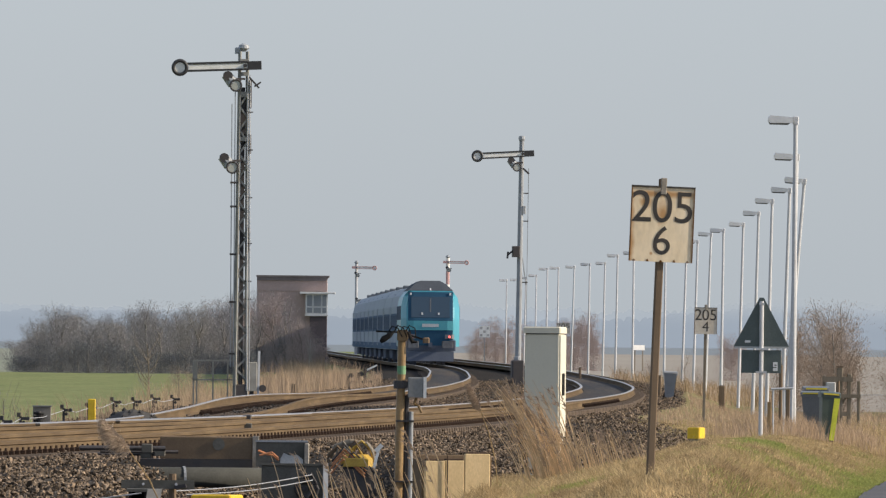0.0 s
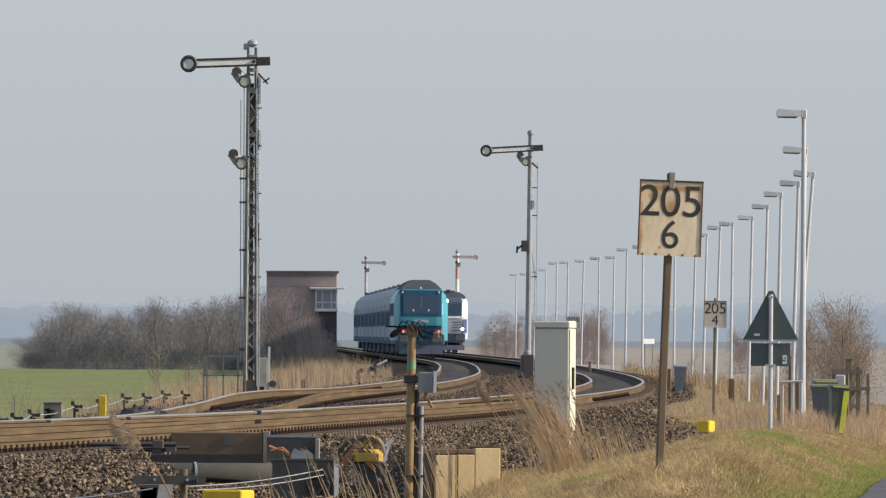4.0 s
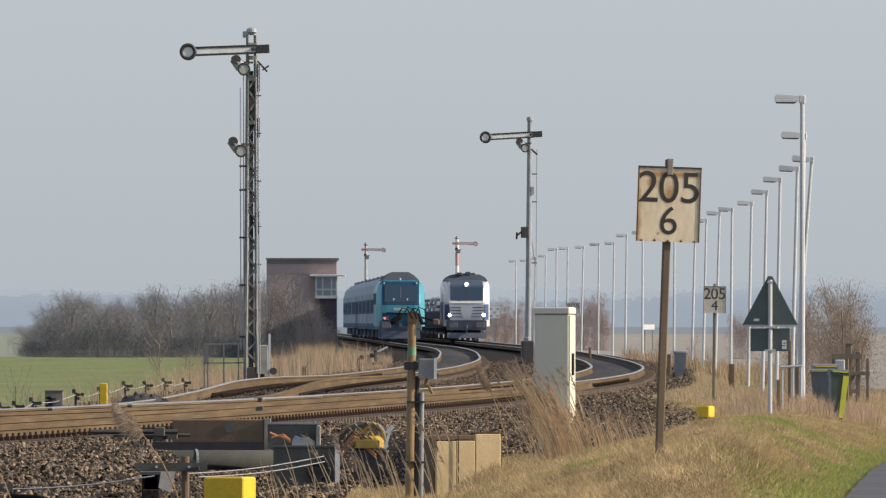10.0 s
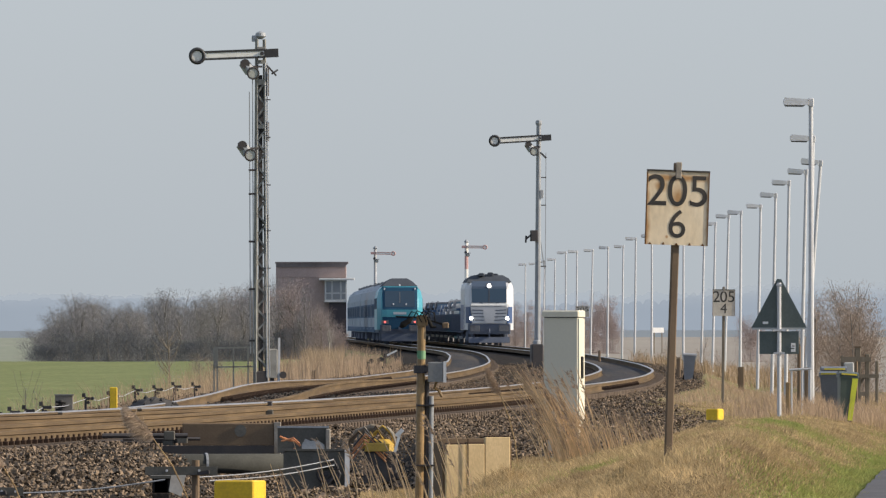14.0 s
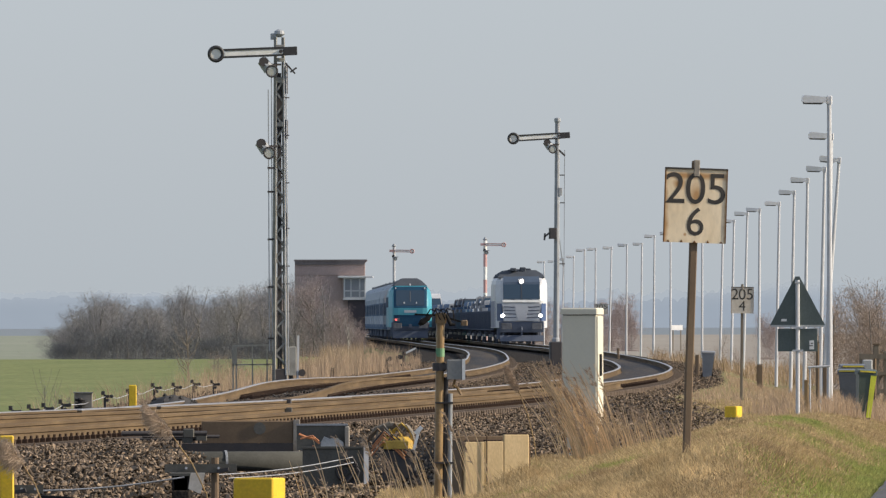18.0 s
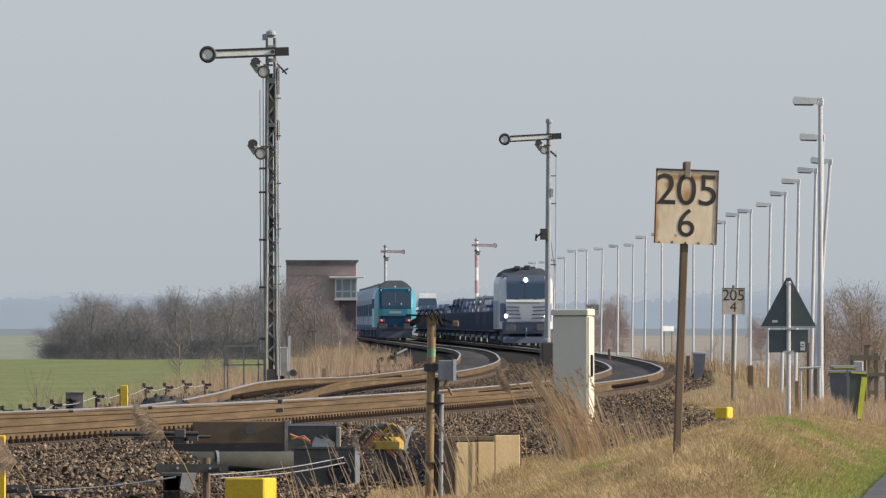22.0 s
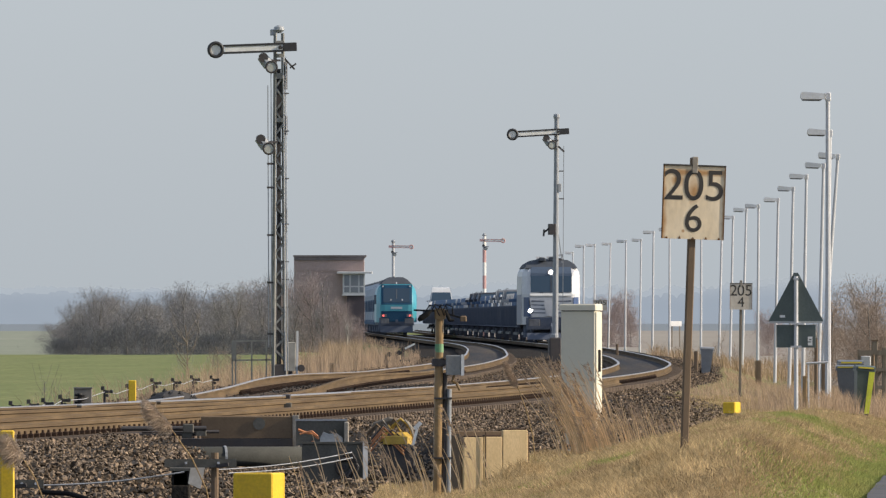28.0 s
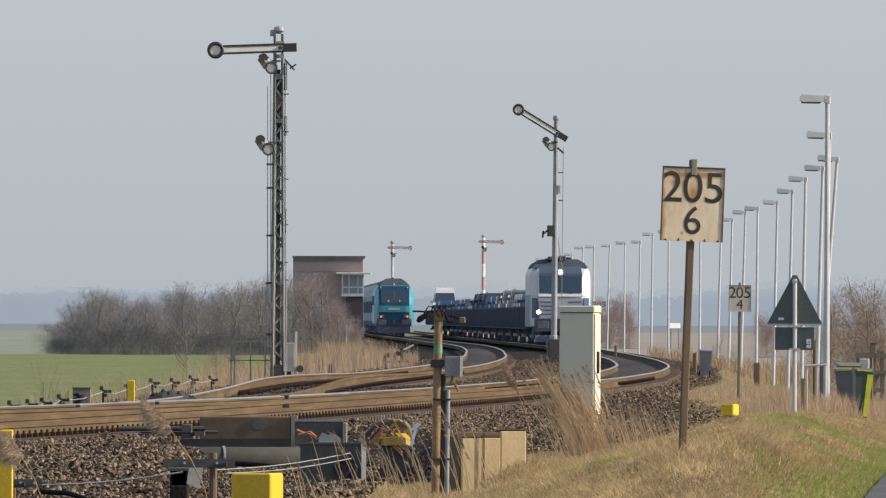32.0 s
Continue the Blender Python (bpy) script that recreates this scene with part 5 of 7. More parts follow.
def pulley_posts():
    """Low posts that carry the double wire along the far side of the line."""
    first = thing("wire_pulley_post", Matrix(), "low black iron post with wire pulleys", "pulley post", "wire pulley posts")
    part("post", Shape().box(-0.02, 0.02, -0.02, 0.02, -0.6, 0.16), M["black_iron"], first)
    part("bracket", Shape().box(-0.02, 0.14, -0.03, 0.03, 0.10, 0.15).box(-0.06, 0.0, -0.03, 0.03, 0.15, 0.22), M["black_iron"], first)
    for x, z in ((0.05, 0.06), (0.12, 0.13), (-0.03, 0.18)):
        part("pulley", Shape().tube([(x, -0.05, z), (x, 0.05, z)], 0.03, 10), M["black_iron"], first)
    spots = []
    for k, px in enumerate((-6.97, -6.75, -6.58, -6.38, -6.01, -5.77, -5.57, -5.40, -5.23, -5.04)):
        y = (245, 247.5, 250, 253, 268, 277, 290, 302, 314, 328)[k]
        m = pose(px, y, (0.79, 0.80, 0.81, 0.85, 0.92, 0.92, 0.97, 0.93, 0.94, 0.88)[k], 0, 0, random.uniform(-14, 14))
        spots.append((px, y, m.translation.z + 0.12))
        if k == 0:
            first.matrix_basis = m
        else:
            copy_thing(first, m)
    w = thing("pulley_wire", Matrix(), "pair of pale wires strung over the pulley posts", "wire")
    for a, b in zip(spots, spots[1:]):
        for dz in (0.0,):
            mid = ((a[0] + b[0]) / 2, (a[1] + b[1]) / 2, (a[2] + b[2]) / 2 - 0.05 + dz)
            part("wire_span", Shape().tube([(a[0], a[1], a[2] + dz), mid, (b[0], b[1], b[2] + dz)], 0.007, 5), M["wire"], w)
    t = thing("terminal_box", Matrix.Translation((-6.25, 262, 0.45)), "grey trackside box with a black coil inside", "box")
    part("body", Shape().box(-0.15, 0.16, -0.02, 0.13, 0.0, 0.68, 0.008), M["concrete_grey"], t, "weathered grey case")
    part("top_plate", Shape().box(-0.16, 0.17, -0.06, 0.14, 0.68, 0.70), M["lattice"], t)
    coil = part("coil", Shape().tube([(-0.05, -0.13, 0.05), (-0.05, -0.13, 0.6)], 0.04, 10), M["black_iron"], t, "black sprung coil")
    for k in range(8):
        part("coil_turn", Shape().tube([(-0.05, -0.13, 0.08 + 0.066 * k), (-0.045, -0.13, 0.115 + 0.066 * k)], 0.088, 12), M["cable_black"], coil)


pulley_posts()


def wire_tensioner():
    """Low iron frame with wheels and a raised pale lever at the end of the reeds."""
    z = land(-1.7, 526)
    t = thing("wire_tensioner", Matrix.Translation((-1.7, 526, z)), "low dark iron wire tensioner with a pale lever", "wire tensioner")
    for x, h in ((-0.42, 0.34), (-0.08, 0.46), (0.15, 1.32 - z)):
        part("post", Shape().box(x - 0.05, x + 0.05, -0.05, 0.05, -0.2, h, 0.01), M["black_iron"], t)
    part("beam", Shape().bar((-0.5, 0, 0.12), (0.4, 0, 0.14), 0.09), M["black_iron"], t)
    for x, zz in ((-0.32, 0.36), (0.02, 0.42)):
        part("wheel", Shape().disc((x, -0.08, zz), 0.085, 0.06, 14), M["black_iron"], t)
    part("lever", Shape().bar((0.22, -0.05, 1.26 - z), (0.56, -0.05, 1.43 - z), 0.09, 0.06), M["arm_white"], t, "pale raised lever")


wire_tensioner()


def old_heap():
    """Low rounded heap of dark spoil beside the running rail."""
    rng = random.Random(8)
    x0, y0 = -4.6, 263.0
    z0 = land(x0, y0) - 0.05
    t = thing("spoil_heap", Matrix.Translation((x0, y0, z0)), "low dark heap of oily old ballast beside the rails", "heap")
    sh, n, rings = Shape(), 22, 6
    for r in range(rings + 1):
        f = r / rings
        for k in range(n):
            a = 2 * math.pi * k / n
            e = 1 + 0.12 * noise.noise(Vector((math.cos(a) * 2, math.sin(a) * 2, 3)))
            sh.v.append((0.8 * f * e * math.cos(a), 3.0 * f * e * math.sin(a), 0.42 * (1 - f ** 2) * (1 - 0.5 * math.cos(a) * f) + rng.uniform(-0.025, 0.025) * (1 - f)))
    for r in range(rings):
        sh.f += [(r * n + k, r * n + (k + 1) % n, (r + 1) * n + (k + 1) % n, (r + 1) * n + k) for k in range(n)]
    part("spoil", sh, M["stone_dark"], t)
    for k in range(60):
        a, f = rng.uniform(0, 6.3), rng.random() ** 0.5
        x, y, r = 0.76 * f * math.cos(a), 2.9 * f * math.sin(a), rng.uniform(0.02, 0.045)
        z = 0.42 * (1 - f ** 2) * (1 - 0.5 * math.cos(a) * f) - 0.01
        part("stone", Shape().tube([(x - r, y, z), (x, y, z + r * 0.6), (x + r, y, z)], [r * 0.4, r, r * 0.3], 5), M["stone_dark"], t)


old_heap()


def trough_end():
    """Open black end of a cable trough among the near stones."""
    t = thing("cable_trough", Matrix.Translation((-2.455, 138.0, 0.76)), "open black end of a cable trough among the stones", "cable trough")
    part("base_block", Shape().box(-0.045, 0.115, -0.01, 0.6, -0.24, 0.07, 0.01), M["gravel"], t)
    part("cover_plate", Shape().box(-0.06, 0.13, -0.02, 0.6, 0.2, 0.225), M["dark_cover"], t, "dark cover plate")
    # Inner plates are near-black so the hole's shade is painted in.
    for x in (-0.045, 0.095):
        part("side_plate", Shape().box(x, x + 0.02, 0.0, 0.6, 0.07, 0.2), M["cable_black"], t)
    part("rear_plate", Shape().box(-0.025, 0.095, 0.5, 0.52, 0.07, 0.2), M["cable_black"], t)


trough_end()
t = thing("black_hose", Matrix.Translation((-3.05, 130.5, -0.13)), "thick black hose lying over the stones", "hose")
part("hose", Shape().tube([(-0.45, 0.4, 0.98), (-0.2, 0.2, 0.97), (0.05, 0.0, 0.90), (0.3, -0.2, 0.80), (0.6, -0.4, 0.68)], 0.022, 8), M["cable_black"], t)
# ---- signal box ----
def signal_box():
    t = thing("signal_box", pose(-8.4, 1087, 0.0), "brown brick signal box with a flat roof and bay window", "building")
    part("wall", Shape().box(-2.5, 2.45, 0, 5, 0, 6.35), M["brick"], t)
    part("roof", Shape().prism([(-2.5, 6.6), (2.55, 6.6), (2.35, 6.35), (-2.5, 6.35)], -0.15, 5.2).box(-2.55, 2.6, -0.2, 5.25, 6.6, 6.72), M["fascia"], t)
    part("parapet", Shape().prism([(-2.48, 6.6), (2.5, 6.6), (2.28, 5.62), (-2.48, 5.62)], -0.06, -0.005), M["brick"], t)
    part("canopy", Shape().box(0.55, 3.05, -1.1, 0.6, 5.42, 5.56, 0.03), M["pale_trim"], t, "thin pale canopy")
    w = part("window", Shape().box(0.95, 2.5, -0.75, 0.1, 3.95, 5.42), M["pale_trim"], t, "pale bay window")
    for x, wd in ((1.06, 0.36), (1.52, 0.52), (2.14, 0.28)):
        for z, ht in ((4.08, 0.38), (4.55, 0.78)):
            part("pane", Shape().box(x, x + wd, -0.77, -0.74, z, z + ht), M["pane"], w)
    part("sill", Shape().box(0.9, 2.55, -0.8, 0.0, 3.86, 3.95), M["pale_trim"], w)
    # Wall under the bay, its shadow put into a darker brick.
    part("lower_wall", Shape().box(1.25, 2.47, -0.6, 0.0, 0, 3.86), M["shaded_brick"], t, "lower bay wall with its shade painted dark")


signal_box()


# ---- winter trees ----
def bare_tree(name, x, y, h, spread, label, seed, bark, twig, limbs=9, twigs=1500, z=None, low=0.12, stout=0.014, fine=1.0):
    """Tapered trunk, forked limbs and a haze of fine bare twigs."""
    rng = random.Random(seed)
    t = thing(name, pose(x, y, (land(x, y) if z is None else z) - 0.05), label, "tree" if h > 2.2 else "bush", "bare trees")
    trunk, ends = Shape(), []
    lean = rng.uniform(-0.05, 0.05)
    trunk.tube([(0, 0, -0.2), (lean * h * 0.3, 0, h * 0.3), (lean * h, 0, h * 0.72)], [h * stout, h * stout * 0.75, h * 0.005], 7)
    for k in range(limbs):
        z0 = h * rng.uniform(low, 0.6)
        a, r = rng.uniform(0, 2 * math.pi), spread * rng.uniform(0.55, 1.0)
        z1 = min(h * 0.97, z0 + h * rng.uniform(0.18, 0.5))
        p0 = Vector((lean * z0, 0, z0))
        p2 = Vector((lean * h + r * math.cos(a), r * math.sin(a) * 0.6, z1))
        p1 = (p0 + p2) / 2 + Vector((0, 0, -0.05 * h)) + Vector((rng.uniform(-0.1, 0.1), 0, 0)) * spread
        if name == "young_birch":
            part("limb", Shape().tube([p0, p1, p2], [h * 0.006, h * 0.004, h * 0.0015], 5), bark, t)
        else:
            trunk.tube([p0, p1, p2], [h * stout * 0.6, h * stout * 0.4, h * 0.0015], 5)
        ends += [p0 + (p1 - p0) * 0.6, p1, (p1 + p2) / 2, p2]
    ends += [Vector((lean * h, 0, h * f)) for f in (0.55, 0.7, 0.8, 0.9)]
    part("trunk", trunk, bark, t)
    sh = Shape()
    for k in range(twigs):
        c = rng.choice(ends) + Vector((rng.gauss(0, 1), rng.gauss(0, 0.7), rng.gauss(0, 0.8))) * spread * 0.17
        if low < 0.1 and rng.random() < 0.3:
            c = Vector((rng.gauss(0, 0.5) * spread, rng.uniform(-0.5, 0.5), h * 0.55 * rng.random() ** 1.3))
        c.z = max(c.z, h * 0.02)
        if c.z > h * (0.8 + 0.2 * rng.random()):
            continue
        d = Vector((c.x * 0.5 + rng.gauss(0, 0.5), rng.gauss(0, 0.4), rng.uniform(0.2, 1.2))).normalized() * spread * rng.uniform(0.08, 0.26) * fine
        wdt = max(0.003, h * 0.0008) * rng.uniform(0.6, 1.4) / fine ** 0.4
        side = Vector((d.z, 0, -d.x)).normalized() * wdt
        k0 = len(sh.v)
        sh.v += [tuple(c - side), tuple(c + side), tuple(c + d)]
        sh.f.append((k0, k0 + 1, k0 + 2))
    me = mesh_of("crown", sh, twig)
    part("crown", me, twig, t, "fine bare twigs")
    return t


rng = random.Random(5)
# the hedge along the meadow: place across at 980 m, height of the crowns
HEDGE = ((-25.4, -24.4, -23.2, -21.0, -19.9, -19.1, -18.2, -16.4, -15.3, -14.2, -12.6, -11.0), (1.2, 2.2, 4.1, 4.2, 3.3, 3.6, 4.4, 4.9, 4.5, 4.8, 4.6, 5.2))
for n in range(36):
    x = -24.7 + 0.39 * n + rng.uniform(-0.3, 0.3)
    y = 985 + rng.uniform(-20, 40)
    h = float(np.interp(x, *HEDGE)) * rng.uniform(0.86, 1.06)
    bare_tree("bare_tree", x * y / 980, y, h + 0.15, rng.uniform(1.0, 1.5), "bare grey-brown winter tree in a hedge along the meadow", 100 + n, M["bark"], (M["twig"], M["twig_pale"], M["twig"])[n % 3], 11, 12500, low=0.05, fine=0.6)
for n in range(30):
    x, y = -25.0 + 0.49 * n + rng.uniform(-0.2, 0.2), 958 + rng.uniform(-6, 6)
    bare_tree("bare_bush", x * y / 980, y, rng.uniform(1.3, 2.6) * (0.5 if n < 2 else 1.0), 0.85, "dense dark undergrowth bush along the hedge foot", 300 + n, M["bark"], M["scrub"], 10, 4200, low=0.02, fine=0.6)
for n, (x, y, h, sp) in enumerate(((-10.0, 1008, 5.9, 1.3), (-9.6, 1010, 5.7, 1.5), (-8.8, 1005, 5.4, 1.3), (-8.2, 1003, 5.0, 1.1), (-7.6, 1000, 4.5, 1.1), (-6.9, 990, 3.6, 1.0), (-10.7, 1015, 5.6, 1.5), (-11.6, 1000, 5.2, 1.5), (-6.3, 985, 2.7, 0.8), (-9.0, 1020, 3.9, 1.6), (-5.9, 982, 1.9, 0.7))):
    bare_tree("bare_tree", x, y, h, sp, "dense reddish-brown bare tree in front of the signal box", 160 + n, M["bark"], M["twig_mauve"] if n % 3 else M["twig"], 12, 11500, low=0.03, fine=0.65)
bare_tree("young_birch", -10.2, 603, 2.9, 0.75, "slim young birch with pale bark at the meadow's edge", 201, M["birch"], M["twig_pale"], 16, 1500, low=0.05, stout=0.009)
bare_tree("young_birch", -6.45, 978, 3.2, 0.5, "young birch with pale bark beside the signal box", 202, M["pale_birch"], M["twig_pale"], 9, 900, low=0.15, stout=0.016)
for n in range(12):
    bare_tree("bare_bush", rng.uniform(-9.6, -6.6), rng.uniform(585, 625), rng.uniform(0.8, 1.5), 0.45, "thin brown scrub at the meadow's edge", 340 + n, M["bark"], M["twig_brown"], 8, 500, low=0.03, stout=0.006)
for n in range(11):
    x, y = 11.2 + 0.42 * n + rng.uniform(-0.2, 0.2), 425 + rng.uniform(-25, 45)
    bare_tree("bare_bush", x, y, 3.25 + 0.6 * noise.noise(Vector((n * 0.6, 4, 0))) + 0.05 * n, 0.85, "reddish-brown bare bush beside the road", 220 + n, M["bark"], M["twig_brown"], 16, 10500, low=0.02, stout=0.006, fine=0.6)
for n, (x, y, h) in enumerate(((5.0, 1190, 2.8), (5.6, 1150, 3.6), (6.3, 1140, 4.0), (7.0, 1130, 3.9), (8.1, 1100, 3.4), (9.4, 1080, 3.2), (10.9, 1100, 3.8), (11.6, 1095, 4.5), (12.3, 1090, 4.4), (12.9, 1085, 3.2), (17.5, 840, 2.6))):
    bare_tree("bare_bush", x, y, h + 0.2, 0.9, "hazy brown bush behind the lamp posts", 240 + n, M["bark"], M["twig_mauve"], 14, 15000, low=0.02, stout=0.005, fine=0.55)


bare_tree("bare_bush", -7.9, 300, 1.5, 0.4, "thin leafless shrub beside the pulley posts", 401, M["bark"], M["twig"], 16, 90, low=0.05, stout=0.004)
bare_tree("bare_bush", -7.5, 296, 1.1, 0.3, "thin leafless shrub beside the pulley posts", 402, M["bark"], M["twig"], 12, 60, low=0.05, stout=0.004)


for n, (x, y, h) in enumerate(((10.7, 600, 1.8), (11.6, 620, 1.3), (12.4, 560, 1.1), (9.9, 640, 1.2))):
    bare_tree("bare_bush", x, y, h, 0.35, "thin brown shrub between the lamp posts", 410 + n, M["bark"], M["twig_brown"], 14, 1100, low=0.03, stout=0.005)


# ---- distance ----
def far_woods(y, low, swell, shade, seed):
    """Ridge of woods on the horizon, too far to shift; haze painted as glow and fade."""
    m, n, l, p = nodes_of("painted_haze_woods")
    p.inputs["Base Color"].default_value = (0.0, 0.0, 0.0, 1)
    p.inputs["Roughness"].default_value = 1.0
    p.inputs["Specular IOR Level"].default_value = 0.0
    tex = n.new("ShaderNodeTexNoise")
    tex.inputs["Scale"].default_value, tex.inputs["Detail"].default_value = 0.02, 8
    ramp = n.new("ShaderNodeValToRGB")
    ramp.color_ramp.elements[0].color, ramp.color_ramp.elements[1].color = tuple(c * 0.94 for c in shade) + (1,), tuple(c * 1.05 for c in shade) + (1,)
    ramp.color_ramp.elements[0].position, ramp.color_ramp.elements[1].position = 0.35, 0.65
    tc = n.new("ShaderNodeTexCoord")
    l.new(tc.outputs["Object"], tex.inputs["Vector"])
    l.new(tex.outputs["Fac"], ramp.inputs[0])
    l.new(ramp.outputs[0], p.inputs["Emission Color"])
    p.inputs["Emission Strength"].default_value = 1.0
    # haze painted as transparency: the tops thin out with height
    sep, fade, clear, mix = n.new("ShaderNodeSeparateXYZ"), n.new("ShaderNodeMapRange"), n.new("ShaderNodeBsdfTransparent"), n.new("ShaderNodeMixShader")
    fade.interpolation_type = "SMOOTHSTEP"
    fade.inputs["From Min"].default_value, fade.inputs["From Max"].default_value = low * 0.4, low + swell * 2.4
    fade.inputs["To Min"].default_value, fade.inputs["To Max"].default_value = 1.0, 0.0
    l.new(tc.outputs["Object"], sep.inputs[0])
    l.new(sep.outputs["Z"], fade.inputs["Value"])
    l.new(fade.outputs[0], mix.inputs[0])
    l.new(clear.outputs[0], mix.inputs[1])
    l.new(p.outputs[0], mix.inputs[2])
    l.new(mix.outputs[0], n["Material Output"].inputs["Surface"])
    sh = Shape()
    n_ = 2400
    for k in range(n_ + 1):
        x = -600 + 1200 * k / n_
        top = low + swell * (noise.noise(Vector((x * 0.02, seed, 0))) + 0.5 * noise.noise(Vector((x * 0.11, 5, seed))) + 0.35 * noise.noise(Vector((x * 0.4, 9, seed))) + 0.45 * noise.noise(Vector((x * 0.9, seed, 3))) + 0.4 * noise.noise(Vector((x * 2.3, seed, 8))))
        top += swell * 2.2 * math.exp(-((x - 0.0253 * y) / 26) ** 2)
        sh.v += [(x, y, -1.0), (x, y, top), (x, y + 30, top), (x, y + 30, -1.0)]
    for k in range(n_):
        b = 4 * k
        sh.f += [(b, b + 4, b + 5, b + 1), (b + 1, b + 5, b + 6, b + 2), (b + 2, b + 6, b + 7, b + 3)]
    tagged(part("backdrop", sh, m), "blue-grey woods with painted haze on the horizon", "woods", kind="structure")


def far_dyke():
    """Long low dyke on the horizon, distance haze mixed into its base colour."""
    m, n, l, p = nodes_of("haze_tinted_dyke")
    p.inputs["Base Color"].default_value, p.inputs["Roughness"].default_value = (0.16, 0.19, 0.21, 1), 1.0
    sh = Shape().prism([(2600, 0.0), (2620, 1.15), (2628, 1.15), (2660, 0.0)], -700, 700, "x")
    tagged(part("dyke", sh, m), "long low dyke across the far fields, haze in its colour", "dyke", kind="structure")


far_dyke()
# Both shades are haze colours that glow, not lit foliage.
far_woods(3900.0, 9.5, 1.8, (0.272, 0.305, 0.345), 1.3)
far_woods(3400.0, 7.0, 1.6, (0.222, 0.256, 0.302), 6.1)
# ---- trains: each vehicle's x points to its end nearer the camera, y across, z up from the rail ----
def refine(section):
    """Splits the long edges of a cross-section."""
    out = []
    for (y0, z0), (y1, z1) in zip(section, section[1:] + section[:1]):
        k = max(1, int(math.hypot(y1 - y0, z1 - z0) / 0.28)) if abs(y1 - y0) < 0.6 else 1
        out += [(y0 + (y1 - y0) * i / k, z0 + (z1 - z0) * i / k) for i in range(k)]
    return out


def end_cap(sh, section, x, back, sign):
    """Closes an end with rungs from side to side that follow the nose."""
    n, rows = len(section), []
    for i in range(n // 2):
        (ya, z), (yb, _) = section[i], section[n - 1 - i]
        k = len(sh.v)
        sh.v += [(x + sign * back(ya + (yb - ya) * f, z), ya + (yb - ya) * f, z) for f in (0, 0.04, 0.09, 0.15, 0.3, 0.5, 0.7, 0.85, 0.91, 0.96, 1)]
        rows.append(k)
    for a, b in zip(rows, rows[1:]):
        sh.f += [(a + j, a + j + 1, b + j + 1, b + j) for j in range(10)]


def shell(section, x0, x1, nose=None, tail=None, steps=5):
    """A body of one cross-section; nose and tail give how far each point of the end lies back."""
    section = refine(section)
    sh, n = Shape(), len(section)
    xs = [x0 + (x1 - x0) * k / steps for k in range(steps + 1)]
    for k, x in enumerate(xs):
        for y, z in section:
            d = nose(y, z) if nose and k == steps else 0.0
            e = tail(y, z) if tail and k == 0 else 0.0
            sh.v.append((x - d + e, y, z))
    for k in range(steps):
        sh.f += [(k * n + i, k * n + (i + 1) % n, (k + 1) * n + (i + 1) % n, (k + 1) * n + i) for i in range(n)]
    end_cap(sh, section, x0, tail or (lambda y, z: 0.0), 1)
    end_cap(sh, section, x1, nose or (lambda y, z: 0.0), -1)
    return sh


def plate_on(nose, x1, outline, out, thick=0.03):
    """A panel that lies on the nose, out metres proud of it."""
    sh, n = Shape(), len(outline)
    if n == 4:
        k = 9
        (ya, za), (yb, zb), (yc, zc), (yd, zd) = outline
        for o in (out, out - thick):
            base = len(sh.v)
            for i in range(k):
                f = i / (k - 1)
                for j in range(k):
                    g = j / (k - 1)
                    y = (ya + (yb - ya) * g) * (1 - f) + (yd + (yc - yd) * g) * f
                    z = (za + (zb - za) * g) * (1 - f) + (zd + (zc - zd) * g) * f
                    sh.v.append((x1 - nose(y, z) + o, y, z))
            sh.f += [(base + i * k + j, base + i * k + j + 1, base + (i + 1) * k + j + 1, base + (i + 1) * k + j) for i in range(k - 1) for j in range(k - 1)]
        rim = list(range(k)) + [i * k + k - 1 for i in range(1, k)] + [k * k - 2 - i for i in range(k - 1)] + [i * k for i in range(k - 2, 0, -1)]
        sh.f += [(a, b, b + k * k, a + k * k) for a, b in zip(rim, rim[1:] + rim[:1])]
        return sh
    sh.v = [(x1 - nose(y, z) + o, y, z) for o in (out - thick, out) for y, z in outline]
    sh.f = [tuple(range(n)), tuple(reversed(range(n, 2 * n)))] + [(i, i + n, (i + 1) % n + n, (i + 1) % n) for i in range(n)]
    return sh


def rect(y0, y1, z0, z1):
    return [(y0, z0), (y1, z0), (y1, z1), (y0, z1)]


def bogie(t, x, material, axles=2, dots=None):
    for k in range(axles):
        xx = x + (k - (axles - 1) / 2) * 2.4
        w = part("wheelset", Shape().tube([(xx, -0.79, 0.46), (xx, -0.68, 0.46)], 0.46, 16).tube([(xx, 0.68, 0.46), (xx, 0.79, 0.46)], 0.46, 16).tube([(xx, -0.68, 0.46), (xx, 0.68, 0.46)], 0.09, 8), material, t)
        if dots:
            for sy in (-1, 1):
                part("axle_box", Shape().box(xx - 0.14, xx + 0.14, sy * 1.08 - 0.06, sy * 1.08 + 0.06, 0.38, 0.54, 0.03), dots, w, "pale axle box")
    part("bogie_frame", Shape().box(x - 1.9, x + 1.9, -1.02, -0.86, 0.42, 0.72, 0.03).box(x - 1.9, x + 1.9, 0.86, 1.02, 0.42, 0.72, 0.03).box(x - 0.3, x + 0.3, -1.0, 1.0, 0.5, 0.75), material, t)


LOCO = [(-1.49, 0.95), (-1.49, 2.95), (-1.38, 3.45), (-1.14, 3.76), (-0.80, 4.08), (-0.48, 4.26), (0.48, 4.26), (0.80, 4.08), (1.14, 3.76), (1.38, 3.45), (1.49, 2.95), (1.49, 0.95)]


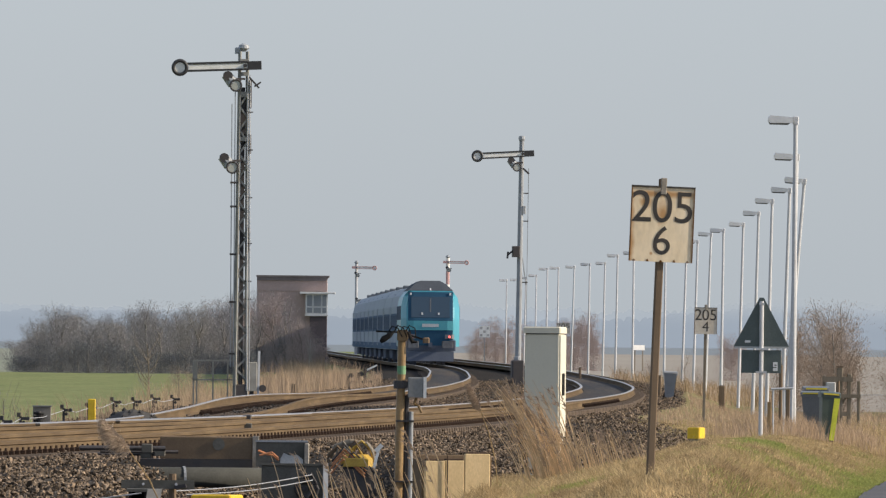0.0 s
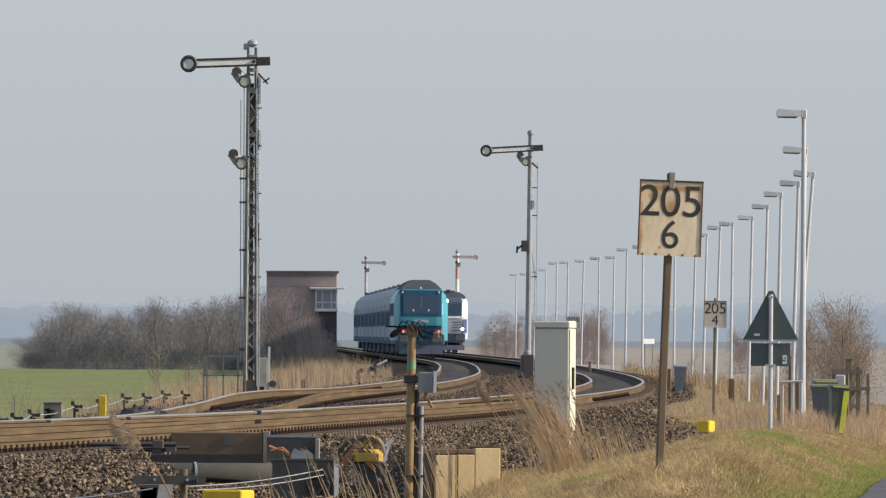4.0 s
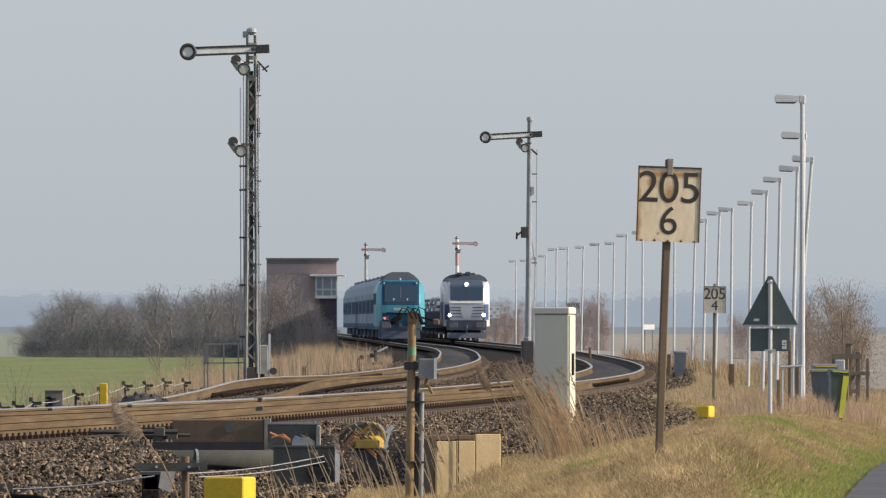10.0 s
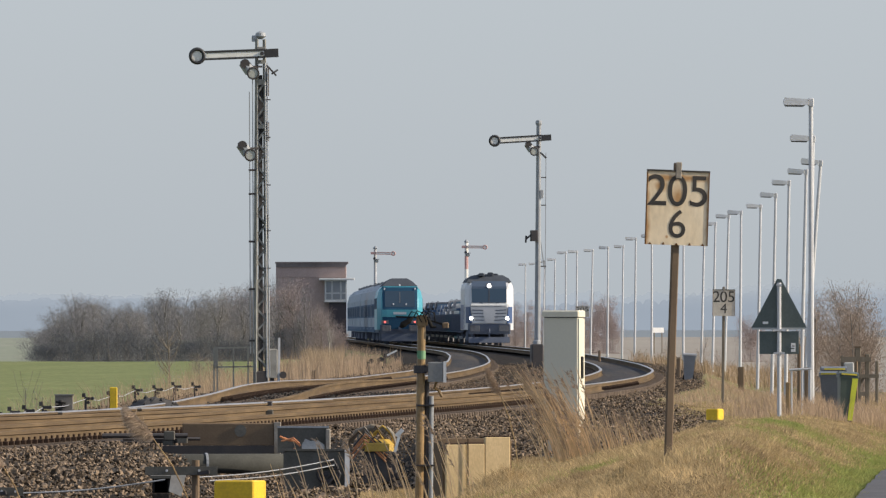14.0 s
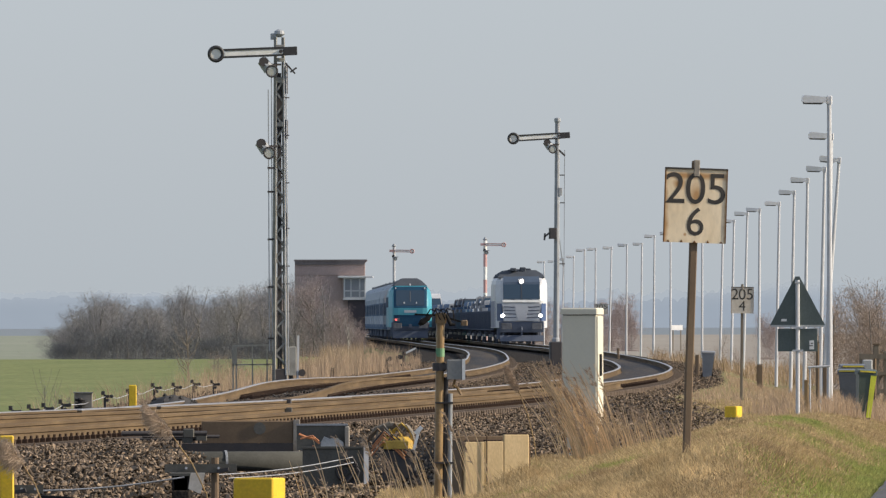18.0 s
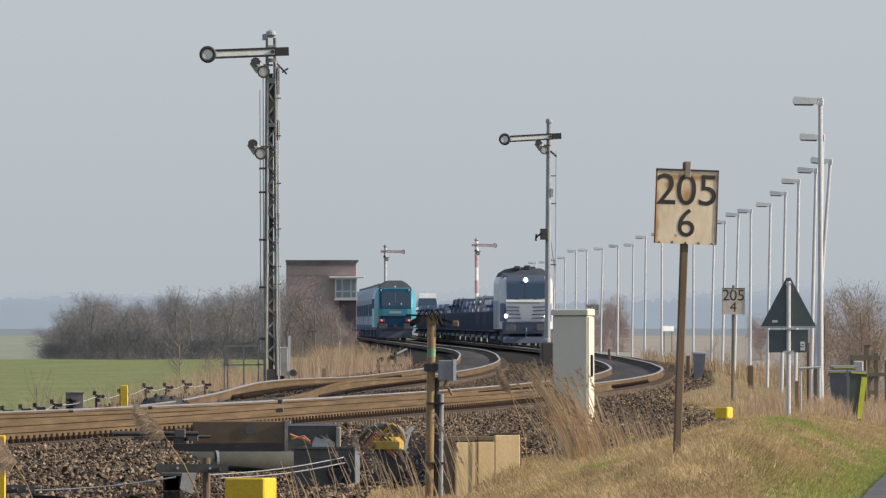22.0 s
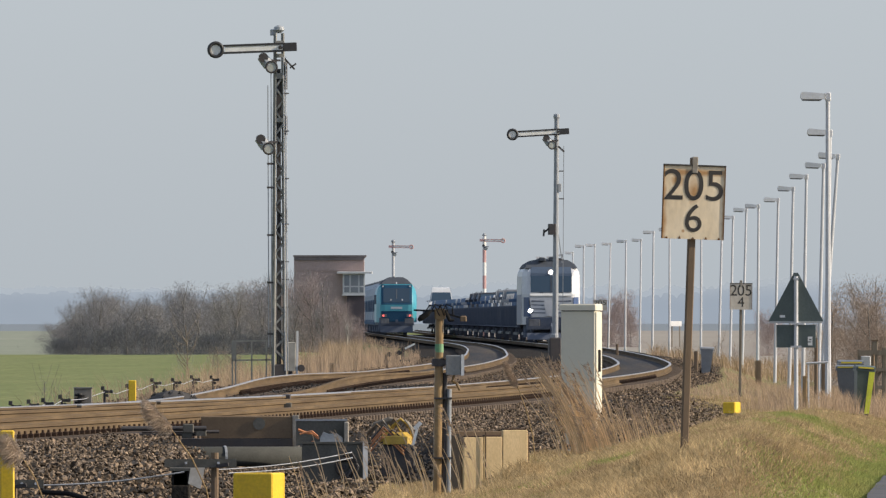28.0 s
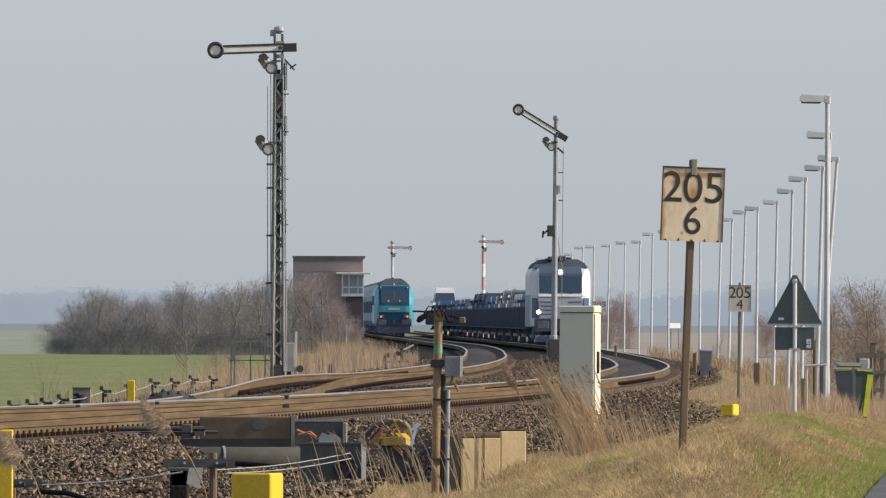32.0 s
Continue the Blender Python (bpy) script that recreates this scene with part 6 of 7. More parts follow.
def loco_nose(y, z):
    return 1.0 * max(0.0, (abs(y) - 1.12) / 0.37) ** 1.2 + 0.42 * max(0.0, z - 2.3) + (1.6 * max(0.0, z - 3.72))


def blue_loco():
    t = thing("diesel_locomotive", Matrix(), "turquoise and dark blue diesel locomotive pushing a passenger train", "locomotive")
    h = 9.45
    part("body", shell(LOCO, -h, h, loco_nose, loco_nose), M["blue_body"], t)
    part("roof", shell([(-1.15, 3.79), (-0.81, 4.12), (-0.49, 4.30), (0.49, 4.30), (0.81, 4.12), (1.15, 3.79)], -h + 0.4, h + 0.03, lambda y, z: loco_nose(y * 0.85, z), None), M["slate_roof"], t, "dirty dark grey roof")
    part("lower_front", plate_on(loco_nose, h, rect(-1.14, 1.14, 1.0, 2.3), 0.03), M["navy"], t, "dark blue lower front")
    part("upper_front", plate_on(loco_nose, h, rect(-1.14, 1.14, 2.3, 3.72), 0.03), M["navy"], t, "dark blue windscreen surround")
    part("windscreen", plate_on(loco_nose, h, rect(-0.98, 0.98, 2.42, 3.48), 0.05), M["screen"], t)
    part("screen_pillar", plate_on(loco_nose, h, rect(-0.03, 0.03, 2.7, 3.4), 0.06), M["roof_grey"], t)
    part("front_band", plate_on(loco_nose, h, rect(-1.15, 1.15, 1.78, 2.26), 0.055), M["blue_band"], t, "light turquoise band")
    num = part("number_panel", plate_on(loco_nose, h, rect(-0.42, 0.42, 1.94, 2.10), 0.07), M["loco_white"], t, "white bar of small writing")
    for y in (-0.98, 0.98):
        lampbox = part("tail_lamp", plate_on(loco_nose, h, rect(y - 0.24, y + 0.24, 1.34, 1.56), 0.07), M["buffer"], t)
        part("red_lens", plate_on(loco_nose, h, [(y + 0.065 * math.cos(a), 1.45 + 0.065 * math.sin(a)) for a in np.linspace(0, 5.6, 9)], 0.10), M["red_light"], lampbox, "glowing red lens")
        buf = part("buffer", Shape().tube([(h - 0.1, y * 0.9, 1.06), (h + 0.5, y * 0.9, 1.06)], 0.12, 12), M["buffer"], t)
        part("buffer_plate", Shape().box(h + 0.5, h + 0.55, y * 0.9 - 0.3, y * 0.9 + 0.3, 0.88, 1.24, 0.04), M["buffer"], buf, "grey buffer plate")
    for y, z in ((-0.42, 2.62), (0.42, 2.62), (-1.0, 3.62), (1.0, 3.62), (0.0, 3.86)):
        part("marker_light", plate_on(loco_nose, h, rect(y - 0.04, y + 0.04, z - 0.06, z + 0.06), 0.08), M["loco_white"], t)
    part("headstock", Shape().box(h - 0.6, h + 0.02, -1.3, 1.3, 0.72, 1.3, 0.05), M["underframe"], t)
    part("plough", Shape().prism([(h - 0.3, 0.18), (h + 0.22, 0.2), (h + 0.1, 0.7), (h - 0.3, 0.7)], -1.2, 1.2).box(h, h + 0.4, -0.1, 0.1, 0.9, 1.15), M["underframe"], t, "dark rail guard with haze in its colour")
    part("tank", Shape().box(-3, 3, -1.25, 1.25, 0.3, 0.95, 0.08), M["underframe"], t)
    for x in (-6.0, 6.0):
        bogie(t, x, M["underframe"])
    for sy in (-1, 1):
        for x in (-6.5, -3.2, 0, 3.2, 6.5):
            part("side_grille", Shape().box(x - 1.2, x + 1.2, sy * 1.49 - 0.02, sy * 1.49 + 0.02, 2.3, 3.0), M["grey_mesh"], t)
    return t


COACH = [(-1.42, 0.75), (-1.44, 1.2), (-1.44, 3.0), (-1.30, 3.55), (-0.9, 3.95), (-0.4, 4.1), (0.4, 4.1), (0.9, 3.95), (1.30, 3.55), (1.44, 3.0), (1.44, 1.2), (1.42, 0.75)]


def coach():
    t = thing("passenger_coach", Matrix(), "silver-white passenger coach with a dark window band", "railway coach", "coaches of the train")
    h = 13.1
    part("body", shell(COACH, -h, h), M["coach_silver"], t)
    for sy in (-1, 1):
        def flat(x0, x1, z0, z1, out):
            return Shape().box(x0, x1, *sorted((sy * 1.42, sy * (1.44 + out))), z0, z1)
        part("window_band", flat(-h + 0.9, h - 0.9, 1.75, 2.65, 0.014), M["coach_band"], t, "dark blue window band")
        for x in np.linspace(-h + 3.2, h - 3.2, 9):
            part("window", flat(x - 0.8, x + 0.8, 1.85, 2.55, 0.02), M["coach_pane"], t)
        for x in (-h + 1.5, h - 1.5):
            door = part("door", flat(x - 0.65, x + 0.65, 0.95, 3.0, 0.017), M["coach_silver"], t)
            part("door_window", flat(x - 0.45, x + 0.45, 1.75, 2.6, 0.02), M["coach_pane"], door)
        part("sole_stripe", flat(-h + 0.05, h - 0.05, 0.78, 1.12, 0.014), M["coach_band"], t)
    part("end_bellows", Shape().box(h, h + 0.35, -1.2, 1.2, 0.95, 3.7).box(-h - 0.35, -h, -1.2, 1.2, 0.95, 3.7), M["underframe"], t, "dark end bellows")
    part("roof_unit", Shape().box(h - 1.6, h - 0.5, -0.75, 0.75, 4.02, 4.2, 0.05), M["roof_grey"], t, "dark roof unit at the coach end")
    part("underframe_box", Shape().box(-5, 5, -1.2, 1.2, 0.25, 0.75, 0.05), M["underframe"], t)
    for x in (-9.3, 9.3):
        bogie(t, x, M["underframe"])
    return t


VEC = [(-1.49, 0.95), (-1.49, 3.45), (-1.44, 3.7), (-1.2, 4.05), (-0.85, 4.25), (0.85, 4.25), (1.2, 4.05), (1.44, 3.7), (1.49, 3.45), (1.49, 0.95)]


def vec_nose(y, z):
    return 0.75 * max(0.0, (abs(y) - 1.15) / 0.34) ** 1.2 + 0.40 * max(0.0, z - 2.45) + 1.3 * max(0.0, z - 3.6)


def white_loco():
    t = thing("diesel_locomotive", Matrix(), "white and blue locomotive with lit headlights hauling car wagons", "locomotive")
    h = 9.5
    part("body", shell(VEC, -h, h, vec_nose, vec_nose), M["loco_white"], t)
    part("roof", shell([(-1.37, 3.86), (-1.21, 4.09), (-0.86, 4.29), (0.86, 4.29), (1.21, 4.09), (1.37, 3.86)], -h + 0.4, h + 0.03, lambda y, z: vec_nose(y * 0.85, z), None), M["slate_roof"], t, "dark grey roof")
    part("brow", plate_on(vec_nose, h, [(-1.08, 3.42), (1.08, 3.42), (1.02, 3.92), (-1.02, 3.92)], 0.04), M["coach_pane"], t, "dark brow over the windscreen")
    part("windscreen", plate_on(vec_nose, h, rect(-1.06, 1.06, 2.62, 3.46), 0.05), M["screen"], t)
    part("screen_pillar", plate_on(vec_nose, h, rect(-0.035, 0.035, 2.64, 3.46), 0.06), M["slate_roof"], t)
    for sy in (-1, 1):
        part("wiper", Shape().bar((h - 0.02, sy * 0.42, 2.5), (h - 0.12, sy * 0.5, 2.72), 0.05).bar((h - 0.02, sy * 0.58, 2.5), (h - 0.12, sy * 0.5, 2.72), 0.05), M["underframe"], t)
        for z in np.linspace(1.52, 2.12, 4):
            part("grille_slot", plate_on(vec_nose, h, [(sy * (0.30 + 0.10 * (z - 1.5)), z), (sy * 1.04, z + 0.02), (sy * 1.04, z + 0.075), (sy * (0.30 + 0.10 * (z - 1.5)), z + 0.055)], 0.075), M["underframe"], t)
        lamp = part("headlamp", plate_on(vec_nose, h, [(sy * 1.1 + 0.15 * math.cos(a), 1.66 + 0.15 * math.sin(a)) for a in np.linspace(0, 5.7, 11)], 0.06), M["buffer"], t)
        part("lens", plate_on(vec_nose, h, [(sy * 1.1 + 0.10 * math.cos(a), 1.66 + 0.10 * math.sin(a)) for a in np.linspace(0, 5.7, 11)], 0.10), M["headlight"], lamp, "lit headlight")
        buf = part("buffer", Shape().tube([(h - 0.1, sy * 0.875, 1.06), (h + 0.5, sy * 0.875, 1.06)], 0.12, 12), M["buffer"], t)
        part("buffer_plate", Shape().box(h + 0.5, h + 0.55, sy * 0.875 - 0.3, sy * 0.875 + 0.3, 0.88, 1.24, 0.04), M["buffer"], buf)
        part("lower_corner", plate_on(vec_nose, h, [(sy * 1.06, 1.36), (sy * 1.42, 1.36), (sy * 1.42, 2.36), (sy * 1.16, 2.36)], 0.05), M["loco_blue"], t, "dark blue lower corner")
        part("side_stripe", Shape().box(-h + 1.2, h - 1.2, sy * 1.49 - 0.015, sy * 1.49 + 0.015, 0.98, 2.5), M["loco_blue"], t, "blue lower side")
        part("cab_door", Shape().box(h - 2.4, h - 1.6, sy * 1.50 - 0.015, sy * 1.50 + 0.015, 1.0, 3.1), M["loco_white"], t)
    part("screen_sill", plate_on(vec_nose, h, rect(-1.1, 1.1, 2.42, 2.56), 0.07), M["arm_white"], t, "bright white sill")
    part("front_grille", plate_on(vec_nose, h, [(-1.0, 1.36), (1.0, 1.36), (1.12, 2.34), (-1.12, 2.34)], 0.06), M["loco_white"], t, "white front panel with dark slots")
    part("nose_panel", plate_on(vec_nose, h, [(-0.2, 1.38), (0.2, 1.38), (0.42, 2.12), (-0.42, 2.12)], 0.085), M["loco_white"], t)
    top = part("top_lamp", plate_on(vec_nose, h, [(0.2 * math.cos(a), 3.66 + 0.17 * math.sin(a)) for a in np.linspace(0, 5.7, 11)], 0.07), M["buffer"], t)
    part("lens", plate_on(vec_nose, h, [(0.11 * math.cos(a), 3.66 + 0.11 * math.sin(a)) for a in np.linspace(0, 5.7, 11)], 0.11), M["headlight"], top, "lit top headlight")
    part("headstock", Shape().box(h - 0.6, h + 0.03, -1.3, 1.3, 0.7, 1.34, 0.05), M["underframe"], t)
    part("plough", Shape().prism([(h - 0.3, 0.16), (h + 0.25, 0.18), (h + 0.08, 0.52), (h - 0.3, 0.52)], -1.25, 1.25), M["underframe"], t, "dark rail guard with haze in its colour")
    part("coupling", Shape().tube([(h, 0, 1.0), (h + 0.25, 0, 0.85), (h + 0.25, 0, 0.5)], 0.05, 8), M["underframe"], t)
    part("tank", Shape().box(-3, 3, -1.25, 1.25, 0.3, 0.95, 0.08), M["underframe"], t)
    for x, w, hh in ((6.6, 0.4, 0.10), (3.5, 0.8, 0.08), (-1.0, 1.0, 0.1), (-5.0, 0.8, 0.1)):
        part("roof_box", Shape().box(x - w, x + w, -0.6, 0.6, 4.26, 4.26 + hh, 0.06), M["slate_roof"], t)
    for x, y, w, hh in ((8.1, -0.45, 0.25, 0.16), (7.4, 0.4, 0.3, 0.13), (7.9, 0.1, 0.15, 0.2)):
        part("roof_fitting", Shape().box(x - w, x + w, y - 0.18, y + 0.18, 4.24, 4.26 + hh, 0.05), M["slate_roof"], t)
    part("horn", Shape().tube([(h - 2.6, 0.95, 4.05), (h - 2.2, 0.95, 4.1)], [0.05, 0.11], 8), M["galv"], t)
    for x in (-6.0, 6.0):
        bogie(t, x, M["underframe"])
    return t


def car_wagon():
    t = thing("car_wagon", Matrix(), "long dark flat wagon with side boards carrying cars", "railway wagon", "car wagons")
    h = 13.0
    part("deck", Shape().box(-h, h, -1.4, 1.4, 1.08, 1.24), M["grey_mesh"], t)
    part("sill", Shape().box(-h, h, -1.42, -1.3, 0.80, 1.08).box(-h, h, 1.3, 1.42, 0.80, 1.08), M["underframe"], t)
    for sy in (-1, 1):
        for k in range(10):
            x = -h + 0.06 + k * 2.6
            part("side_panel", Shape().box(x, x + 2.46, sy * 1.42 - 0.02, sy * 1.42 + 0.02, 1.24, 1.86), M["grey_mesh"], t)
        for k in range(11):
            x = -h + 0.03 + k * 2.594
            part("stanchion", Shape().box(x - 0.05, x + 0.05, sy * 1.46 - 0.04, sy * 1.46 + 0.04, 0.85, 1.92), M["underframe"], t)
        part("handrail", Shape().bar((-h, sy * 1.43, 1.93), (h, sy * 1.43, 1.93), 0.04), M["underframe"], t)
    for x in (-9.5, 9.5):
        bogie(t, x, M["underframe"], 2, M["box_grey"])
    for sx in (-1, 1):
        part("end_flap", Shape().box(*sorted((sx * h, sx * (h + 0.5))), -1.25, 1.25, 1.16, 1.22), M["grey_mesh"], t)
        for y in (-0.875, 0.875):
            part("buffer", Shape().tube([(sx * h, y, 1.0), (sx * (h + 0.5), y, 1.0)], [0.1, 0.22], 10), M["underframe"], t)
    return t


def loaded_car(kind, paint, label):
    """A road car standing on the deck; x forward."""
    t = thing("van" if kind == "van" else "car", Matrix(), label, "van" if kind == "van" else "car", "cars on the wagons")
    if kind == "suv":
        low, top, ln, w = 0.95, 1.72, 2.3, 0.92
        side, glass = [(-2.3, 0.3), (2.25, 0.3), (2.3, 0.75), (2.2, 0.98), (1.0, 1.08), (-2.2, 1.10), (-2.32, 0.8)], [(0.95, 1.06), (0.35, 1.62), (0.0, 1.70), (-1.7, 1.70), (-2.1, 1.55), (-2.22, 1.08)]
    elif kind == "van":
        side, glass, w, ln = [(-2.6, 0.3), (2.55, 0.3), (2.6, 0.9), (2.3, 1.25), (2.2, 1.3), (-2.6, 1.3)], [(2.15, 1.28), (1.45, 2.2), (1.2, 2.5), (-2.45, 2.55), (-2.6, 2.4), (-2.6, 1.28)], 1.0, 2.6
    else:
        side, glass, w, ln = [(-2.1, 0.25), (2.15, 0.25), (2.2, 0.6), (2.05, 0.78), (0.9, 0.92), (-1.6, 0.95), (-2.15, 0.85)], [(0.9, 0.90), (0.2, 1.36), (-0.1, 1.43), (-1.1, 1.42), (-1.9, 0.95)], 0.89, 2.2
    part("body", Shape().prism(side, -w, w), paint, t)
    n = len(glass)
    house = Shape()
    house.v = [(x, y * (w - 0.04 - 0.20 * (z - glass[0][1])), z) for y in (-1, 1) for x, z in glass]
    house.f = [tuple(range(n)), tuple(reversed(range(n, 2 * n)))] + [(i, i + n, (i + 1) % n + n, (i + 1) % n) for i in range(n)]
    part("cabin", house, paint, t)
    a, b = glass[0], glass[1]
    wi = w - 0.14
    for y0, y1, p, q in ((-wi, wi, a, b),):
        off = 0.02
        lerp = lambda f: (p[0] + (q[0] - p[0]) * f + off, p[1] + (q[1] - p[1]) * f + off)
        c, d = lerp(0.1), lerp(0.9)
        sh = Shape().add([(c[0], -wi, c[1]), (c[0], wi, c[1]), (d[0], wi - 0.12, d[1]), (d[0], -wi + 0.12, d[1])], [(0, 1, 2, 3)])
        sh.add([(c[0] - 0.05, -wi, c[1] - 0.03), (c[0] - 0.05, wi, c[1] - 0.03), (d[0] - 0.05, wi - 0.12, d[1] - 0.03), (d[0] - 0.05, -wi + 0.12, d[1] - 0.03)], [(3, 2, 1, 0)])
        part("windscreen", sh, M["screen"], t)
    zt = glass[2][1]
    zb = glass[0][1] + 0.05
    for sy in (-1, 1):
        yb, yt = sy * (w - 0.035), sy * (w - 0.05 - 0.2 * (zt - 0.14 - glass[0][1]))
        x1, x0 = (glass[0][0] - 0.25, glass[-1][0] + 0.3)
        if kind == "van":
            x1, x0 = glass[0][0] - 0.3, glass[0][0] - 1.5
        sh = Shape().add([(x1, yb + sy * 0.01, zb), (x0, yb + sy * 0.01, zb), (x0 + 0.2, yt + sy * 0.01, zt - 0.14), (x1 - 0.6, yt + sy * 0.01, zt - 0.14), (x1, yb - sy * 0.02, zb), (x0, yb - sy * 0.02, zb), (x0 + 0.2, yt - sy * 0.02, zt - 0.14), (x1 - 0.6, yt - sy * 0.02, zt - 0.14)], [(0, 1, 2, 3), (7, 6, 5, 4), (0, 3, 7, 4), (3, 2, 6, 7)])
        part("side_window", sh, M["coach_pane"], t)
        for x in (-ln * 0.62, ln * 0.62):
            part("wheel", Shape().tube([(x, sy * (w - 0.2), 0.32), (x, sy * (w + 0.01), 0.32)], 0.32, 14), M["tyre"], t)
        part("headlight", Shape().box(ln - 0.14, ln + 0.0, sy * 0.62 - 0.16, sy * 0.62 + 0.16, 0.62, 0.76, 0.02), M["arm_white"], t)
        part("mirror", Shape().box(glass[0][0] - 0.5, glass[0][0] - 0.36, sy * (w + 0.02), sy * (w + 0.2) if sy > 0 else sy * (w + 0.02) + 0.001, zb, zb + 0.16) if sy > 0 else Shape().box(glass[0][0] - 0.5, glass[0][0] - 0.36, -(w + 0.2), -(w + 0.02), zb, zb + 0.16), paint, t)
    if kind == "suv":
        part("roof_rail", Shape().bar((-1.6, -0.6, 1.75), (-0.1, -0.6, 1.75), 0.04).bar((-1.6, 0.6, 1.75), (-0.1, 0.6, 1.75), 0.04), M["black_iron"], t)
    return t


blue_train, white_train = [], []          # vehicle, and how far its middle lies behind the train's end nearer the camera
loco = blue_loco()
blue_train.append((loco, 9.5))
one = coach()
for k in range(9):
    blue_train.append((one if k == 0 else copy_thing(one, Matrix()), 19.4 + 13.4 + 26.85 * k))
white = white_loco()
white_train.append((white, 9.5))
wag = car_wagon()
kinds = [loaded_car("suv", M["car_black"], "black off-road car on a wagon"), loaded_car("sedan", M["car_silver"], "silver saloon car on a wagon"), loaded_car("sedan", M["car_blue"], "dark blue saloon car on a wagon"),
         loaded_car("suv", M["car_grey"], "grey off-road car on a wagon"), loaded_car("sedan", M["car_white"], "white saloon car on a wagon"), loaded_car("van", M["car_white"], "white delivery van on a wagon")]
box_car = kinds[0]
used = set()
part("roof_case", Shape().box(-1.7, 0.2, -0.55, 0.55, 1.78, 2.2, 0.14), M["car_black"], box_car, "black roof luggage case")
plain_suv = loaded_car("suv", M["car_black"], "black off-road car on a wagon")
kinds.append(plain_suv)
kinds.append(loaded_car("suv", M["car_silver"], "silver off-road car on a wagon"))
lot = random.Random(77)
for k in range(17):
    white_train.append((wag if k == 0 else copy_thing(wag, Matrix()), 19.6 + 13.5 + 27.1 * k))
    run = lot.choice((2, 1, 2, 2, 1))
    for j in range(5):
        i = run if lot.random() < 0.75 else lot.choice((2, 1))
        if k == 0:
            i = (0, 6, 1, 1, 2)[j]
        elif k in (3, 4):
            i = (3, 7, 1, 4, 2)[j]
        elif k in (7, 8):
            i = (6, 3, 2, 2, 6)[j]
        if k == 16 and j == 4:
            i = 5
        src = kinds[i]
        car = src if i not in used else copy_thing(src, Matrix())
        used.add(i)
        white_train.append((car, 19.6 + 27.1 * k + 2.7 + 5.3 * j + lot.uniform(-0.25, 0.25)))
CARS_ON_DECK = 1.24


# ---- stones, sleepers and grass ----
def pebble(rng):
    """A broken chip of stone: the hull of a few points, longer than thick."""
    bm = bmesh.new()
    size = Vector((rng.uniform(0.9, 1.5), rng.uniform(0.65, 1.1), rng.uniform(0.4, 0.8)))
    for _ in range(9):
        d = Vector((rng.gauss(0, 1), rng.gauss(0, 1), rng.gauss(0, 1))).normalized() * rng.uniform(0.8, 1.1)
        bm.verts.new((d.x * size.x, d.y * size.y, d.z * size.z))
    hull = bmesh.ops.convex_hull(bm, input=bm.verts)
    bmesh.ops.delete(bm, geom=[v for v in bm.verts if not v.link_faces], context="VERTS")
    bm.verts.index_update()
    m = Euler((rng.uniform(-0.9, 0.9), rng.uniform(-0.9, 0.9), rng.uniform(0, 6.3))).to_matrix()
    out = [m @ v.co for v in bm.verts], [tuple(v.index for v in f.verts) for f in bm.faces]
    bm.free()
    return out


def stones():
    rng = random.Random(11)
    kinds = [pebble(rng) for _ in range(140)]
    verts, faces, oily, last = [], [], [], 0

    ballast = tagged(new("ballast_stones", bpy.data.meshes.new("ballast_stones")), "loose brown and grey track ballast stones", "ballast", kind="stuff")
    shared = []
    for p, hull in kinds[:24]:
        me = bpy.data.meshes.new("stone")
        me.from_pydata([tuple(v) for v in p], [], hull)
        me.materials.append(M["loose_stone"])
        shared.append(me)
    single = [0]

    def drop(x, y, r, lift=0.0):
        if single[0] < 300 and 146 < y < 151 and -3.7 < x < -2.5:
            single[0] += 1
            ob = new("stone", rng.choice(shared))
            ob.parent = ballast
            ob.matrix_basis = pose(x, y, land(x, y) + lift + r * 0.3, 0, 0, rng.uniform(0, 360)) @ Matrix.Scale(r, 4)
            return
        (p, hull), k = rng.choice(kinds), len(verts)
        z = land(x, y) + lift
        c, s = rng.choice(((1, 0), (0, 1), (-1, 0), (0, -1)))
        verts.extend((x + (v.x * c - v.y * s) * r, y + (v.x * s + v.y * c) * r, z + v.z * r + r * 0.3) for v in p)
        faces.extend(tuple(i + k for i in f) for f in hull)

    y = 112.0
    while y < 600:
        step = 0.22 if y < 175 else (0.42 if y < 260 else (0.9 if y < 420 else 2.2))
        half = 0.0315 * y + 0.6
        left = max(-half, (near_line(y) if y < 262 else far_line(y)) - 3.2)
        right = min(half, ballast_edge(y) + 0.35)
        x = left
        while x < right:
            r = rng.uniform(0.018, 0.036) if rng.random() < 0.9 else rng.uniform(0.036, 0.048)
            r *= 1.0 if y < 175 else 0.8
            on_bed = near_line(y) - 1.4 < x < near_line(y) + 1.4 or (y < 345 and branch_line(y) - 1.4 < x < branch_line(y) + 1.25) or (y > 262 and far_line(y) - 1.4 < x < far_line(y) + 1.4)
            heap = 0.11 * max(0, noise.noise(Vector((x * 1.1, y * 0.22, 2)))) + rng.uniform(0, 0.055)
            dark = 255 < y < 345 and left_far(y) + 0.1 < x < near_line(y) - HALF - 0.1
            last = len(faces)
            drop(x, y + rng.uniform(-step, step), r, (0.07 + heap if dark else (0.02 if on_bed else heap)))
            if dark:
                oily.append((last, len(faces)))
            x += rng.uniform(0.044, 0.094) * (1.0 if y < 175 else 0.85)
        y += step
    me = ballast.data
    me.from_pydata(verts, [], faces)
    me.materials.append(M["stone"])
    me.materials.append(M["stone_dark"])
    which = np.zeros(len(faces), dtype=np.int32)
    for k0, k1 in oily:
        which[k0:k1] = 1
    me.polygons.foreach_set("material_index", which)


stones()


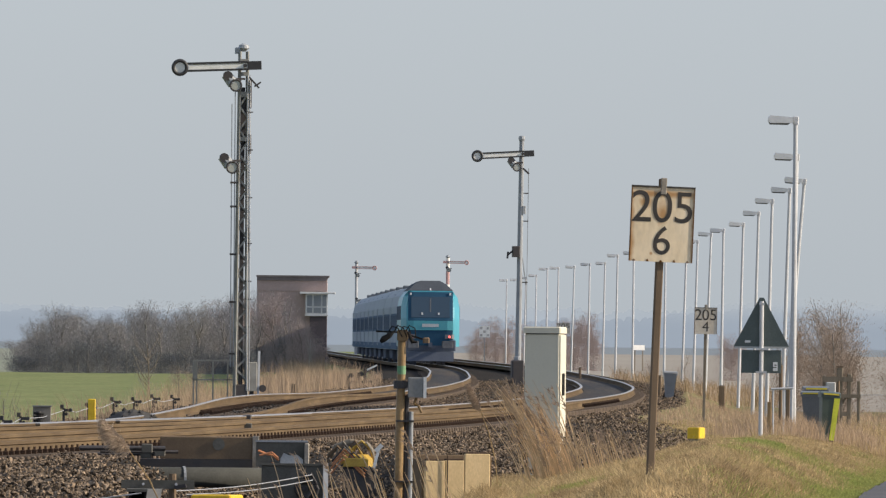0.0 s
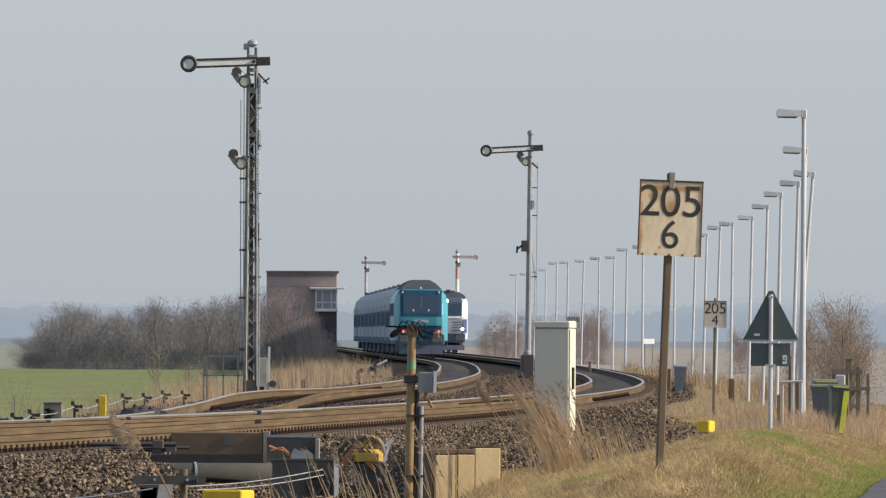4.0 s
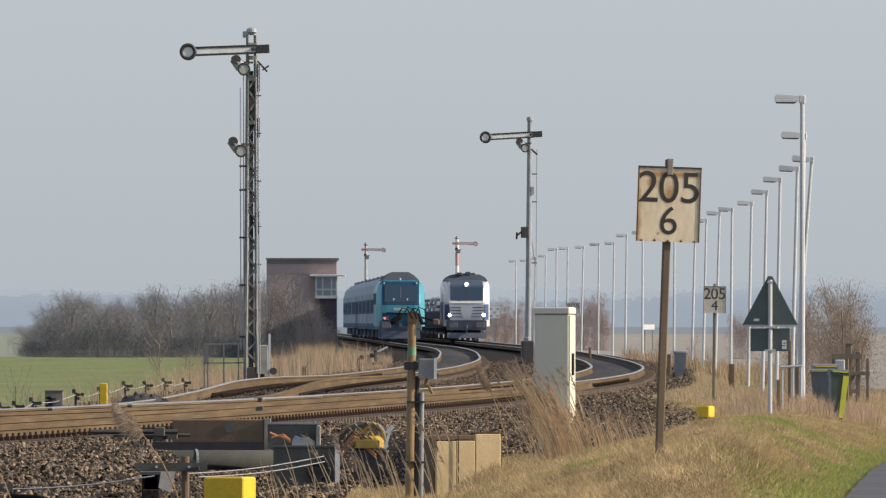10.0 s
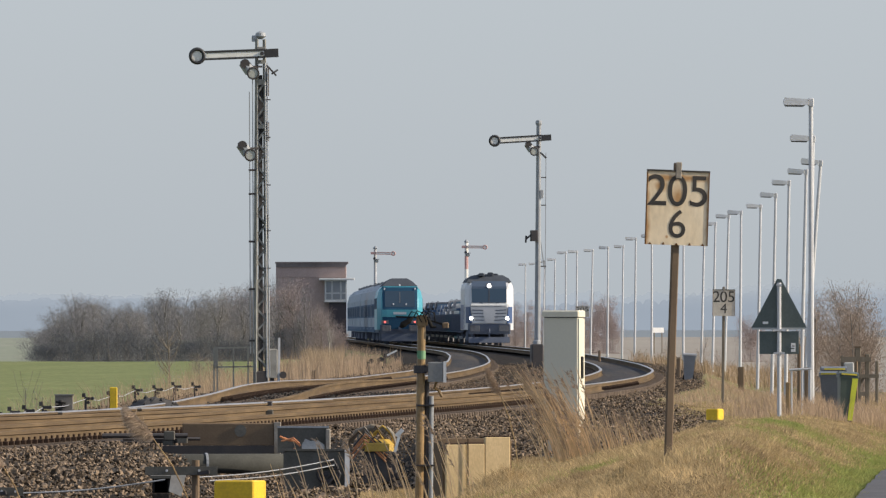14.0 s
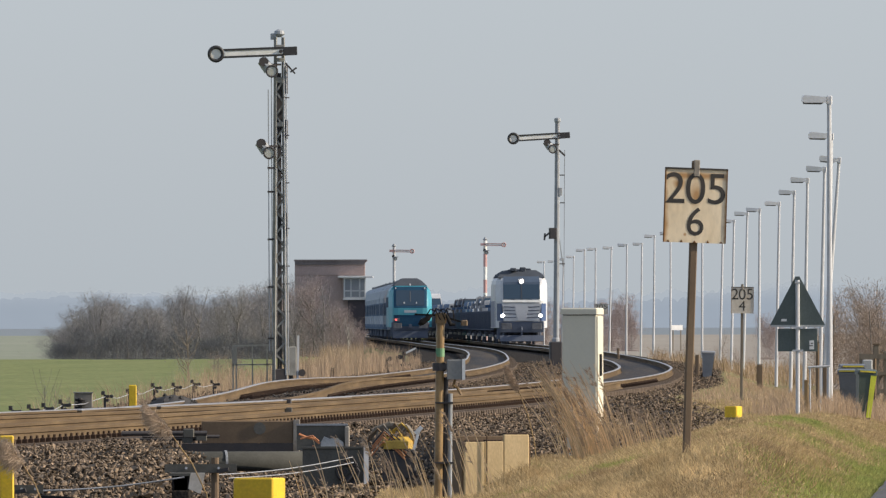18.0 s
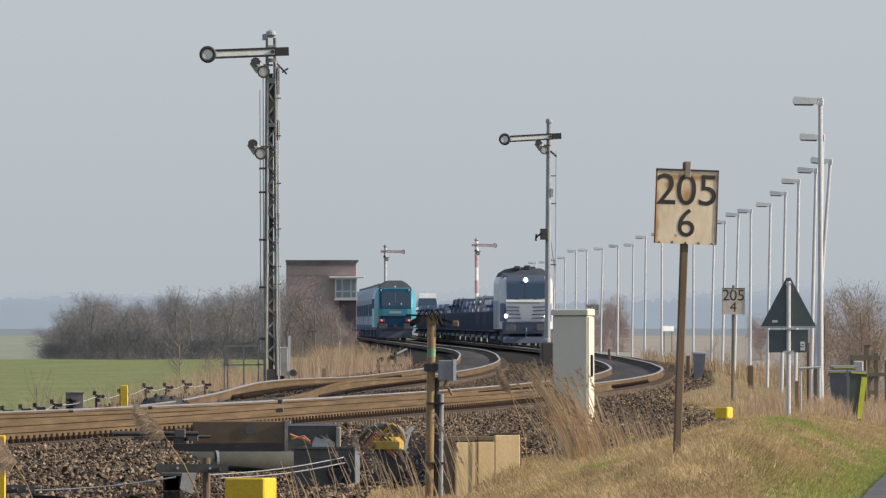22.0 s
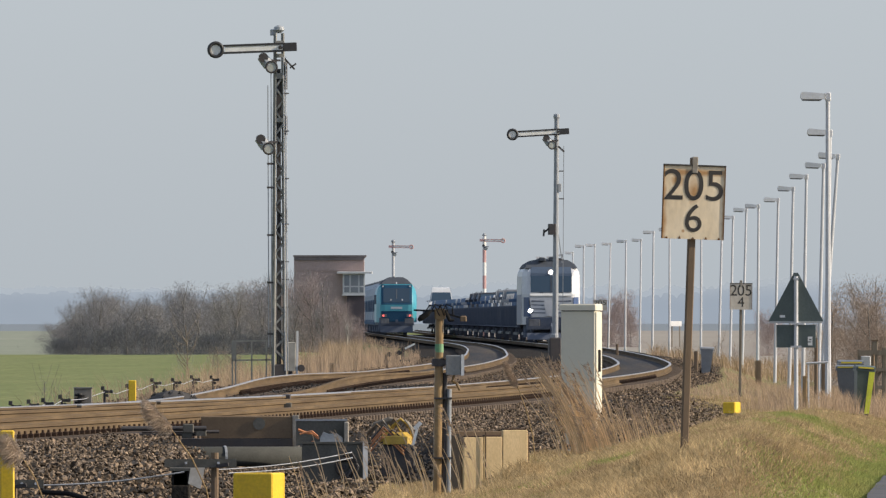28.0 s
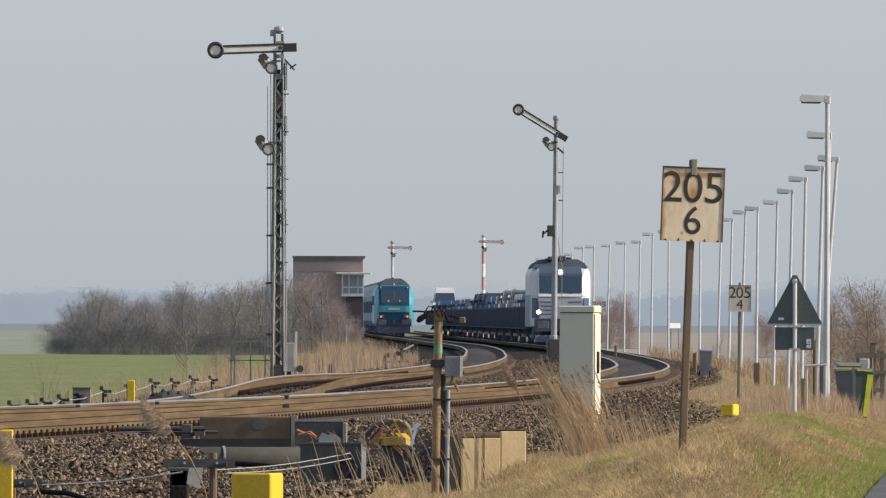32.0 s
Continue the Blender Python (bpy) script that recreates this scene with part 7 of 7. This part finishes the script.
def sleepers():
    sh = Shape().box(-1.3, 1.3, -0.13, 0.13, -0.16, 0.0, 0.015)
    me = tidy(mesh_of("sleeper", sh, M["sleeper"]))
    clips = Shape()
    rest = Shape()
    clip = tidy(mesh_of("rail_clip", Shape().box(-0.035, 0.035, -0.06, 0.06, -0.005, 0.055, 0.008).tube([(0, 0, 0.05), (0, 0, 0.09)], 0.018, 6), M["clip"]))
    for track, line, y0, n in ((track_near, near_line, 196.0, 300), (track_far, far_line, 268.0, 240), (track_branch, branch_line, 180.0, 210)):
        y = y0
        for k in range(n + (0 if track is track_branch else 500)):
            d = line(y + 0.5) - line(y - 0.5)
            m = Matrix.Translation((line(y), y, RAIL_TOP - 0.172)) @ Matrix.Rotation(-math.atan(d), 4, "Z")
            if k < n:
                ob = new("sleeper", me)
                ob.parent, ob.matrix_basis = track, m
                for u, e in ((-HALF, -0.10), (-HALF, 0.10), (HALF, -0.10), (HALF, 0.10)):
                    # the packed rails of the points hide all but the outer row and a short stretch
                    if y > 300 or (track is track_branch and u > 0 and e > 0) or (track is track_near and 205 < y < 216 and u > 0):
                        c = m @ Vector((u + e, 0, 0))
                        if track is track_branch and u > 0 and e > 0 and y < 300:
                            ob = new("rail_clip", clip)
                            ob.parent, ob.matrix_basis = track, Matrix.Translation(c)
                            continue
                        clips.box(c.x - 0.035, c.x + 0.035, c.y - 0.06, c.y + 0.06, c.z - 0.005, c.z + 0.055)
                        clips.tube([(c.x, c.y, c.z + 0.05), (c.x, c.y, c.z + 0.09)], 0.018, 5)
            else:
                rest.add([m @ Vector((p[0] * 0.84, p[1], p[2] - 0.02)) for p in sh.v], sh.f)
            y += 0.62
    part("distant_sleeper_row", rest, M["sleeper"], track_near)["kind"] = "stuff"
    part("fastening_row", clips, M["clip"], track_near)["kind"] = "stuff"


def blades(name, label, material, spots, rng, h0, h1, w, lean, bend=0.3, wind=-0.25):
    """Upright grass or reed blades, each with a bend."""
    verts, faces = [], []
    for x, y in spots:
        z, h = land(x, y) - 0.03, rng.uniform(h0, h1)
        a = rng.uniform(0, 6.3)
        dx, dy = math.cos(a) * lean * h + wind * h * rng.uniform(0.2, 1.0), math.sin(a) * lean * h
        ww = w * rng.uniform(0.6, 1.4)
        k = len(verts)
        b = rng.uniform(-1.2, 1.2)
        wx, wy = ww * math.cos(b), ww * math.sin(b)
        verts += [(x - wx, y - wy, z), (x + wx, y + wy, z), (x - wx * 0.7 + dx * bend, y - wy * 0.7 + dy * bend, z + h * 0.6), (x + wx * 0.7 + dx * bend, y + wy * 0.7 + dy * bend, z + h * 0.6), (x + dx, y + dy, z + h * rng.uniform(0.85, 1.0))]
        faces += [(k, k + 1, k + 3, k + 2), (k + 2, k + 3, k + 4)]
    me = bpy.data.meshes.new(name)
    me.from_pydata(verts, [], faces)
    me.materials.append(material)
    return tagged(new(name, me), label, "grass", kind="stuff")


def turf(name, label, material, spots, rng, h0, h1, w):
    """Short tangled turf: single thin blades that stand in hummocks and lie every way."""
    verts = []
    for x, y in spots:
        hum = 0.5 + noise.noise(Vector((x * 6.5, y * 0.4, 11))) + 0.7 * noise.noise(Vector((x * 2.4, y * 0.15, 5)))
        z, h = land(x, y) - 0.004, rng.uniform(h0, h1) * (0.6 + 1.1 * max(0.0, hum))
        a, tilt = rng.uniform(0, 6.3), rng.uniform(0.1, 1.5)
        dx, dy = h * tilt * math.cos(a) - 0.1 * h, h * tilt * math.sin(a)
        b = rng.uniform(-1.0, 1.0)
        wx, wy = w * math.cos(b), w * math.sin(b)
        verts += [(x - wx, y - wy, z), (x + wx, y + wy, z), (x + dx, y + dy, z + h)]
    n = len(verts)
    me = bpy.data.meshes.new(name)
    me.from_pydata(verts, [], [(k, k + 1, k + 2) for k in range(0, n, 3)])
    me.materials.append(material)
    return tagged(new(name, me), label, "grass", kind="stuff")


def lush(x, y):
    """How green the turf is: along the lane and in a few patches on the bank."""
    n = 0.5 * noise.noise(Vector((x * 1.1, y * 0.06, 1.7))) + 0.35 * noise.noise(Vector((x * 3.1, y * 0.2, 9))) + 1.35 * math.exp(-((x - road_edge(y) + 0.05) / 0.45) ** 2)
    for cx, cy, sx, sy, k in ((3.6, 160, 0.40, 15, 0.95), (4.4, 196, 0.45, 20, 1.2), (1.4, 128, 0.3, 7, 0.9), (0.85, 146, 0.25, 6, 0.8), (0.35, 127, 0.4, 4, 0.5), (5.5, 240, 0.4, 10, 0.6)):
        n += k * math.exp(-((x - cx) / sx) ** 2 - ((y - cy) / sy) ** 2)
    return n


def greenery():
    rng = random.Random(23)
    dry, green, brown = [], [], []
    for _ in range(640000):
        y = 88 * (3.6 ** rng.random() ** 1.35)
        half = 0.031 * y + 0.4
        cx = crest(y)[0]
        lo = ballast_edge(y) - 0.1 if y > 165 else -1.2
        x = rng.uniform(max(lo, -half), min(half, road_edge(y) + 0.1))
        if x > road_edge(y) + 0.04 * noise.noise(Vector((0, y * 0.6, 2))):
            continue
        n = lush(x, y)
        b = noise.noise(Vector((x * 1.5, y * 0.09, 21)))
        (green if n + rng.uniform(-0.5, 0.5) > 0.52 else (brown if b + rng.uniform(-0.45, 0.45) > 0.4 else dry)).append((x, y))
    for _ in range(30000):
        y = rng.uniform(-12, 84)
        x = rng.uniform(-4.0, road_edge(y))
        (green if noise.noise(Vector((x * 0.6, y * 0.3, 1.7))) > 0.25 else dry).append((x, y))
    turf("dry_grass", "dry straw-coloured grass on the bank", M["dry_blade"], dry, rng, 0.014, 0.045, 0.005)
    turf("green_grass", "short green grass on the bank", M["green_blade"], green, rng, 0.014, 0.042, 0.005)
    turf("brown_grass", "withered brown grass in patches on the bank", M["brown_blade"], brown, rng, 0.014, 0.045, 0.005)
    tuft = []
    for _ in range(2200):
        y = 98 * (2.9 ** (rng.random() ** 1.4))
        x0 = rng.uniform(ballast_edge(y) if y > 165 else -0.2, road_edge(y) - 0.3)
        if abs(x0) < 0.031 * y + 0.4 and lush(x0, y) < 0.5:
            tuft += [(x0 + rng.gauss(0, 0.035), y + rng.gauss(0, 0.12)) for _ in range(22)]
    blades("grass_tufts", "uneven tufts of longer straw on the bank", M["dry_blade"], tuft, rng, 0.02, 0.075, 0.003, 1.0, wind=-0.1)
    weeds = [(rng.uniform(-7.6, -4.9), rng.uniform(262, 335)) for _ in range(900)]
    blades("dry_weeds", "thin dry weeds at the edge of the meadow", M["reed"], weeds, rng, 0.15, 0.75, 0.004, 0.35)
    tall = []
    for _ in range(3000):
        y = rng.uniform(126, 133)
        tall.append((rng.uniform(-1.3, 0.9), y))
    for _ in range(5500):
        tall.append((rng.uniform(0.3, 2.0), rng.uniform(130, 152)))
    for _ in range(5000):
        y = rng.uniform(200, 330)
        cx = crest(y)[0]
        tall.append((rng.uniform(cx - 2.6, cx + 1.0), y))
    tall += [(rng.uniform(0.35, 0.85), rng.uniform(134.5, 138.2)) for _ in range(1300)]
    tall += [(rng.gauss(1.7, 0.22), rng.uniform(104, 109.5)) for _ in range(900)]
    blades("tall_dry_grass", "taller dry grass round the posts and slabs", M["dry_blade"], tall, rng, 0.04, 0.17, 0.0028, 0.6, wind=-0.12)
    straw = [(rng.gauss(6.5, 0.14), rng.uniform(250, 261)) for _ in range(1300)] + [(rng.uniform(7.3, 8.1), rng.uniform(263, 275)) for _ in range(1500)] + [(rng.gauss(5.9, 0.35), rng.uniform(258, 275)) for _ in range(900)]
    scrub = []
    for _ in range(7000):
        y = rng.uniform(500, 680)
        x = near_line(y) + 2.6 + 5.5 * rng.random()
        if noise.noise(Vector((x * 0.8, y * 0.03, 31))) > rng.uniform(-0.6, 0.3):
            scrub.append((x, y))
    blades("verge_scrub", "low brown scrub and withered weeds round the lamp posts", M["brown_blade"], scrub[::2], rng, 0.15, 0.75, 0.008, 0.4)
    blades("verge_weeds", "low straw-coloured weeds round the lamp posts", M["reed"], scrub[1::2], rng, 0.1, 0.6, 0.008, 0.4)
    blades("tall_straw", "tall pinkish straw round the bins", M["reed"], straw, rng, 0.12, 0.5, 0.005, 0.3, wind=-0.1)
    reeds, low_reeds, edge_reeds = [], [], []
    for _ in range(26000):
        y, a = rng.uniform(480, 640), rng.uniform(-0.0102, -0.0012)
        if noise.noise(Vector((a * 900, y * 0.02, 4))) + 0.35 > rng.uniform(0, 0.5) and a < -0.0018 - 0.0035 * rng.random() ** 2:
            (reeds if a < -0.0054 + 0.0012 * rng.gauss(0, 1) else (low_reeds if a < -0.0038 + 0.0008 * rng.gauss(0, 1) else edge_reeds)).append((a * y, y))
    for _ in range(2500):
        y = rng.uniform(390, 470)
        reeds.append((rng.uniform(-6.5, -3.0), y))
    for _ in range(1300):
        reeds.append((rng.uniform(-8.2, -5.4), rng.uniform(440, 540)))
    for _ in range(9000):
        y = 640 * (1.65 ** rng.random())
        x = far_line(y) - rng.uniform(2.6, 6.5)
        if x / y < -0.0052 + 0.0017 * rng.random() ** 2:
            (reeds if x / y < -0.0056 else edge_reeds).append((x, y))
    blades("reed_bed", "bed of pale dry reeds beside the track", M["reed"], reeds, rng, 0.25, 1.25, 0.006, 0.18, wind=-0.08)
    blades("low_reed_bed", "lower dry reeds thinning towards the rails", M["reed"], low_reeds, rng, 0.2, 0.95, 0.006, 0.2, wind=-0.08)
    blades("edge_reeds", "short dry growth at the edge of the stones", M["reed"], edge_reeds[::2], rng, 0.1, 0.5, 0.006, 0.25, wind=-0.08)
    right = []
    for _ in range(5000):
        y = rng.uniform(300, 470)
        right.append((rng.uniform(ballast_edge(y) + 0.5, ballast_edge(y) + 3.0), y))
    low = []
    for _ in range(3000):
        y, k = rng.uniform(255, 300), rng.uniform(0.0222, 0.031)
        if not 0.0252 < k < 0.0286:
            (right if rng.random() < 0.2 else low).append((k * y, y))
    blades("short_verge_grass", "short dry verge grass beside the lane", M["dry_blade"], low, rng, 0.08, 0.28, 0.005, 0.35)
    for _ in range(6000):
        y = rng.uniform(300, 450)
        right.append((rng.uniform(0.0225, 0.031) * y, y))
    blades("verge_grass", "tall dry verge grass by the bins", M["reed"], right, rng, 0.06, 0.3, 0.005, 0.45)


greenery()


def reed_clump(x, y, count, h, spread, seed, label, wind=-0.45):
    rng = random.Random(seed)
    t = thing("reed_clump", Matrix.Translation((x, y, land(x, y))), label, "reeds", "reed clumps")
    stems, plumes = Shape(), Shape()
    for k in range(count):
        x0, y0 = rng.gauss(0, spread), rng.uniform(-0.6, 0.6)
        hh, l = h * rng.uniform(0.45, 1.0), wind * rng.uniform(0.5, 1.3)
        pts = [(x0 + l * hh * f ** 1.3, y0, -0.05 + hh * f * (1 - 0.12 * f * abs(l))) for f in (0, 0.35, 0.7, 1.0)]
        stems.tube(pts, [0.0048, 0.0042, 0.0032, 0.0015], 3, caps=False)
        if rng.random() < 0.3:
            tip, d = Vector(pts[-1]), (Vector(pts[-1]) - Vector(pts[-2])).normalized()
            for j in range(14):
                q = tip - d * rng.uniform(0, 0.2)
                e = (d + Vector((rng.gauss(-0.25, 0.35), rng.gauss(0, 0.3), rng.gauss(-0.25, 0.3)))).normalized() * rng.uniform(0.03, 0.09)
                s = Vector((e.z, 0, -e.x)).normalized() * 0.006
                i = len(plumes.v)
                plumes.v += [tuple(q - s), tuple(q + s), tuple(q + e)]
                plumes.f.append((i, i + 1, i + 2))
    me = mesh_of("stem", stems, M["stalk"])
    part("stem", me, None, t)["kind"] = "stuff"
    me = mesh_of("plume", plumes, M["plume"])
    part("plume", me, None, t)["kind"] = "stuff"


reed_clump(1.58, 165.0, 170, 1.18, 0.15, 1, "clump of tall dry reeds leaning before the cabinet", -0.46)
reed_clump(1.72, 167.0, 60, 0.75, 0.25, 2, "clump of dry reeds with dark plumes", -0.6)
reed_clump(1.98, 164.0, 130, 0.55, 0.28, 7, "low dry reeds at the cabinet foot", -0.35)
reed_clump(-0.2, 134.0, 24, 0.8, 0.25, 3, "thin dry reed stems round the rusty post", -0.35)
reed_clump(0.1, 133.0, 9, 0.9, 0.35, 4, "thin dry reed stems before the slabs", -0.3)
reed_clump(-1.25, 131.5, 9, 0.55, 0.2, 8, "thin dry stems with plumes before the steel beam", -0.35)
reed_clump(-0.62, 136.0, 12, 0.7, 0.25, 6, "thin dry reed stems beside the point machine", -0.3)


def plume_reed(x, y, tip, label, seed, material=M["plume"], full=0.45):
    """One bent reed with a heavy drooping plume."""
    rng = random.Random(seed)
    z = land(x, y)
    t = thing("reed_plant", Matrix.Translation((x, y, z)), label, "reeds", "reed clumps")
    e = Vector((tip[0] - x, 0, tip[1] - z))
    pts = [Vector((e.x * f ** 1.7, 0, e.z * f * (1.12 - 0.12 * f))) for f in (0, 0.25, 0.5, 0.75, 0.9, 1.0)]
    part("stem", Shape().tube(pts, [0.007, 0.006, 0.006, 0.005, 0.004, 0.003], 5), M["dry_blade"], t)
    sh = Shape()
    for k in range(int(2400 * full)):
        f = rng.random() ** 0.8
        q = pts[3] + (pts[5] - pts[3]) * f + Vector((rng.gauss(0, 0.012), rng.gauss(0, 0.012), rng.gauss(0, 0.012)))
        d = Vector((rng.gauss(-0.75, 0.35), rng.gauss(0, 0.3), rng.gauss(-0.25, 0.45))).normalized() * rng.uniform(0.03, 0.12) * full * (0.5 + 1.2 * math.sin(math.pi * min(1.0, 0.25 + 0.75 * f)))
        s = Vector((d.z, 0, -d.x)).normalized() * 0.003
        i = len(sh.v)
        sh.v += [tuple(q - s), tuple(q + s), tuple(q + d)]
        sh.f.append((i, i + 1, i + 2))
    part("plume", mesh_of("plume", sh, material), None, t, "feathery brown plume")


plume_reed(-2.02, 131.0, (-2.60, 1.62), "single bent reed stem with a pale feathery plume", 31, M["pale_plume"], 0.8)
plume_reed(-3.38, 129.0, (-3.73, 1.33), "bent reed stem with a full pale plume by the yellow post", 32, M["pale_plume"], 1.1)
plume_reed(0.95, 166.0, (0.62, 1.86), "bent reed with a dark plume before the rails", 33)
plume_reed(1.35, 166.0, (1.0, 1.82), "bent reed with a dark plume before the cabinet", 34)
plume_reed(1.6, 165.0, (1.25, 1.62), "bent reed with a dark plume before the cabinet", 35)
sleepers()


# ---- what moves ----
def on_line(line, y, up=0.0, base=7.0):
    """Pose of a vehicle whose middle lies y metres ahead on a line."""
    a, b = Vector((line(y - base), y - base, 0)), Vector((line(y + base), y + base, 0))
    fwd = (a - b).normalized()
    side = Vector((0, 0, 1)).cross(fwd)
    mid = (a + b) / 2
    m = Matrix((fwd, side, Vector((0, 0, 1)))).transposed().to_4x4()
    m.translation = (mid.x, mid.y, RAIL_TOP + up)
    return m


BLUE_WAY = np.polyfit((0, 6, 9, 13, 19, 23, 28, 32), (786, 873, 930, 998, 1066, 1105, 1135, 1150), 3)
WHITE_WAY = np.polyfit((0, 6, 9, 13, 19, 23, 28, 32), (1170, 1062, 1004, 942, 880, 838, 788, 762), 3)
ARM_ROWS = [(0, -3.4), (30.4, -3.4), (30.7, -3.0), (30.8, -1.0), (30.9, 2.5), (31.0, 9), (31.1, 16.5), (31.2, 25), (31.3, 33), (31.4, 41), (31.5, 43.5), (31.6, 41), (31.7, 37), (31.8, 33.5), (31.9, 31.5), (32.0, 31)]


def motions():
    times = [2.0 * k for k in range(17)]
    for cars, line, way in ((blue_train, far_line, BLUE_WAY), (white_train, near_line, WHITE_WAY)):
        for ob, back in cars:
            up = CARS_ON_DECK if ob.name.split(".")[0] in ("car", "van") else 0.0
            base = 1.5 if up else 7.0
            walk(ob, [(t, on_line(line, float(np.polyval(way, t)) + back, up, base)) for t in times])
    home = arm_b.matrix_basis.translation.copy()
    walk(arm_b, [(t, pose(home.x, home.y, home.z, 0, a)) for t, a in ARM_ROWS])


motions()
